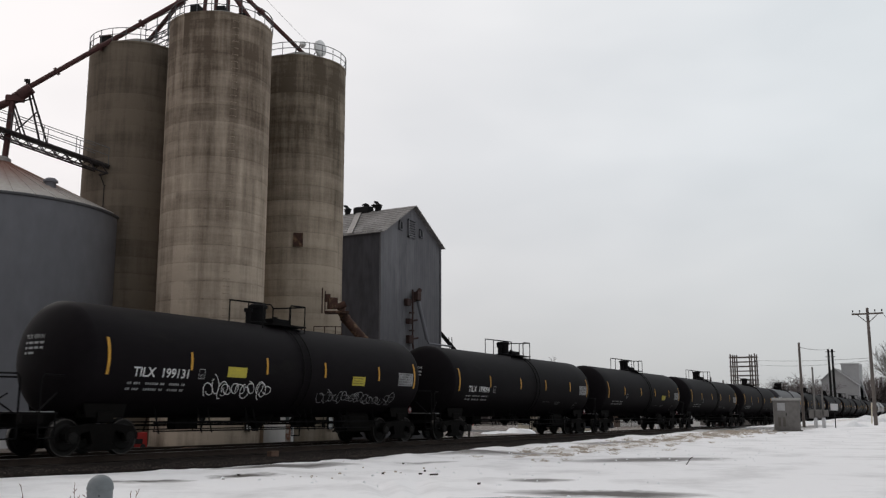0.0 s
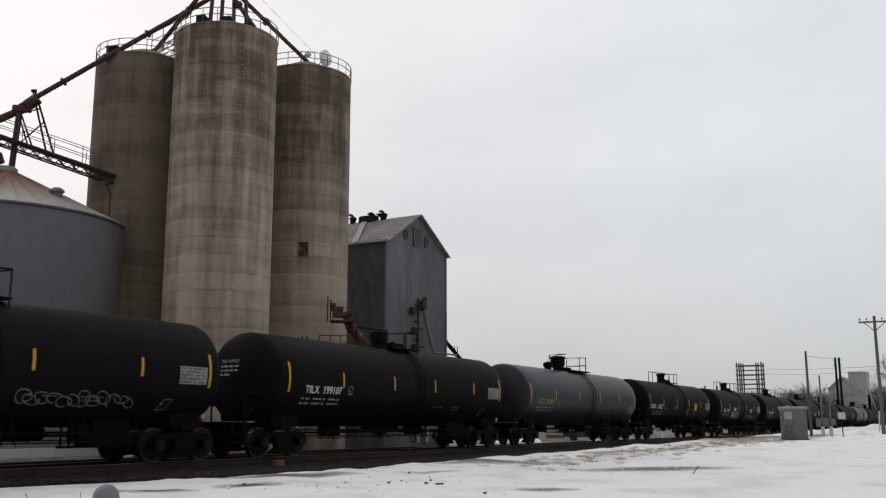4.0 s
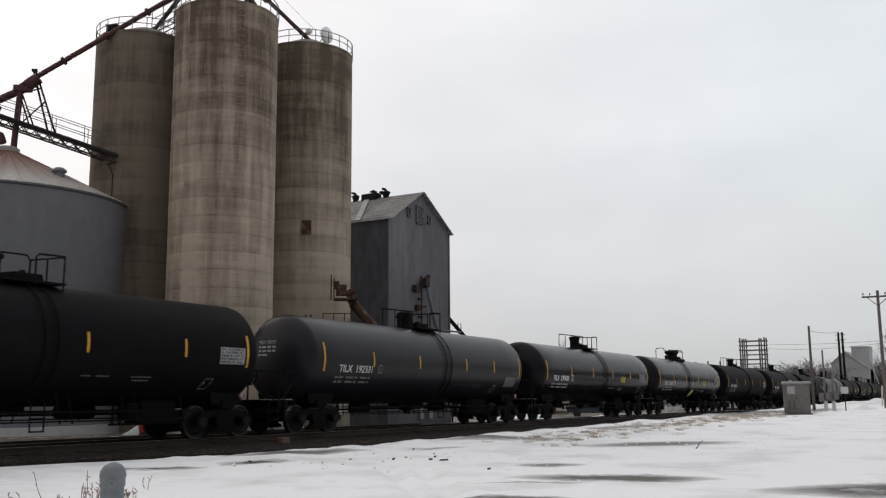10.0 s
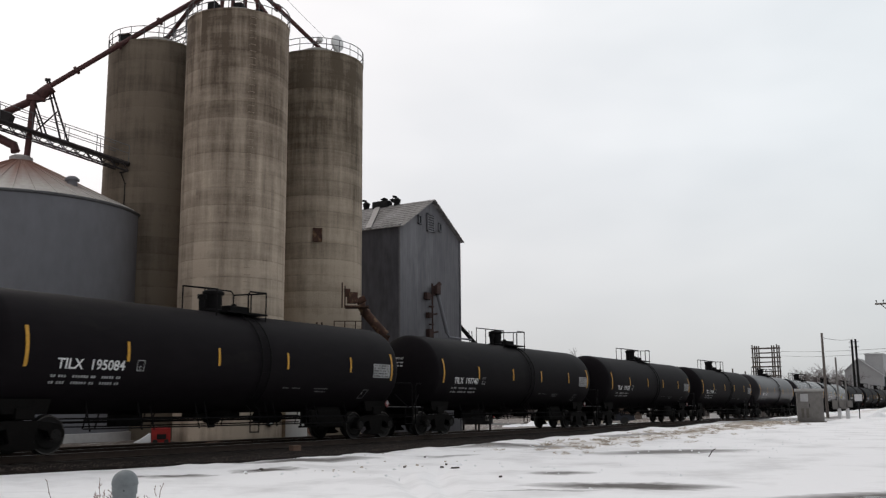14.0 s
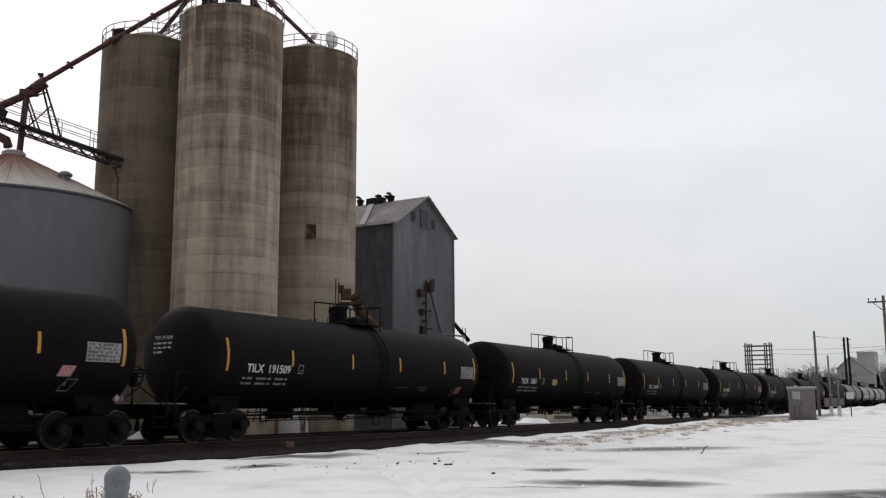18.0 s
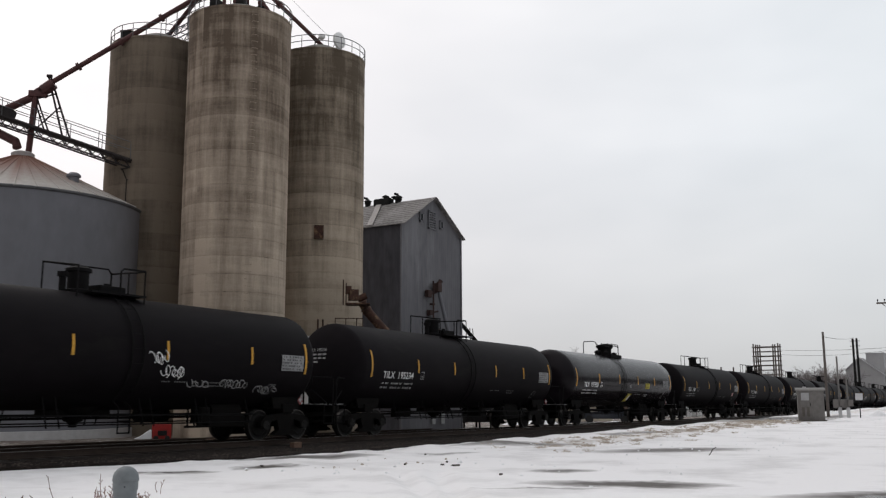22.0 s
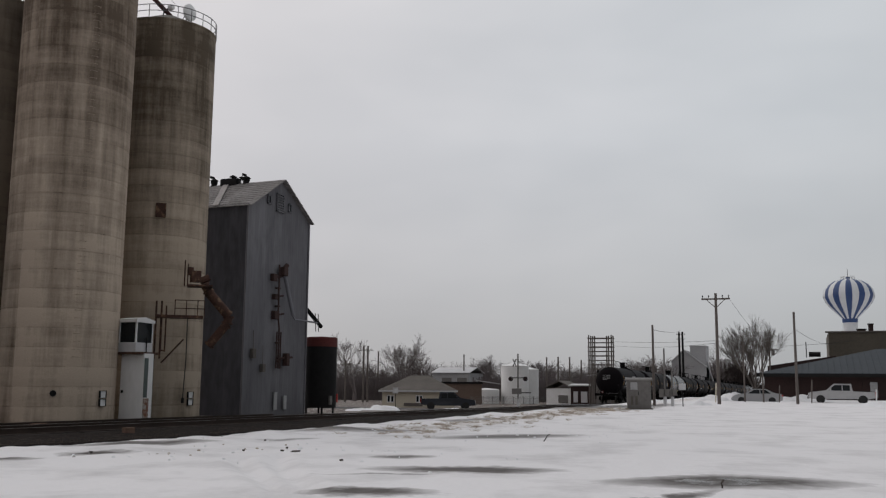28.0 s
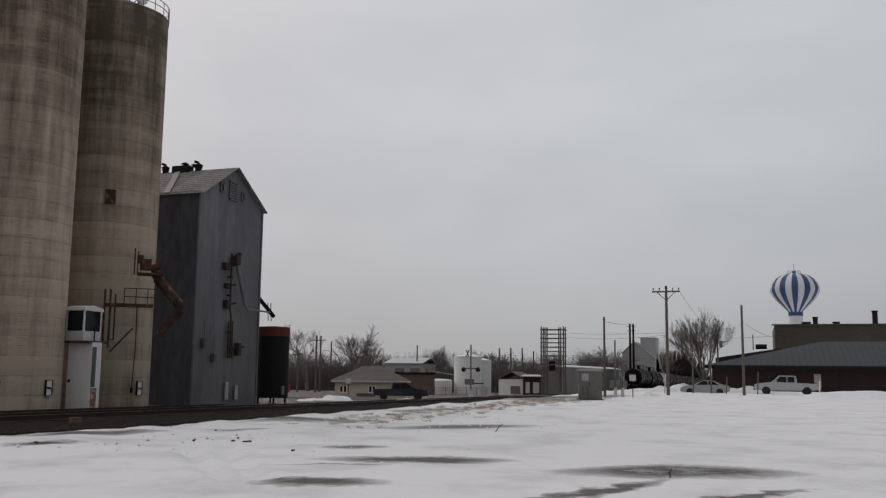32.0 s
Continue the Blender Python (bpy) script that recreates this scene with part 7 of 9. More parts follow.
def build_bollard():
    x, y = at_bearing(8.8, 49.95)
    z = land_z(x, y)
    p = thing("bollard", "grey painted steel bollard with a domed plastic cap", "bollard", pose(x, y, z))
    bm = B()
    rod(bm, (0, 0, -0.3), (0, 0, 0.845), 0.100, 24)
    part("post", bm, M_GREYPOST, p, "", True)
    bm = B()
    prof = [(0.100, 0.745), (0.108, 0.745), (0.108, 0.82), (0.114, 0.825), (0.114, 0.845)]
    for i in range(7):
        a = math.pi / 2 * i / 6
        prof.append((max(0.0001, 0.112 * math.cos(a)), 0.845 + 0.107 * math.sin(a)))
    lathe(bm, prof, 24)
    part("cap", bm, M_GREYPOST, p, "", True)
    bm = B()
    rod(bm, (-0.072, -0.076, 0.78), (-0.079, -0.084, 0.78), 0.006, 8)
    part("bolt", bm, M_DARKSTEEL, p)


build_bollard()


def build_weeds():
    rnd = random.Random(9)
    segs = []
    # x, y, stalks, height, spread
    for x, y, n, h, wide in ((9.03, 12.26, 1, 0.42, 0.02), (9.90, 12.31, 1, 0.38, 0.02), (9.32, 11.55, 13, 0.24, 0.14), (9.75, 11.30, 16, 0.13, 0.16),
                             (10.73, 11.93, 1, 0.25, 0.02), (10.82, 12.10, 1, 0.19, 0.02), (9.2, 11.9, 5, 0.08, 0.2), (8.7, 12.9, 5, 0.10, 0.3)):
        z = land_z(x, y)
        for i in range(n):
            a = Vector((x + rnd.uniform(-wide, wide), y + rnd.uniform(-wide, wide), z - 0.02))
            b = a + Vector((rnd.uniform(-0.3, 0.3) * h, rnd.uniform(-0.3, 0.3) * h, h * (rnd.uniform(0.5, 1.2) if n > 1 else 1.0)))
            m = a.lerp(b, 0.5) + Vector((rnd.uniform(-0.02, 0.02), rnd.uniform(-0.02, 0.02), 0))
            segs += [(a, m, 0.007, 0.005), (m, b, 0.005, 0.004)]
            for k in range(3):
                c = m.lerp(b, rnd.uniform(0.0, 1.0))
                segs.append((c, c + Vector((rnd.uniform(-0.04, 0.04), rnd.uniform(-0.04, 0.04), rnd.uniform(0.01, 0.05))), 0.004, 0.006))
    ob = new("dry_weeds", sticks_mesh("dry_weeds", segs, mat("red_brown_stalks", (0.24, 0.14, 0.11), 0.9), 3))
    tagged(ob, "dry reddish weed stalks poking through the snow", "weeds", kind="stuff")
    segs = []
    for i in range(1900):
        x = 23.4 + 36 * rnd.random() ** 1.5
        y = 11.9 + rnd.gauss(0, 0.95) + 0.012 * (x - 20)
        if noise.noise(Vector((x * 1.5, y * 2.2, 5))) < 0.34 - 0.012 * max(0, x - 30):
            continue
        z = land_z(x, y) + 0.02
        for k in range(12):
            a = Vector((x + rnd.uniform(-0.2, 0.2), y + rnd.uniform(-0.15, 0.15), z))
            b = a + Vector((rnd.uniform(-0.14, 0.14), rnd.uniform(-0.14, 0.14), rnd.uniform(0.02, 0.085)))
            segs.append((a, b, 0.008, 0.004))
    ob = new("grass_tufts", sticks_mesh("grass_tufts", segs, M_WEED, 3))
    tagged(ob, "tufts of dry tan grass along the railway verge", "grass", kind="stuff")
    # low crusts of turf and broken snow turned up by the plough
    for nm, m_, n, lab in (("turf_clods", M_TURF, 300, "flat brown scraps of turf lying on the snow"), ("snow_lumps", M_SNOW, 900, "small lumps of broken crusted snow")):
        verts, faces = [], []
        for i in range(n):
            x = rnd.uniform(15, 34) if rnd.random() < 0.35 else rnd.uniform(26, 66)
            y = rnd.uniform(10.8, 15.6) - 0.05 * max(0, x - 40)
            if noise.noise(Vector((x * 0.25, y * 0.6, 9))) < 0.05:
                continue
            if m_ is M_SNOW:
                y -= rnd.random() ** 2 * 8
            s = rnd.uniform(0.012, 0.05) if m_ is M_TURF else rnd.uniform(0.012, 0.045)
            z = land_z(x, y) + 0.035 * (noise.noise(Vector((x, y, 0)) * 0.35) + 0.6 * noise.noise(Vector((x, y, 0)) * 0.9))
            k = len(verts)
            for j in range(6):
                a = j * math.pi / 3
                verts.append((x + s * rnd.uniform(0.8, 2.4) * math.cos(a), y + s * rnd.uniform(0.8, 1.6) * math.sin(a), z - 0.03))
            for j in range(6):
                a = j * math.pi / 3
                verts.append((x + s * rnd.uniform(0.3, 0.9) * math.cos(a), y + s * rnd.uniform(0.3, 0.9) * math.sin(a), z + 0.015 + s * rnd.uniform(0.1, 0.5)))
            faces.append([k + 6 + j for j in range(6)])
            for j in range(6):
                faces.append((k + j, k + (j + 1) % 6, k + 6 + (j + 1) % 6, k + 6 + j))
        me = bpy.data.meshes.new(nm)
        me.from_pydata(verts, [], faces)
        me.shade_smooth()
        me.materials.append(m_)
        tagged(new(nm, me), lab, "clods", kind="stuff")
    for x, y, w, d, rz in ((18.89, 11.4, 0.14, 0.05, 20), (18.08, 11.03, 0.10, 0.07, 60), (18.03, 10.65, 0.20, 0.05, -35), (17.75, 11.82, 0.07, 0.05, 0),
                           (21.85, 15.28, 0.08, 0.06, 40), (21.02, 13.35, 0.08, 0.05, 10), (16.4, 8.66, 0.09, 0.04, -10), (15.8, 14.35, 0.10, 0.08, 30)):
        st = thing("bark_scrap", "dark scrap of bark lying on the snow", "scrap", pose(x, y, land_z(x, y) + 0.02, 0, 0, rz), "bark scraps")
        bm = B()
        prism(bm, [(-w / 2, -d / 3), (-w / 5, -d / 2), (w / 2, -d / 4), (w / 2.3, d / 2.5), (0, d / 2), (-w / 2.2, d / 3)], 0.0, 0.035, "XY")
        part("flake", bm, M_BARK, st)
    for x, y, h, lean in ((14.85, 1.33, 0.16, 2), (24.8, 6.9, 0.30, 38), (18.3, 11.0, 0.22, 78)):
        st = thing("stake", "short dark stick standing in the slush", "stick", pose(x, y, land_z(x, y) - 0.03, lean, 0, 0))
        bm = B()
        pipe(bm, [(0, 0, -0.05), (0.01, 0.01, h * 0.45), (-0.015, 0.02, h * 0.7), (0.02, -0.01, h)], 0.013, 6)
        part("stick", bm, M_BARK, st)


build_weeds()


def build_road():
    bm = B()
    rows = []
    for y in span(17.5, 70, 2.5) + [70]:
        c = 85.5 + 0.12 * (y - 20)
        rows.append([bm.verts.new((c + s, y, land_z(c + s, y) + 0.03 if y > 24 else max(land_z(c + s, y), rail_z(c + s) - 0.02) + 0.012)) for s in (-3.6, 3.6)])
    for a, b in zip(rows, rows[1:]):
        bm.faces.new((a[0], a[1], b[1], b[0]))
    tagged(part("road", bm, M_ASPHALT), "wet asphalt road over the level crossing", "road", kind="structure")


build_road()


def build_belt():
    """Unseen dark belt, added behind the viewer to darken reflections and fill light."""
    verts, faces = [], []
    way = [(-170 + 3 * i, -75 + 6 * math.sin(i * 0.11)) for i in range(150)]
    way = [(-130 + 4 * math.sin(i * 0.2), 140 - 3 * i) for i in range(72)] + way
    for i, (x, y) in enumerate(way):
        h = 10.5 + 3.5 * noise.noise(Vector((i * 0.17, 0, 0))) + 2.0 * noise.noise(Vector((i * 0.9, 3, 0)))
        z = land_z(x, y) - 0.5
        for dy, hh in ((0, 0.0), (-1.5, h * 0.7), (-4.0, h), (-9, h * 0.9), (-11, 0.0)):
            nx, ny = (0, 1) if i >= 72 else (1, 0)
            verts.append((x + nx * dy + noise.noise(Vector((i, dy, 1))), y + ny * dy + noise.noise(Vector((i, dy, 7))), z + hh))
    for i in range(len(way) - 1):
        if i == 71:
            continue
        for k in range(4):
            a = i * 5 + k
            faces.append((a, a + 5, a + 6, a + 1))
    me = bpy.data.meshes.new("backdrop_woods")
    me.from_pydata(verts, [], faces)
    me.materials.append(mat("dark_backdrop", (0.075, 0.063, 0.058), 0.95, 0, (0.035, 0.03, 0.028), 0.6, 6, 0.8))
    tagged(new("backdrop_woods", me), "unseen dark backdrop belt added round the lot", "woods", kind="structure")


build_belt()


# ---- tank cars ----
CAR_L, SPEED = 18.24, 15.41
TANK_R, TANK_Z, TANK_HALF = 1.50, 2.43, 7.95


def tank_mesh(material, c, half):
    bm = B()
    prof = []
    for i in range(11):
        a = math.pi / 2 * i / 10
        prof.append((max(0.0001, TANK_R * math.sin(a)), c - half - 0.62 * math.cos(a)))
    prof += [(TANK_R, c - half + half * i / 6) for i in range(1, 12)]
    prof += [(r, 2 * c - h) for r, h in reversed(prof[:11])]
    lathe(bm, prof, 64, "X", (0, 0, TANK_Z))
    return mesh_of("tank", bm, material, True, 25)


def side_y(z, out=0.008):
    return -math.sqrt(max(0.01, (TANK_R + out) ** 2 - (z - TANK_Z) ** 2))


def patch_mesh(name, x0, x1, z0, z1, material, slant=0.0, n=4, out=0.010):
    """A plate painted on the curved side of the tank."""
    bm = B()
    rows = []
    for i in range(n + 1):
        z = z0 + (z1 - z0) * i / n
        s = slant * (z - z0)
        rows.append([bm.verts.new((x + s, side_y(z, o), z)) for x, o in ((x0, out), (x1, out), (x1, -0.02), (x0, -0.02))])
    for a, b in zip(rows, rows[1:]):
        for i in range(4):
            j = (i + 1) % 4
            bm.faces.new((a[i], a[j], b[j], b[i]))
    bm.faces.new(rows[0]), bm.faces.new(rows[-1])
    return mesh_of(name, bm, material)


def text_mesh(name, words, size, material, long=0.0):
    cu = bpy.data.curves.new(name, "FONT")
    cu.body, cu.size, cu.offset = words, size, size * 0.016
    cu.resolution_u = 5
    ob = bpy.data.objects.new(name, cu)
    me = bpy.data.meshes.new_from_object(ob)
    bpy.data.objects.remove(ob)
    me.materials.clear()
    me.materials.append(material)
    if long and len(words) == 12:
        # stencil letters are set so that a full number is two metres long
        k = long / max(v.co.x for v in me.vertices)
        for v in me.vertices:
            v.co.x *= k
    return me


def stencil(words, x, z, size, material, name="number", long=0.0):
    """Letters laid on the curved side of the tank."""
    me = text_mesh(name, words, size, material, long)
    bm = bmesh.new()
    bm.from_mesh(me)
    x0 = min(v.co.x for v in bm.verts)
    for v in bm.verts:
        px, pz = v.co.x - x0 + x, v.co.y + z
        v.co = (px, side_y(pz, 0.013), pz)
    bm.to_mesh(me)
    bm.free()
    return me


def bar_rows(name, x, z, rows, material, tall=0.085, step=0.17):
    """Unreadable small lettering: rows of short bars, a word of given length each, on the tank's side."""
    bm = B()
    for k, lengths in enumerate(rows):
        px, zz = x, z - step * k
        for w in lengths:
            n = max(1, int(abs(w) / 0.075))
            for i in range(n if w > 0 else 0):
                q = px + i * abs(w) / n
                c = [(q, zz), (q + 0.052, zz), (q + 0.052, zz + tall), (q, zz + tall)]
                sheet(bm, [(u, side_y(v, 0.011), v) for u, v in c])
            px += abs(w) + 0.06
    return mesh_of(name, bm, material)


def wheelset_meshes():
    bm = B()
    lathe(bm, [(0.0001, -0.075), (0.30, -0.075), (0.34, -0.05), (0.42, -0.05), (0.457, -0.065), (0.457, 0.05), (0.485, 0.055),
               (0.485, 0.085), (0.40, 0.085), (0.33, 0.03), (0.13, 0.03), (0.11, 0.11), (0.0001, 0.11)], 28, "Y")
    wheel = mesh_of("wheel", bm, M_WHEEL, True, 30)
    bm = B()
    rod(bm, (0, -1.0, 0), (0, 1.0, 0), 0.085, 12)
    axle = mesh_of("axle", bm, M_UNDER, True)
    bm = B()
    # cast side frame: top chord, dipping bottom chord, pedestals, spring nest
    top = [(-1.12, 0.55), (-0.95, 0.72), (-0.35, 0.80), (0.35, 0.80), (0.95, 0.72), (1.12, 0.55), (1.12, 0.40), (0.72, 0.42),
           (0.66, 0.56), (0.40, 0.62), (0.30, 0.30), (0.42, 0.24), (0.55, 0.17), (0.28, 0.14), (-0.28, 0.14), (-0.55, 0.17), (-0.42, 0.24), (-0.30, 0.30),
           (-0.40, 0.62), (-0.66, 0.56), (-0.72, 0.42), (-1.12, 0.40)]
    prism(bm, top, -0.10, 0.10)
    frame_me = mesh_of("side_frame", bm, M_UNDER)
    bm = B()
    for x in (-0.17, 0.0, 0.17):
        for k in range(5):
            rod(bm, (x, 0, 0.22 + k * 0.06), (x, 0, 0.255 + k * 0.06), 0.07, 10)
        rod(bm, (x, 0, 0.2), (x, 0, 0.54), 0.045, 8)
    spring = mesh_of("spring_nest", bm, M_UNDER)
    bm = B()
    rod(bm, (0, -0.06, 0), (0, 0.10, 0), 0.14, 16)
    box(bm, (0, 0.02, 0.0), (0.30, 0.12, 0.26), 0, 0.03)
    for a in range(3):
        rod(bm, (0.075 * math.cos(a * 2.1), -0.085, 0.075 * math.sin(a * 2.1)), (0.075 * math.cos(a * 2.1), -0.05, 0.075 * math.sin(a * 2.1)), 0.02, 6)
    cap = mesh_of("bearing_cap", bm, M_WHEEL, True)
    bm = B()
    box(bm, (0, 0, 0.58), (0.36, 2.2, 0.26), 0, 0.03)
    bolster = mesh_of("bolster", bm, M_UNDER)
    return wheel, axle, frame_me, spring, cap, bolster


# body centre, half tank length, truck places, reflector places, top gear by paint
BODY = {
    "b": (-0.43, 7.58, (-7.42, 6.45), (-7.70, -4.85, -1.68, 1.25, 4.45, 6.90), "wide"),
    "s": (0.0, 7.85, (-7.05, 7.05), (-7.72, -4.64, -1.57, 1.48, 4.50, 7.66), "narrow"),
}
BODY["g"] = (-0.17, 7.68, (-7.25, 6.75), (-7.72, -4.76, -1.60, 1.48, 4.56, 7.38), "grey_top")
BODY["t"] = BODY["s"][:4] + ("wide_ladder",)
BODY["v"] = BODY["b"][:3] + ((-7.70, -4.71, -2.03, 1.47, 4.15, 6.95), "wide")
GEAR = {"v": -0.82}
BODY["u"] = BODY["b"][:3] + ((-7.70, -4.85, -1.75, 1.92, 4.42, 6.95), "wide_ladder")


def build_car(paint):
    c, _, trucks, stripes, top = BODY[paint]
    gear = GEAR.get(paint, 0.0)
    car = thing("tank_car", "black railway tank car rolling on the track", "tank car")
    shared("tank", TANKS[paint], car)
    wheel, axle, side_frame, spring, cap, bolster = CARMESH["wheels"]
    for tx in trucks:
        truck = shared("truck_bolster", bolster, car, pose(tx, 0, 0))
        for y in (-1.02, 1.02):
            shared("side_frame", side_frame, truck, pose(0, y, 0))
            shared("spring_nest", spring, truck, pose(0, y * 1.02, 0))
        for wx in (-0.89, 0.89):
            shared("axle", axle, truck, pose(wx, 0, 0.457))
            for y in (-0.757, 0.757):
                shared("wheel", wheel, truck, pose(wx, y, 0.457, 0, 0, 0 if y < 0 else 180))
                shared("wheel_tread", CARMESH["tread"], truck, pose(wx, y, 0.457, 0, 0, 0 if y < 0 else 180), "worn bright wheel tread")
                shared("bearing_cap", cap, truck, pose(wx, y * 1.42, 0.457, 0, 0, 0 if y < 0 else 180))
    for name, me in CARMESH[top] + CARMESH["under"]:
        shared(name, me, car, pose((c if name in UNDER else 0.0) + (gear if name in AMIDSHIPS else 0.0), 0, 0))
    for sgn in (0, 180):
        for name, me in CARMESH["end"]:
            shared(name, me, car, pose(c, 0, 0, 0, 0, sgn))
    bw = shared("brake_wheel", CARMESH["brake"][0], car, pose(c + 8.72, -0.35, 1.82))
    shared("brake_post", CARMESH["brake"][1], bw)
    for i, x in enumerate(stripes):
        shared("reflector_stripe", CARMESH["stripes"][0 if i in (0, 5) else 1], car, pose(x, 0, 0), "yellow reflective stripe")
    return car


def ladder_parts(x0, x1):
    """Two straps hugging the shell with rungs between, ending in a stirrup."""
    out = []
    for x in (x0, x1):
        bm = B()
        pts = []
        for k in range(16):
            a = radians(74 - k * 8.6)
            pts.append((x, -(TANK_R + 0.05) * math.cos(a), TANK_Z + (TANK_R + 0.05) * math.sin(a)))
        pts += [(x, -1.12, 1.0), (x, -1.12, 0.34)]
        pipe(bm, pts, 0.020, 6)
        out.append(("ladder_stile", mesh_of("ladder_stile", bm, M_CARSTEEL)))
    for k in range(8):
        bm = B()
        a = radians(58 - k * 14)
        p = (-(TANK_R + 0.06) * math.cos(a), TANK_Z + (TANK_R + 0.06) * math.sin(a))
        rod(bm, (x0, *p), (x1, *p), 0.008, 5)
        out.append(("ladder_rung", mesh_of("ladder_rung", bm, M_CARSTEEL)))
    for z in (0.36, 0.66):
        bm = B()
        rod(bm, (x0, -1.12, z), (x1, -1.12, z), 0.018, 6)
        out.append(("stirrup_step", mesh_of("stirrup_step", bm, M_CARSTEEL)))
    return out


def rail(pts):
    bm = B()
    pipe(bm, pts, 0.026, 6)
    return ("guard_rail", mesh_of("guard_rail", bm, M_CARSTEEL, True))


def post(x, y, z):
    bm = B()
    rod(bm, (x, y, 3.70), (x, y, z), 0.022, 6)
    return ("rail_post", mesh_of("rail_post", bm, M_CARSTEEL))


def narrow_top():
    """A tall manway with valves round it and two short bent rails."""
    out = ladder_parts(-0.98, -0.55)
    bm = B()
    lathe(bm, [(0.46, 3.80), (0.46, 4.02), (0.40, 4.06), (0.40, 4.42), (0.52, 4.44), (0.52, 4.54), (0.36, 4.60), (0.0001, 4.61)], 24)
    out.append(("manway", mesh_of("manway", bm, M_CARSTEEL, True)))
    for k in range(8):
        a = k * math.pi / 4
        bm = B()
        rod(bm, (0.47 * math.cos(a), 0.47 * math.sin(a), 4.36), (0.47 * math.cos(a), 0.47 * math.sin(a), 4.66), 0.028, 6)
        out.append(("lid_bolt", mesh_of("lid_bolt", bm, M_CARSTEEL)))
    bm = B()
    box(bm, (0.12, -0.15, 3.88), (1.75, 1.1, 0.22), 0, 0.06)
    out.append(("valve_housing", mesh_of("valve_housing", bm, M_CARSTEEL)))
    for x, y, r, h in ((-0.85, 0.1, 0.16, 0.25), (-0.62, -0.35, 0.13, 0.2), (0.75, -0.3, 0.14, 0.18), (0.72, 0.3, 0.15, 0.3)):
        bm = B()
        lathe(bm, [(r, 3.8), (r, 3.92 + h * 0.6), (r * 1.25, 3.94 + h * 0.6), (r * 1.25, 3.98 + h * 0.7), (r * 0.6, 3.98 + h), (0.0001, 4.0 + h)], 12, at=(x, y, 0))
        out.append(("valve", mesh_of("valve", bm, M_CARSTEEL, True)))
    bm = B()
    rod(bm, (-1.15, 0.0, 4.06), (-0.6, 0.0, 4.08), 0.055, 8)
    rod(bm, (-1.2, 0.0, 4.06), (-1.08, 0.0, 4.06), 0.10, 10)
    out.append(("vent_pipe", mesh_of("vent_pipe", bm, M_CARSTEEL)))
    out.append(rail([(-1.55, 0.7, 3.72), (-1.55, 0.7, 4.60), (-1.42, 0.7, 4.72), (-0.2, 0.7, 4.82), (0.35, 0.7, 4.80), (0.46, 0.7, 4.66)]))
    out.append(rail([(-1.42, -0.62, 3.80), (-1.42, -0.62, 4.36), (-1.34, -0.62, 4.42), (-0.72, -0.62, 4.40), (-0.60, -0.5, 4.38)]))
    out.append(rail([(0.50, -0.66, 3.72), (0.50, -0.66, 4.50), (0.58, -0.58, 4.60), (1.35, 0.62, 4.74), (1.40, 0.70, 4.60), (1.40, 0.70, 3.75)]))
    out.append(rail([(0.50, -0.66, 4.44), (0.0, -0.66, 4.50), (-0.05, -0.5, 4.5)]))
    return out


def wide_top():
    """Manway, lidded valve box and a railed platform."""
    out = []
    bm = B()
    box(bm, (0.2, 0, 3.93), (1.75, 1.5, 0.05))
    out.append(("platform", mesh_of("platform", bm, M_CARSTEEL)))
    bm = B()
    lathe(bm, [(0.42, 3.80), (0.42, 3.98), (0.27, 4.02), (0.27, 4.46), (0.33, 4.47), (0.33, 4.55), (0.22, 4.61), (0.0001, 4.62)], 24, at=(-0.55, 0, 0))
    out.append(("manway", mesh_of("manway", bm, M_CARSTEEL, True)))
    bm = B()
    box(bm, (0.32, 0, 4.05), (0.86, 0.6, 0.26), 0, 0.06)
    rod(bm, (0.35, 0, 4.1), (0.35, 0, 4.26), 0.08, 10)
    out.append(("valve_housing", mesh_of("valve_housing", bm, M_CARSTEEL)))
    bm = B()
    rod(bm, (-1.05, -0.05, 3.82), (-1.05, -0.05, 4.30), 0.09, 10)
    rod(bm, (-1.05, -0.05, 4.30), (-1.05, -0.05, 4.42), 0.14, 10)
    out.append(("relief_valve", mesh_of("relief_valve", bm, M_CARSTEEL)))
    out.append(rail([(-1.1, -0.72, 3.74), (-1.1, -0.72, 4.54), (-1.1, 0.72, 4.74), (0.95, 0.72, 4.78), (1.06, 0.72, 4.66), (1.06, 0.72, 3.80)]))
    out.append(rail([(0.20, -0.74, 3.86), (0.20, -0.74, 4.52), (0.28, -0.74, 4.60), (1.00, -0.74, 4.62), (1.06, -0.66, 4.62), (1.06, 0.72, 4.66)]))
    out.append(post(1.0, -0.74, 4.60))
    out.append(post(0.9, -0.2, 4.60))
    out.append(post(-0.2, 0.72, 4.74))
    out.append(post(-1.1, 0.72, 4.72))
    return out


def tread_mesh():
    """The bright worn rim of a wheel."""
    bm = B()
    lathe(bm, [(0.43, -0.068), (0.4575, -0.070), (0.4595, -0.06), (0.4595, 0.048), (0.445, 0.048), (0.43, -0.068)], 28, "Y")
    return mesh_of("wheel_tread", bm, mat("worn_tread_steel", (0.10, 0.095, 0.09), 0.42, 0.8, (0.04, 0.037, 0.035), 4, 5, 0.05), True, 30)


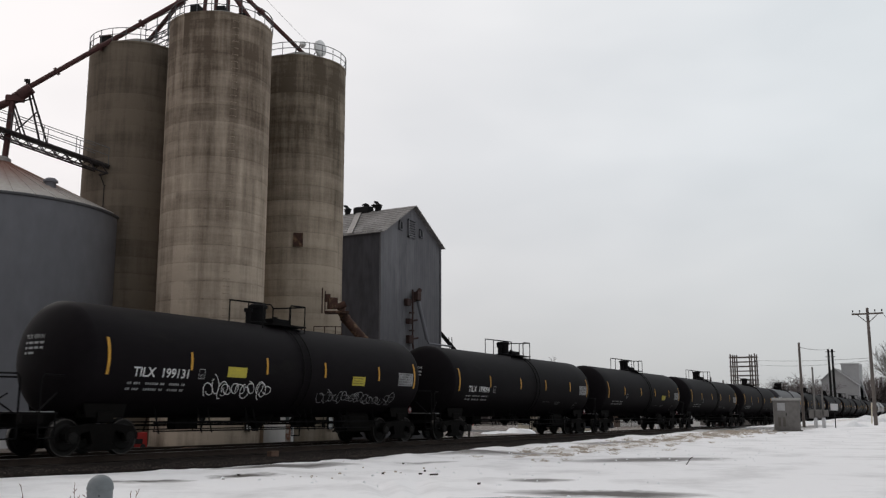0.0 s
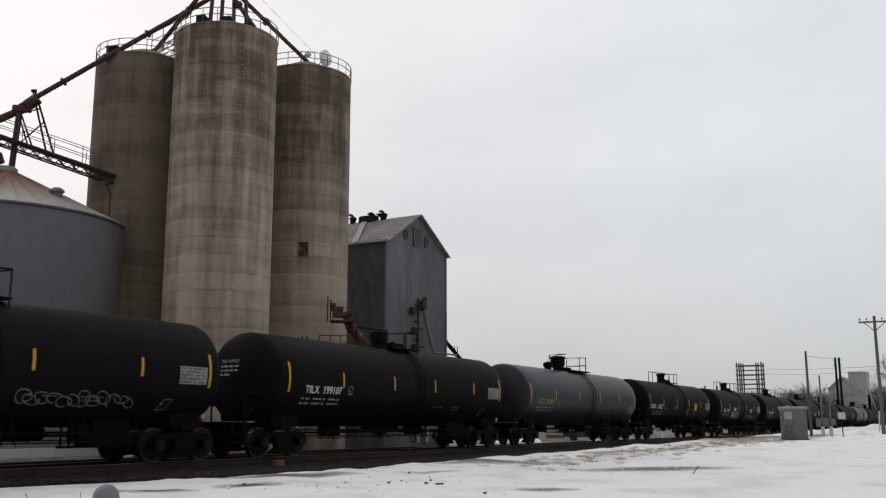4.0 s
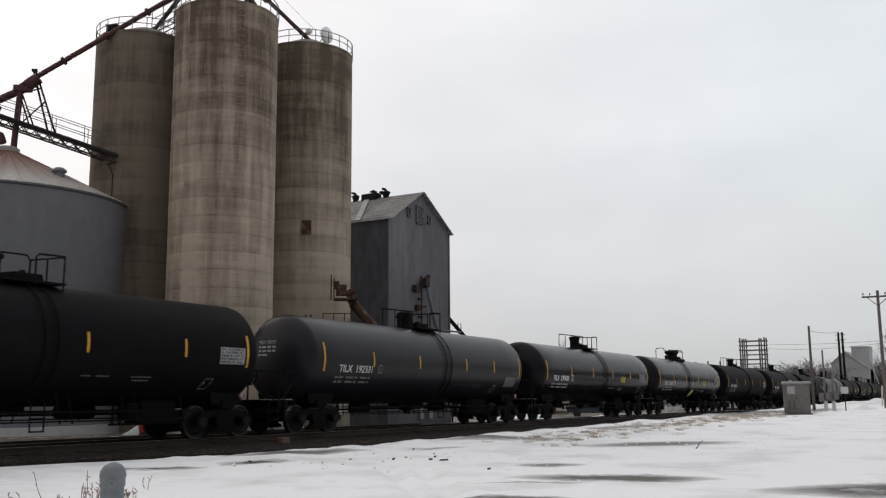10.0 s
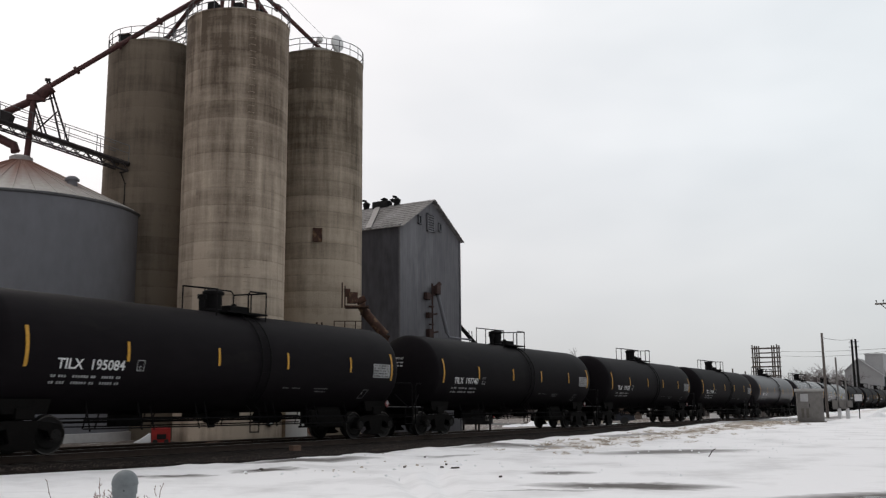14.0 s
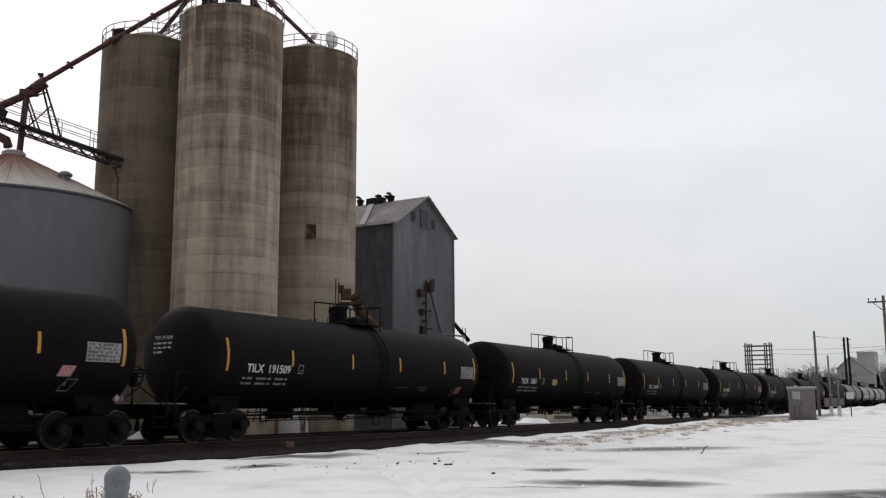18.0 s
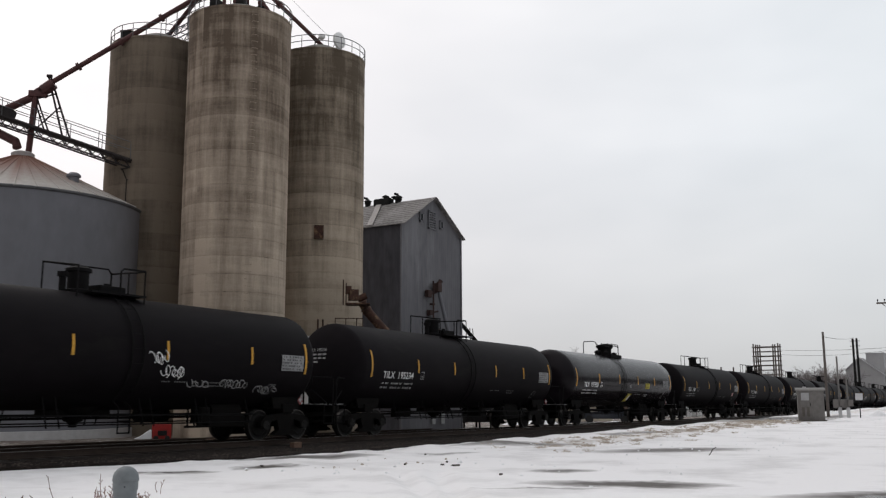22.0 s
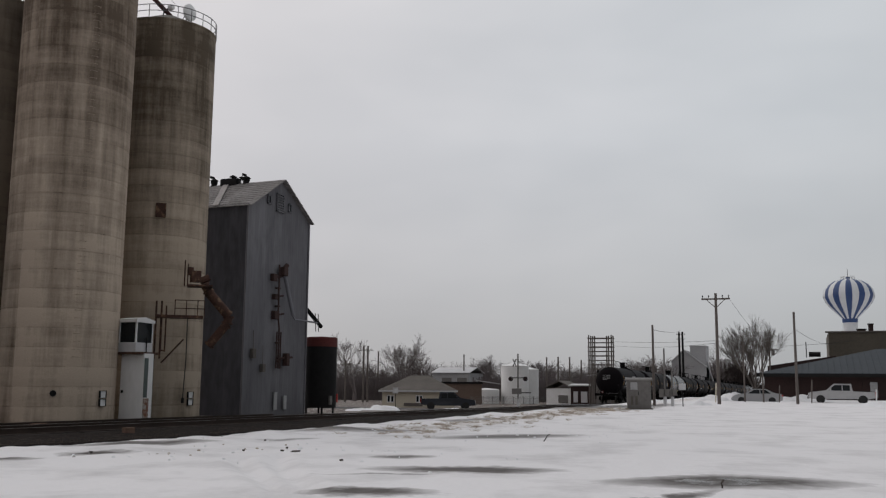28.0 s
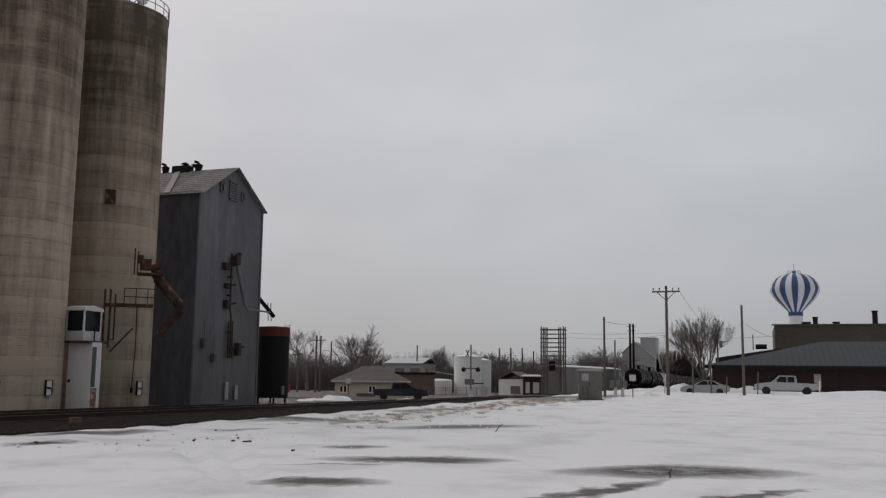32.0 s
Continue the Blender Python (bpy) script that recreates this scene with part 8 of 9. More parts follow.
def grey_top():
    """A flared manway standing free of a long low platform, with tall end rails."""
    out = ladder_parts(0.30, 0.72)
    bm = B()
    lathe(bm, [(0.24, 3.80), (0.26, 4.02), (0.40, 4.22), (0.40, 4.56), (0.46, 4.58), (0.46, 4.65), (0.25, 4.72), (0.0001, 4.73)], 24, at=(-1.05, 0, 0))
    out.append(("manway", mesh_of("manway", bm, M_CARSTEEL, True)))
    bm = B()
    lathe(bm, [(0.20, 3.80), (0.20, 4.05), (0.26, 4.10), (0.26, 4.28), (0.0001, 4.36)], 16, at=(-2.15, 0.1, 0))
    out.append(("relief_valve", mesh_of("relief_valve", bm, M_CARSTEEL, True)))
    bm = B()
    box(bm, (0.60, 0, 3.93), (2.8, 1.4, 0.07), 0, 0.02)
    out.append(("platform", mesh_of("platform", bm, M_CARSTEEL)))
    bm = B()
    box(bm, (-0.1, 0, 4.03), (0.8, 0.5, 0.2), 0, 0.05)
    out.append(("valve_housing", mesh_of("valve_housing", bm, M_CARSTEEL)))
    out.append(rail([(-2.6, -0.62, 3.78), (-2.6, -0.62, 4.62), (-2.5, -0.62, 4.70), (-1.3, -0.62, 4.78), (-0.8, 0.6, 4.80), (-0.8, 0.7, 3.80)]))
    out.append(rail([(1.30, -0.72, 3.80), (1.30, -0.72, 4.66), (1.38, -0.72, 4.74), (1.85, -0.3, 4.78), (1.96, 0.72, 4.80), (1.96, 0.72, 3.80)]))
    out.append(rail([(1.30, -0.72, 4.30), (1.90, -0.1, 4.32), (1.96, 0.72, 4.32)]))
    out.append(post(1.92, -0.1, 4.78))
    return out


def under_parts():
    out = []
    # bottom outlet with skid
    bm = B()
    lathe(bm, [(0.0001, 0.50), (0.10, 0.50), (0.12, 0.62), (0.24, 0.66), (0.24, 0.74), (0.5, 0.85), (0.62, 1.02)], 18)
    box(bm, (0, 0, 0.86), (1.9, 0.5, 0.16), 0, 0.05)
    out.append(("bottom_outlet", mesh_of("bottom_outlet", bm, M_UNDER)))
    for sy in (-1, 1):
        bm = B()
        y = 1.18 * sy
        rod(bm, (-5.4, y, 0.80), (5.4, y, 0.80), 0.022, 6)
        rod(bm, (-5.4, y, 0.58), (5.4, y, 0.58), 0.018, 6)
        for x in (-5.2, -3.6, -3.2, -1.6, -1.25, 1.25, 1.6, 3.2, 3.6, 5.2):
            rod(bm, (x, y, 0.52), (x, y * 0.8, 1.25), 0.02, 6)
        out.append(("side_handrail", mesh_of("side_handrail", bm, M_CARSTEEL)))
    bm = B()
    rod(bm, (-6, 0.3, 0.72), (6, 0.3, 0.72), 0.03, 6)
    box(bm, (-3.1, 0.1, 0.78), (0.9, 0.36, 0.36), 0, 0.05)
    rod(bm, (2.2, 0.25, 0.78), (3.3, 0.25, 0.78), 0.17, 12)
    out.append(("brake_gear", mesh_of("brake_gear", bm, M_UNDER)))
    bm = B()
    rod(bm, (3.55, -0.62, 0.88), (4.75, -0.62, 0.88), 0.24, 14)
    box(bm, (4.15, -0.62, 0.60), (1.5, 0.5, 0.34), 0, 0.05)
    out.append(("brake_reservoir", mesh_of("brake_reservoir", bm, M_UNDER)))
    bm = B()
    box(bm, (3.2, -0.75, 0.78), (0.42, 0.36, 0.46), 0, 0.05)
    for x in (2.5, 2.75, 3.0):
        rod(bm, (x, -1.0, 0.45), (x, -1.0, 0.95), 0.03, 6)
    rod(bm, (2.4, -1.0, 0.47), (3.4, -1.0, 0.47), 0.03, 6)
    out.append(("brake_valve", mesh_of("brake_valve", bm, M_UNDER)))
    return out


def end_parts():
    out = []
    bm = B()
    box(bm, (-7.85, 0, 0.88), (2.6, 0.62, 0.40), 0, 0.03)
    box(bm, (-9.0, 0, 0.93), (0.16, 2.7, 0.22), 0, 0.02)
    box(bm, (-6.95, 0, 0.96), (0.5, 2.3, 0.26), 0, 0.03)
    out.append(("end_sill", mesh_of("end_sill", bm, M_UNDER)))
    for sy in (-1, 1):
        bm = B()
        prism(bm, [(-7.5, 0.95), (-6.35, 0.95), (-6.2, 1.62), (-7.65, 1.62)], 0.70 * sy, 0.78 * sy)
        prism(bm, [(-7.5, 0.95), (-6.35, 0.95), (-6.25, 1.30), (-7.6, 1.30)], 1.02 * sy, 1.08 * sy)
        box(bm, (-6.95, 0.9 * sy, 1.0), (1.1, 0.35, 0.06))
        out.append(("tank_saddle", mesh_of("tank_saddle", bm, M_UNDER)))
    bm = B()
    box(bm, (-8.98, 0, 0.84), (0.44, 0.22, 0.24), 0, 0.03)
    box(bm, (-9.10, 0.03, 0.84), (0.18, 0.30, 0.34), 12, 0.05)
    rod(bm, (-9.05, 0.1, 0.75), (-9.06, 0.15, 0.35), 0.035, 8)
    out.append(("coupler", mesh_of("coupler", bm, M_UNDER)))
    for sy in (-1, 1):
        bm = B()
        y = 1.28 * sy
        pipe(bm, [(-9.0, y, 0.45), (-9.0, y, 1.85), (-8.92, y, 1.96), (-8.1, y * 0.72, 1.96)], 0.026, 6)
        pipe(bm, [(-8.55, y, 0.50), (-8.55, y, 1.05)], 0.022, 6)
        for z in (0.47, 0.72):
            rod(bm, (-9.0, y, z), (-8.55, y, z), 0.02, 6)
        pipe(bm, [(-9.0, y * 0.9, 1.04), (-8.3, y * 0.75, 1.55)], 0.022, 6)
        out.append(("end_grab_iron", mesh_of("end_grab_iron", bm, M_CARSTEEL)))
    bm = B()
    box(bm, (-8.75, 0, 1.06), (0.5, 2.6, 0.035))
    out.append(("end_platform", mesh_of("end_platform", bm, M_CARSTEEL)))
    bm = B()
    box(bm, (-8.76, -0.55, 1.088), (0.40, 1.35, 0.022), 2, 0.006)
    out.append(("snow_crust", mesh_of("snow_crust", bm, M_PALEGREY)))
    return out


def brake_meshes():
    bm = B()
    n = 20
    pts = [(0, 0.27 * math.cos(2 * math.pi * i / n), 0.27 * math.sin(2 * math.pi * i / n)) for i in range(n + 1)]
    pipe(bm, pts, 0.022, 6)
    for k in range(3):
        a = k * math.pi / 3
        rod(bm, (0, -0.27 * math.cos(a), -0.27 * math.sin(a)), (0, 0.27 * math.cos(a), 0.27 * math.sin(a)), 0.018, 6)
    rod(bm, (-0.06, 0, 0), (0.05, 0, 0), 0.05, 8)
    wheel = mesh_of("brake_wheel", bm, M_CARSTEEL, True)
    bm = B()
    box(bm, (-0.10, 0, -0.1), (0.10, 0.24, 0.34), 0, 0.02)
    rod(bm, (-0.10, 0, -0.2), (-0.10, 0, -0.85), 0.03, 6)
    return wheel, mesh_of("brake_post", bm, M_CARSTEEL)


UNDER = ("bottom_outlet", "side_handrail", "brake_gear")
CARMESH = {"wheels": wheelset_meshes(), "tread": tread_mesh(), "narrow": narrow_top(), "wide": wide_top() + ladder_parts(0.05, 0.42), "grey_top": grey_top(), "wide_ladder": wide_top() + ladder_parts(0.20, 0.62), "under": under_parts(), "end": end_parts(), "brake": brake_meshes(),
           "stripes": (patch_mesh("reflector_stripe", -0.044, 0.044, 2.02, 2.96, M_YELLOW, 0, 8), patch_mesh("reflector_stripe", -0.040, 0.040, 2.24, 2.74, M_YELLOW, 0, 5))}
TANKS = {"b": tank_mesh(M_TANKBLACK, -0.43, 7.58), "s": tank_mesh(M_TANKGLOSS, 0.0, 7.85), "g": tank_mesh(M_TANKGREY, -0.17, 7.68)}
TANKS["t"] = TANKS["s"]
TANKS["v"] = TANKS["b"]
AMIDSHIPS = {name for key in ("wide", "narrow") for name, me in CARMESH[key]} | {"bottom_outlet"}
TANKS["u"] = tank_mesh(mat("satin_tank_paint", (0.0165, 0.0138, 0.0170), 0.34, 0, (0.0120, 0.0100, 0.0124), 0.5, 5, 0.02, (0.4, 1, 1), spec=0.2), -0.43, 7.58)
SIGN = patch_mesh("stencil_panel", 6.15, 7.16, 2.10, 2.58, M_DECAL)
SIGNLINES = bar_rows("panel_lines", 6.19, 2.50, ((0.22, 0.1, 0.3, 0.08), (0.12, 0.2, 0.26, 0.08), (0.3, 0.12, 0.2, 0.1), (0.22, 0.30, 0.2), (0.4, 0.14, 0.2)), M_STENCILDARK, 0.05, 0.092)
LOADWORDS = ((0.15, 0.23, -0.04, 0.46, 0.15, -0.04, 0.38, 0.15), (0.15, 0.23, -0.04, 0.46, 0.15, -0.04, 0.38, 0.15))
LOADS = {True: bar_rows("load_lines", -6.86, 1.80, LOADWORDS, M_STENCILDIM, 0.062, 0.15), False: bar_rows("load_lines", -6.80, 1.80, LOADWORDS, M_STENCILOLD, 0.062, 0.15)}
SMALLS = {k: bar_rows("small_lines", 1.35, 1.66, ((0.30, -0.02, 0.42, -0.55, 0.70), (-1.55, 0.55)), m_, 0.035, 0.09) for k, m_ in ((True, M_FAINT), (False, M_STENCILDIM))}
TINY = bar_rows("tiny_lines", 0.10, 2.17, ((0.3,), (0.24,), (0.34,)), M_STENCILDIM, 0.04, 0.065)
YELPLATE = patch_mesh("yellow_panel", 2.83, 3.58, 2.03, 2.34, M_YELSIGN)
YELLINES = bar_rows("panel_lines", 2.88, 2.26, ((0.6,), (0.5,), (0.62,)), M_YELDARK, 0.035, 0.085)
YELSLANT = patch_mesh("slanted_panel", 0.08, 0.58, 1.26, 1.70, M_YELSIGN, 0.3)
WHITESLANT = patch_mesh("white_corner", 0.38, 0.56, 1.34, 1.60, M_STENCIL, 0.3, 4, 0.016)


def outline_mesh(name, pts, w, material, out=0.012):
    """A thin painted line through (x, z) points on the tank's side."""
    bm = B()
    for (x0, z0), (x1, z1) in zip(pts, pts[1:]):
        d = math.hypot(x1 - x0, z1 - z0) or 1
        nx, nz = -(z1 - z0) / d * w / 2, (x1 - x0) / d * w / 2
        ex, ez = (x1 - x0) / d * w * 0.4, (z1 - z0) / d * w * 0.4
        sheet(bm, [(x, side_y(z, out), z) for x, z in ((x0 + nx - ex, z0 + nz - ez), (x1 + nx + ex, z1 + nz + ez), (x1 - nx + ex, z1 - nz + ez), (x0 - nx - ex, z0 - nz - ez))])
    return mesh_of(name, bm, material)


CLASSPTS = [(-4.42, 2.02), (-4.20, 2.02), (-4.20, 2.28), (-4.42, 2.28), (-4.42, 2.02)]
CLASSBOX = {k: outline_mesh("class_box", CLASSPTS, 0.018, m_) for k, m_ in ((True, M_STENCILDIM), (False, M_STENCIL))}
CLASSMARK = {k: stencil("C", -4.355, 2.05, 0.12, m_, "class_mark") for k, m_ in ((True, M_STENCILDIM), (False, M_STENCIL))}
LOGOBOX = {k: outline_mesh("logo_outline", [(5.92, 1.48), (6.20, 1.48), (6.36, 1.76), (6.08, 1.76), (5.92, 1.48)], 0.022, m_) for k, m_ in ((True, M_FAINT), (False, M_STENCILDIM))}
LOGOMARK = bar_rows("logo_mark", 6.02, 1.60, ((0.075,),), M_FAINT, 0.07, 0.1)
SIGN_LOW = patch_mesh("stencil_panel", 5.62, 6.68, 1.62, 2.06, mat("faded_decal", (0.17, 0.17, 0.165), 0.6, 0, (0.09, 0.09, 0.09), 3, 4, 0))


def placard_mesh(x, z, material, s=0.135):
    bm = B()
    c = [(x - s, z), (x, z - s), (x + s, z), (x, z + s)]
    lo = [bm.verts.new((u, -1.30, v)) for u, v in c]
    hi = [bm.verts.new((u, -1.285, v)) for u, v in c]
    bm.faces.new(lo), bm.faces.new(hi)
    for i in range(4):
        bm.faces.new((lo[i], lo[(i + 1) % 4], hi[(i + 1) % 4], hi[i]))
    return mesh_of("placard", bm, material)


PLACARD = placard_mesh(0, 1.20, mat("faded_red_placard", (0.26, 0.07, 0.07), 0.6, 0, (0.12, 0.02, 0.02), 6, 4, 0))
PLACARD_TOP = placard_mesh(0, 1.225, M_STENCILDIM, 0.085)


def scrawl(name, x, z, w, h, seed, strokes, material, thick=0.03):
    """Spray-painted loops and hooks with no words in them."""
    rnd = random.Random(seed)
    bm = B()
    for s in range(strokes):
        cx, step = x + w * (s + 0.5) / strokes, w / strokes
        low, high = z + h * rnd.uniform(0.0, 0.25), z + h * rnd.uniform(0.6, 1.0)
        a0, turn, lean = rnd.uniform(0, 6.28), rnd.choice((-1, 1)) * rnd.uniform(4.0, 7.5), rnd.uniform(-0.2, 0.35)
        pts = []
        for k in range(13):
            u = k / 12
            a = a0 + turn * u
            v = (low + high) / 2 + (high - low) / 2 * math.sin(a) * (1 - 0.35 * u)
            pts.append((cx + step * (0.75 * math.cos(a * 1.0 + 0.4) + 0.35 * (u - 0.5)) + lean * (v - z), v))
        for (x0, z0), (x1, z1) in zip(pts, pts[1:]):
            d = math.hypot(x1 - x0, z1 - z0) or 1
            nx, nz = -(z1 - z0) / d * thick / 2, (x1 - x0) / d * thick / 2
            sheet(bm, [(u, side_y(v, 0.013), v) for u, v in ((x0 + nx, z0 + nz), (x1 + nx, z1 + nz), (x1 - nx, z1 - nz), (x0 - nx, z0 - nz))])
    return mesh_of(name, bm, material)


def head_lines():
    """Small lettering on the end of the tank."""
    bm = B()
    for k, lengths in enumerate(((0.10, 0.18, 0.16, 0.16), (0.12, 0.18, 0.16, 0.12), (0.10, 0.26))):
        y, z = 0.62, 2.78 - 0.13 * k
        for w in lengths:
            c = [(y, z), (y - w, z), (y - w, z + 0.06), (y, z + 0.06)]
            sheet(bm, [(-TANK_HALF - 0.62 * math.sqrt(max(0, 1 - (u * u + (v - TANK_Z) ** 2) / TANK_R ** 2)) - 0.008, u, v) for u, v in c])
            y -= w + 0.06
    return mesh_of("end_lines", bm, M_STENCILDIM)


HEADLINES = head_lines()
HEAD_AT = {k: pose(BODY[k][0] - BODY[k][1] + TANK_HALF, 0, 0) for k in BODY}


def head_number(words):
    me = text_mesh("end_number", words, 0.15, M_STENCILDIM)
    for v in me.vertices:
        y, z = 0.64 - v.co.x, 2.92 + v.co.y
        v.co = (-TANK_HALF - 0.62 * math.sqrt(max(0, 1 - (y * y + (z - TANK_Z) ** 2) / TANK_R ** 2)) - 0.010, y, z)
    return me


# the train, last car first: paint, number, extras (y yellow panel, h ochre panel, s slanted panel, c coloured lettering, scrawls)
TRAIN = (
    ("b", "TILX 197647", "1"), ("v", "TILX 195234", ""), ("s", "TILX 197558", "ys"), ("b", "TLEX 1188", "r"), ("b", "TILX 191509", "o"),
    ("b", "TLEX 1065", "h"), ("b", "TILX 191499", ""), ("b", "TILX 195084", ""), ("b", "TILX 197740", ""), ("b", "TILX 199108", ""),
    ("b", "TILX 191469", ""), ("u", "TILX 192331", ""), ("t", "TILX 290438", "y"), ("s", "TILX 191493", "ys"), ("b", "TILX 198983", ""),
    ("b", "TILX 198718", "2"), ("b", "TILX 199107", ""), ("g", "UTLX 200407", "c"), ("b", "FURX 160027", "y"), ("b", "TILX 199131", "3y"),
    ("b", "TILX 199094", ""), ("b", "", "y"), ("b", "", ""), ("b", "", ""), ("g", "", ""), ("b", "", ""), ("b", "", ""), ("b", "", ""),
    ("b", "", ""), ("b", "", ""), ("s", "", ""), ("b", "", ""), ("b", "", ""), ("b", "", ""), ("b", "", ""), ("b", "", ""),
    ("b", "", ""), ("b", "", ""), ("b", "", ""),
)
LOOK = {"b": "dull black", "s": "glossy black", "t": "glossy black", "v": "dull black", "u": "satin dark grey", "g": "dark grey"}
BASE_CARS = {k: None for k in "bsgtuv"}
CARS = []


def build_train():
    for k, (paint, number, extra) in enumerate(TRAIN):
        if BASE_CARS[paint] is None:
            car = build_car(paint)
            dull = paint in "bguv"
            aft = pose(-0.38, 0, 0) if dull else pose(0, 0, 0)
            fore = pose({"s": 0.0, "t": -0.2}.get(paint, -0.12), 0, 0)
            if paint in "gu":
                shared("stencil_panel", SIGN_LOW, car, pose(0, 0, 0) if paint == "u" else pose(0.75, 0.0, 0), "faded grey panel")
            else:
                shared("stencil_panel", SIGN, car, aft)
                tagged(shared("panel_lines", SIGNLINES, car, aft @ pose(0, -0.004, 0)), kind="stuff")
            tagged(shared("load_lines", LOADS[dull], car, fore), kind="stuff")
            tagged(shared("small_lines", SMALLS[dull], car, fore), kind="stuff")
            if not dull:
                tagged(shared("tiny_lines", TINY, car), kind="stuff")
            shared("class_mark", CLASSMARK[dull], shared("class_box", CLASSBOX[dull], car, fore))
            shared("logo_mark", LOGOMARK, shared("logo_outline", LOGOBOX[paint in "bgv"], car, pose({"u": -1.55, "b": -0.70, "v": -0.70, "g": -0.4}[paint], -0.004, -0.09) if dull else pose(0.35, 0, 0)))
            tagged(shared("end_lines", HEADLINES, car, HEAD_AT[paint]), kind="stuff")
            for x, y, turn in ((6.9 if dull else 7.2, 0, 0), (BODY[paint][0] - 10.4, 0.25, -90)):
                if turn:
                    pl = shared("placard", PLACARD, car, pose(BODY[paint][0] - 8.02, 0.45, 0, 0, 0, -90))
                else:
                    pl = shared("placard", PLACARD, car, pose(x, y, 0))
                shared("placard_top", PLACARD_TOP, pl, pose(0, -0.012, 0))
            BASE_CARS[paint] = car
        else:
            car = copy_thing(BASE_CARS[paint], pose(0, 0, 0))
        CARS.append(car)
        text = "%s railway tank car" % LOOK[paint]
        text += " with yellow reflectors and white lettering" if number else " far down the line"
        tagged(car, text, "tank car", "tank cars of the train")
    for k, (paint, number, extra) in enumerate(TRAIN):
        car = CARS[k]
        if number:
            ink = M_OCHRE if "c" in extra else M_STENCILOLD if paint in "buv" else M_STENCIL
            big = number.startswith("FURX")
            tagged(shared("number", stencil(number.replace(" ", "  "), -7.55 if big else {"s": -6.76, "t": -6.96, "v": -7.0}.get(paint, -6.88), 2.03 if big else 2.01, 0.40 if big else 0.345, ink, "number", 2.55 if big else 1.95), car), kind="stuff")
            tagged(shared("end_number", head_number(number), car, HEAD_AT[paint]), kind="stuff")
        if number.startswith("FURX"):
            shared("yellow_panel", patch_mesh("yellow_panel", 2.72, 3.28, 1.98, 2.50, M_YELSIGN), car, None, "square yellow panel")
            for x, z, rows in ((-2.35, 2.20, ((0.8,), (0.7,), (0.5,))), (0.85, 2.02, ((0.5,), (0.42,), (0.36,), (0.48,))), (1.1, 2.70, ((0.4,), (0.3,))), (2.7, 1.82, ((0.45,), (0.3,)))):
                tagged(shared("small_lines", bar_rows("small_lines", x, z, rows, M_STENCILDIM, 0.045, 0.105), car), kind="stuff")
        elif "y" in extra:
            shared("yellow_panel", YELPLATE, car, pose(0, 0, 0), "faded yellow panel")
            tagged(shared("panel_lines", YELLINES, car, pose(0, -0.004, 0)), kind="stuff")
        if "h" in extra:
            shared("yellow_panel", patch_mesh("yellow_panel", -3.36, -2.80, 1.98, 2.26, M_OCHRE), car, None, "ochre yellow panel")
        if "s" in extra:
            shared("slanted_panel", YELSLANT, car, pose(0, 0, 0), "slanted yellow and white panel")
            shared("white_corner", WHITESLANT, car)
        if "o" in extra:
            shared("orange_tag", patch_mesh("orange_tag", 5.62, 5.98, 1.47, 1.74, mat("faded_orange_tag", (0.36, 0.12, 0.06), 0.6, 0, (0.22, 0.08, 0.05), 5, 4, 0), 0.3), car, None, "faded orange tag")
        if "r" in extra:
            shared("red_tag", patch_mesh("red_tag", 5.08, 5.46, 1.73, 1.99, mat("faded_pink_tag", (0.50, 0.27, 0.27), 0.6, 0, (0.34, 0.16, 0.16), 5, 4, 0), 0.3), car, None, "faded pink tag")
        if "1" in extra:
            tagged(shared("graffiti", scrawl("graffiti", 0.72, 2.05, 0.5, 0.62, 4, 4, M_STENCIL, 0.022), car, None, "white spray-paint scrawl"), kind="stuff")
            tagged(shared("graffiti", scrawl("graffiti", 1.15, 1.72, 0.75, 0.42, 6, 6, M_STENCIL, 0.022), car, None, "white spray-paint scrawl"), kind="stuff")
            for gx, gz, gw, gn, gs in ((2.15, 1.50, 0.75, 4, 8), (3.35, 1.52, 1.1, 8, 11), (4.85, 1.38, 0.95, 6, 12)):
                tagged(shared("graffiti", scrawl("graffiti", gx, gz, gw, 0.30, gs, gn, M_STENCILDIM, 0.022), car, None, "grey spray-paint scrawl"), kind="stuff")
        if "2" in extra:
            tagged(shared("graffiti", scrawl("graffiti", 1.0, 1.4, 3.4, 0.5, 5, 12, M_FAINT, 0.03), car, None, "faint spray-paint scrawl"), kind="stuff")
        if "3" in extra:
            tagged(shared("graffiti", scrawl("graffiti", -4.1, 1.45, 2.7, 0.75, 7, 11, M_STENCIL, 0.024), car, None, "white spray-paint scrawl"), kind="stuff")
            tagged(shared("graffiti", scrawl("graffiti", 1.2, 1.35, 4.4, 0.55, 3, 18, M_DECAL, 0.022), car, None, "grey spray-paint scrawl"), kind="stuff")
            shared("graffiti", patch_mesh("graffiti", -3.4, -2.6, 2.1, 2.4, M_YELSIGN), car, None, "yellow paint patch")


build_train()


# small differences in where each car's body sits in its length
SHIFT = (-0.05, -0.1, -0.3, 0.06, 0.11, 0.15, 0.16, 0.39, 0.39, 0.4, 0.36, 0.41, 0.05, -0.02, 0.3, 0.26, 0.1, -0.15, -0.12, 0.2, 0.19)


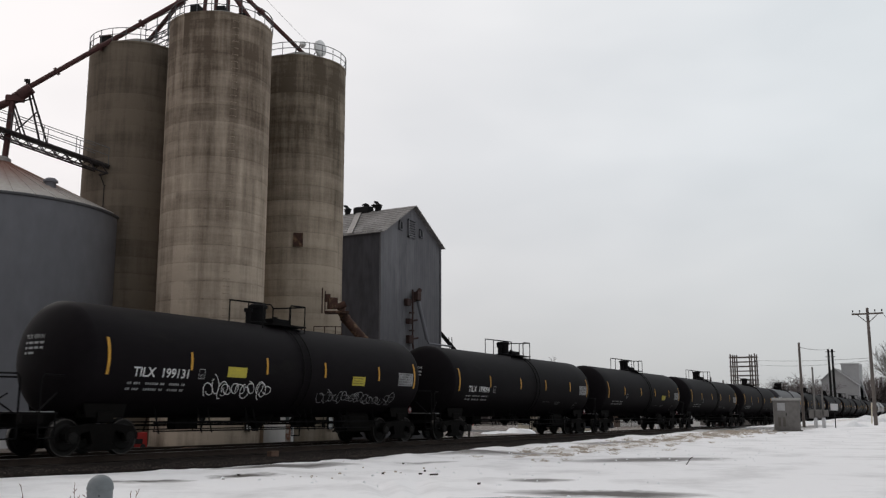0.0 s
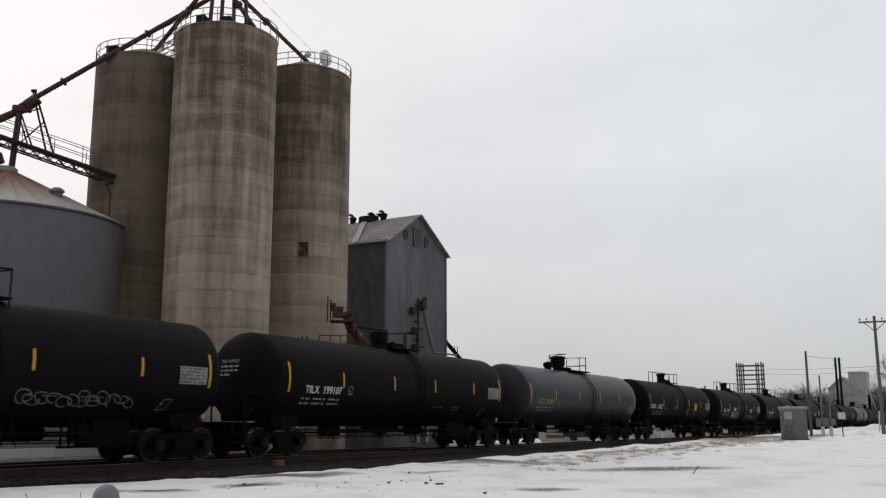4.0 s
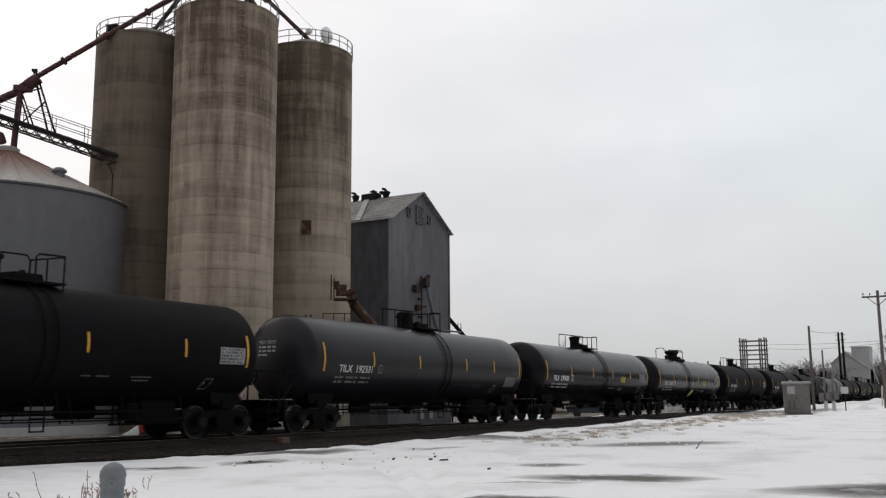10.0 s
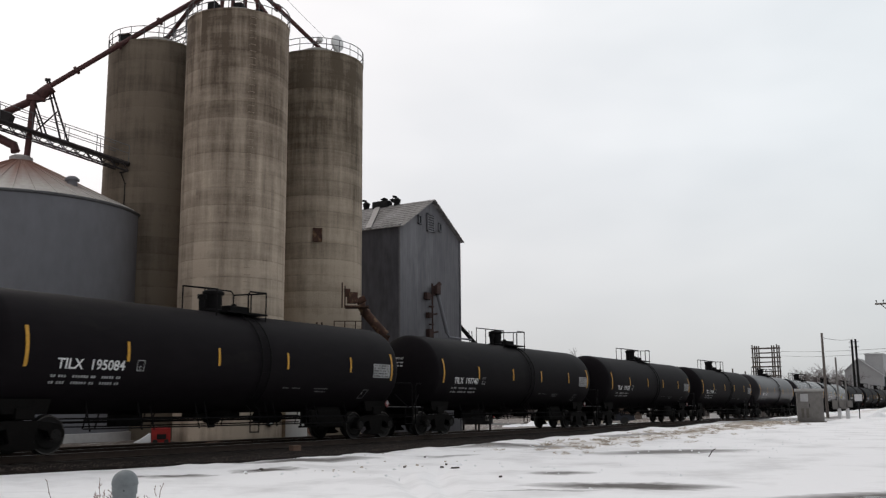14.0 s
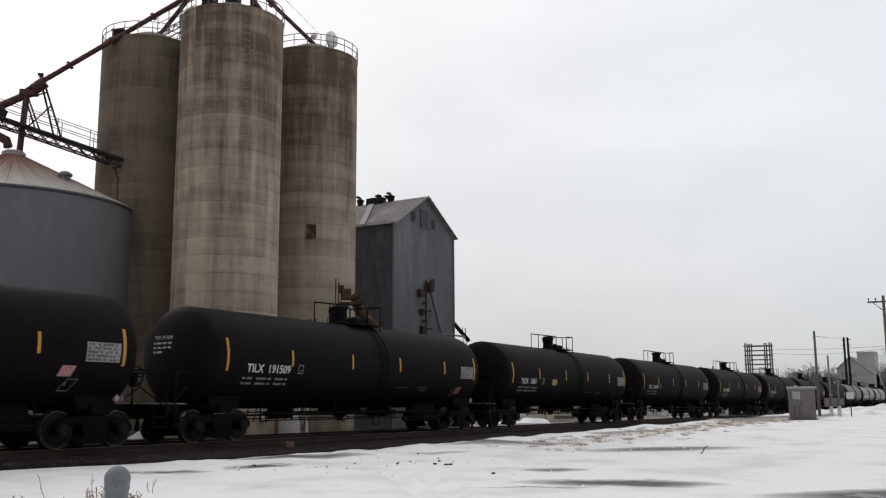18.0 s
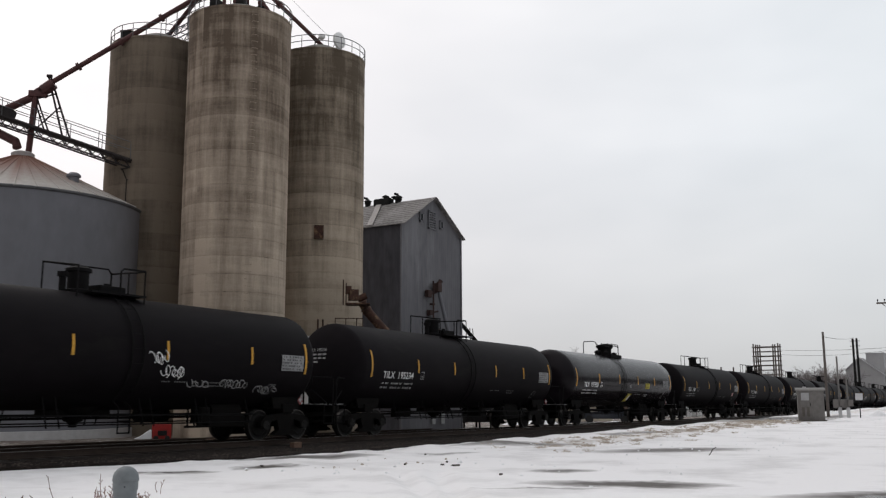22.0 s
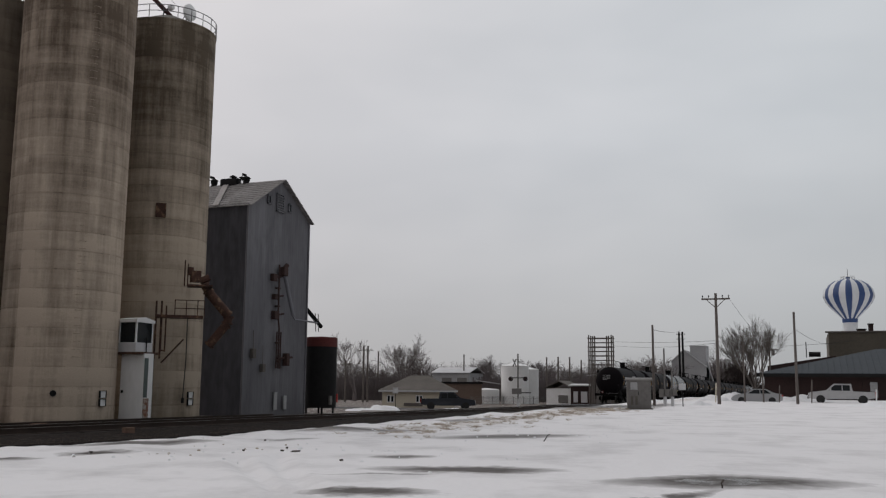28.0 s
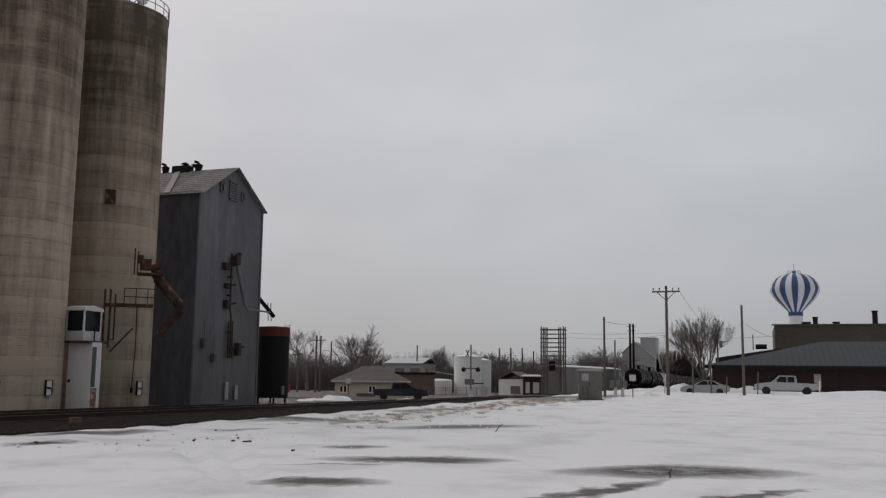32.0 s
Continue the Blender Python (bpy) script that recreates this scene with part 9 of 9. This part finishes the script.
def motions():
    slope = math.degrees(math.atan(0.0108))
    for k, car in enumerate(CARS):
        rows = []
        for t in (0.0, 8.0, 16.0, 24.0, 32.0):
            x = 31.27 + SPEED * (t - 23.0) + CAR_L * k + (SHIFT[k] if k < len(SHIFT) else 0.1)
            rows.append((t, pose(x, TRACK_Y, rail_z(x), 0, slope, 0)))
        walk(car, rows)


motions()
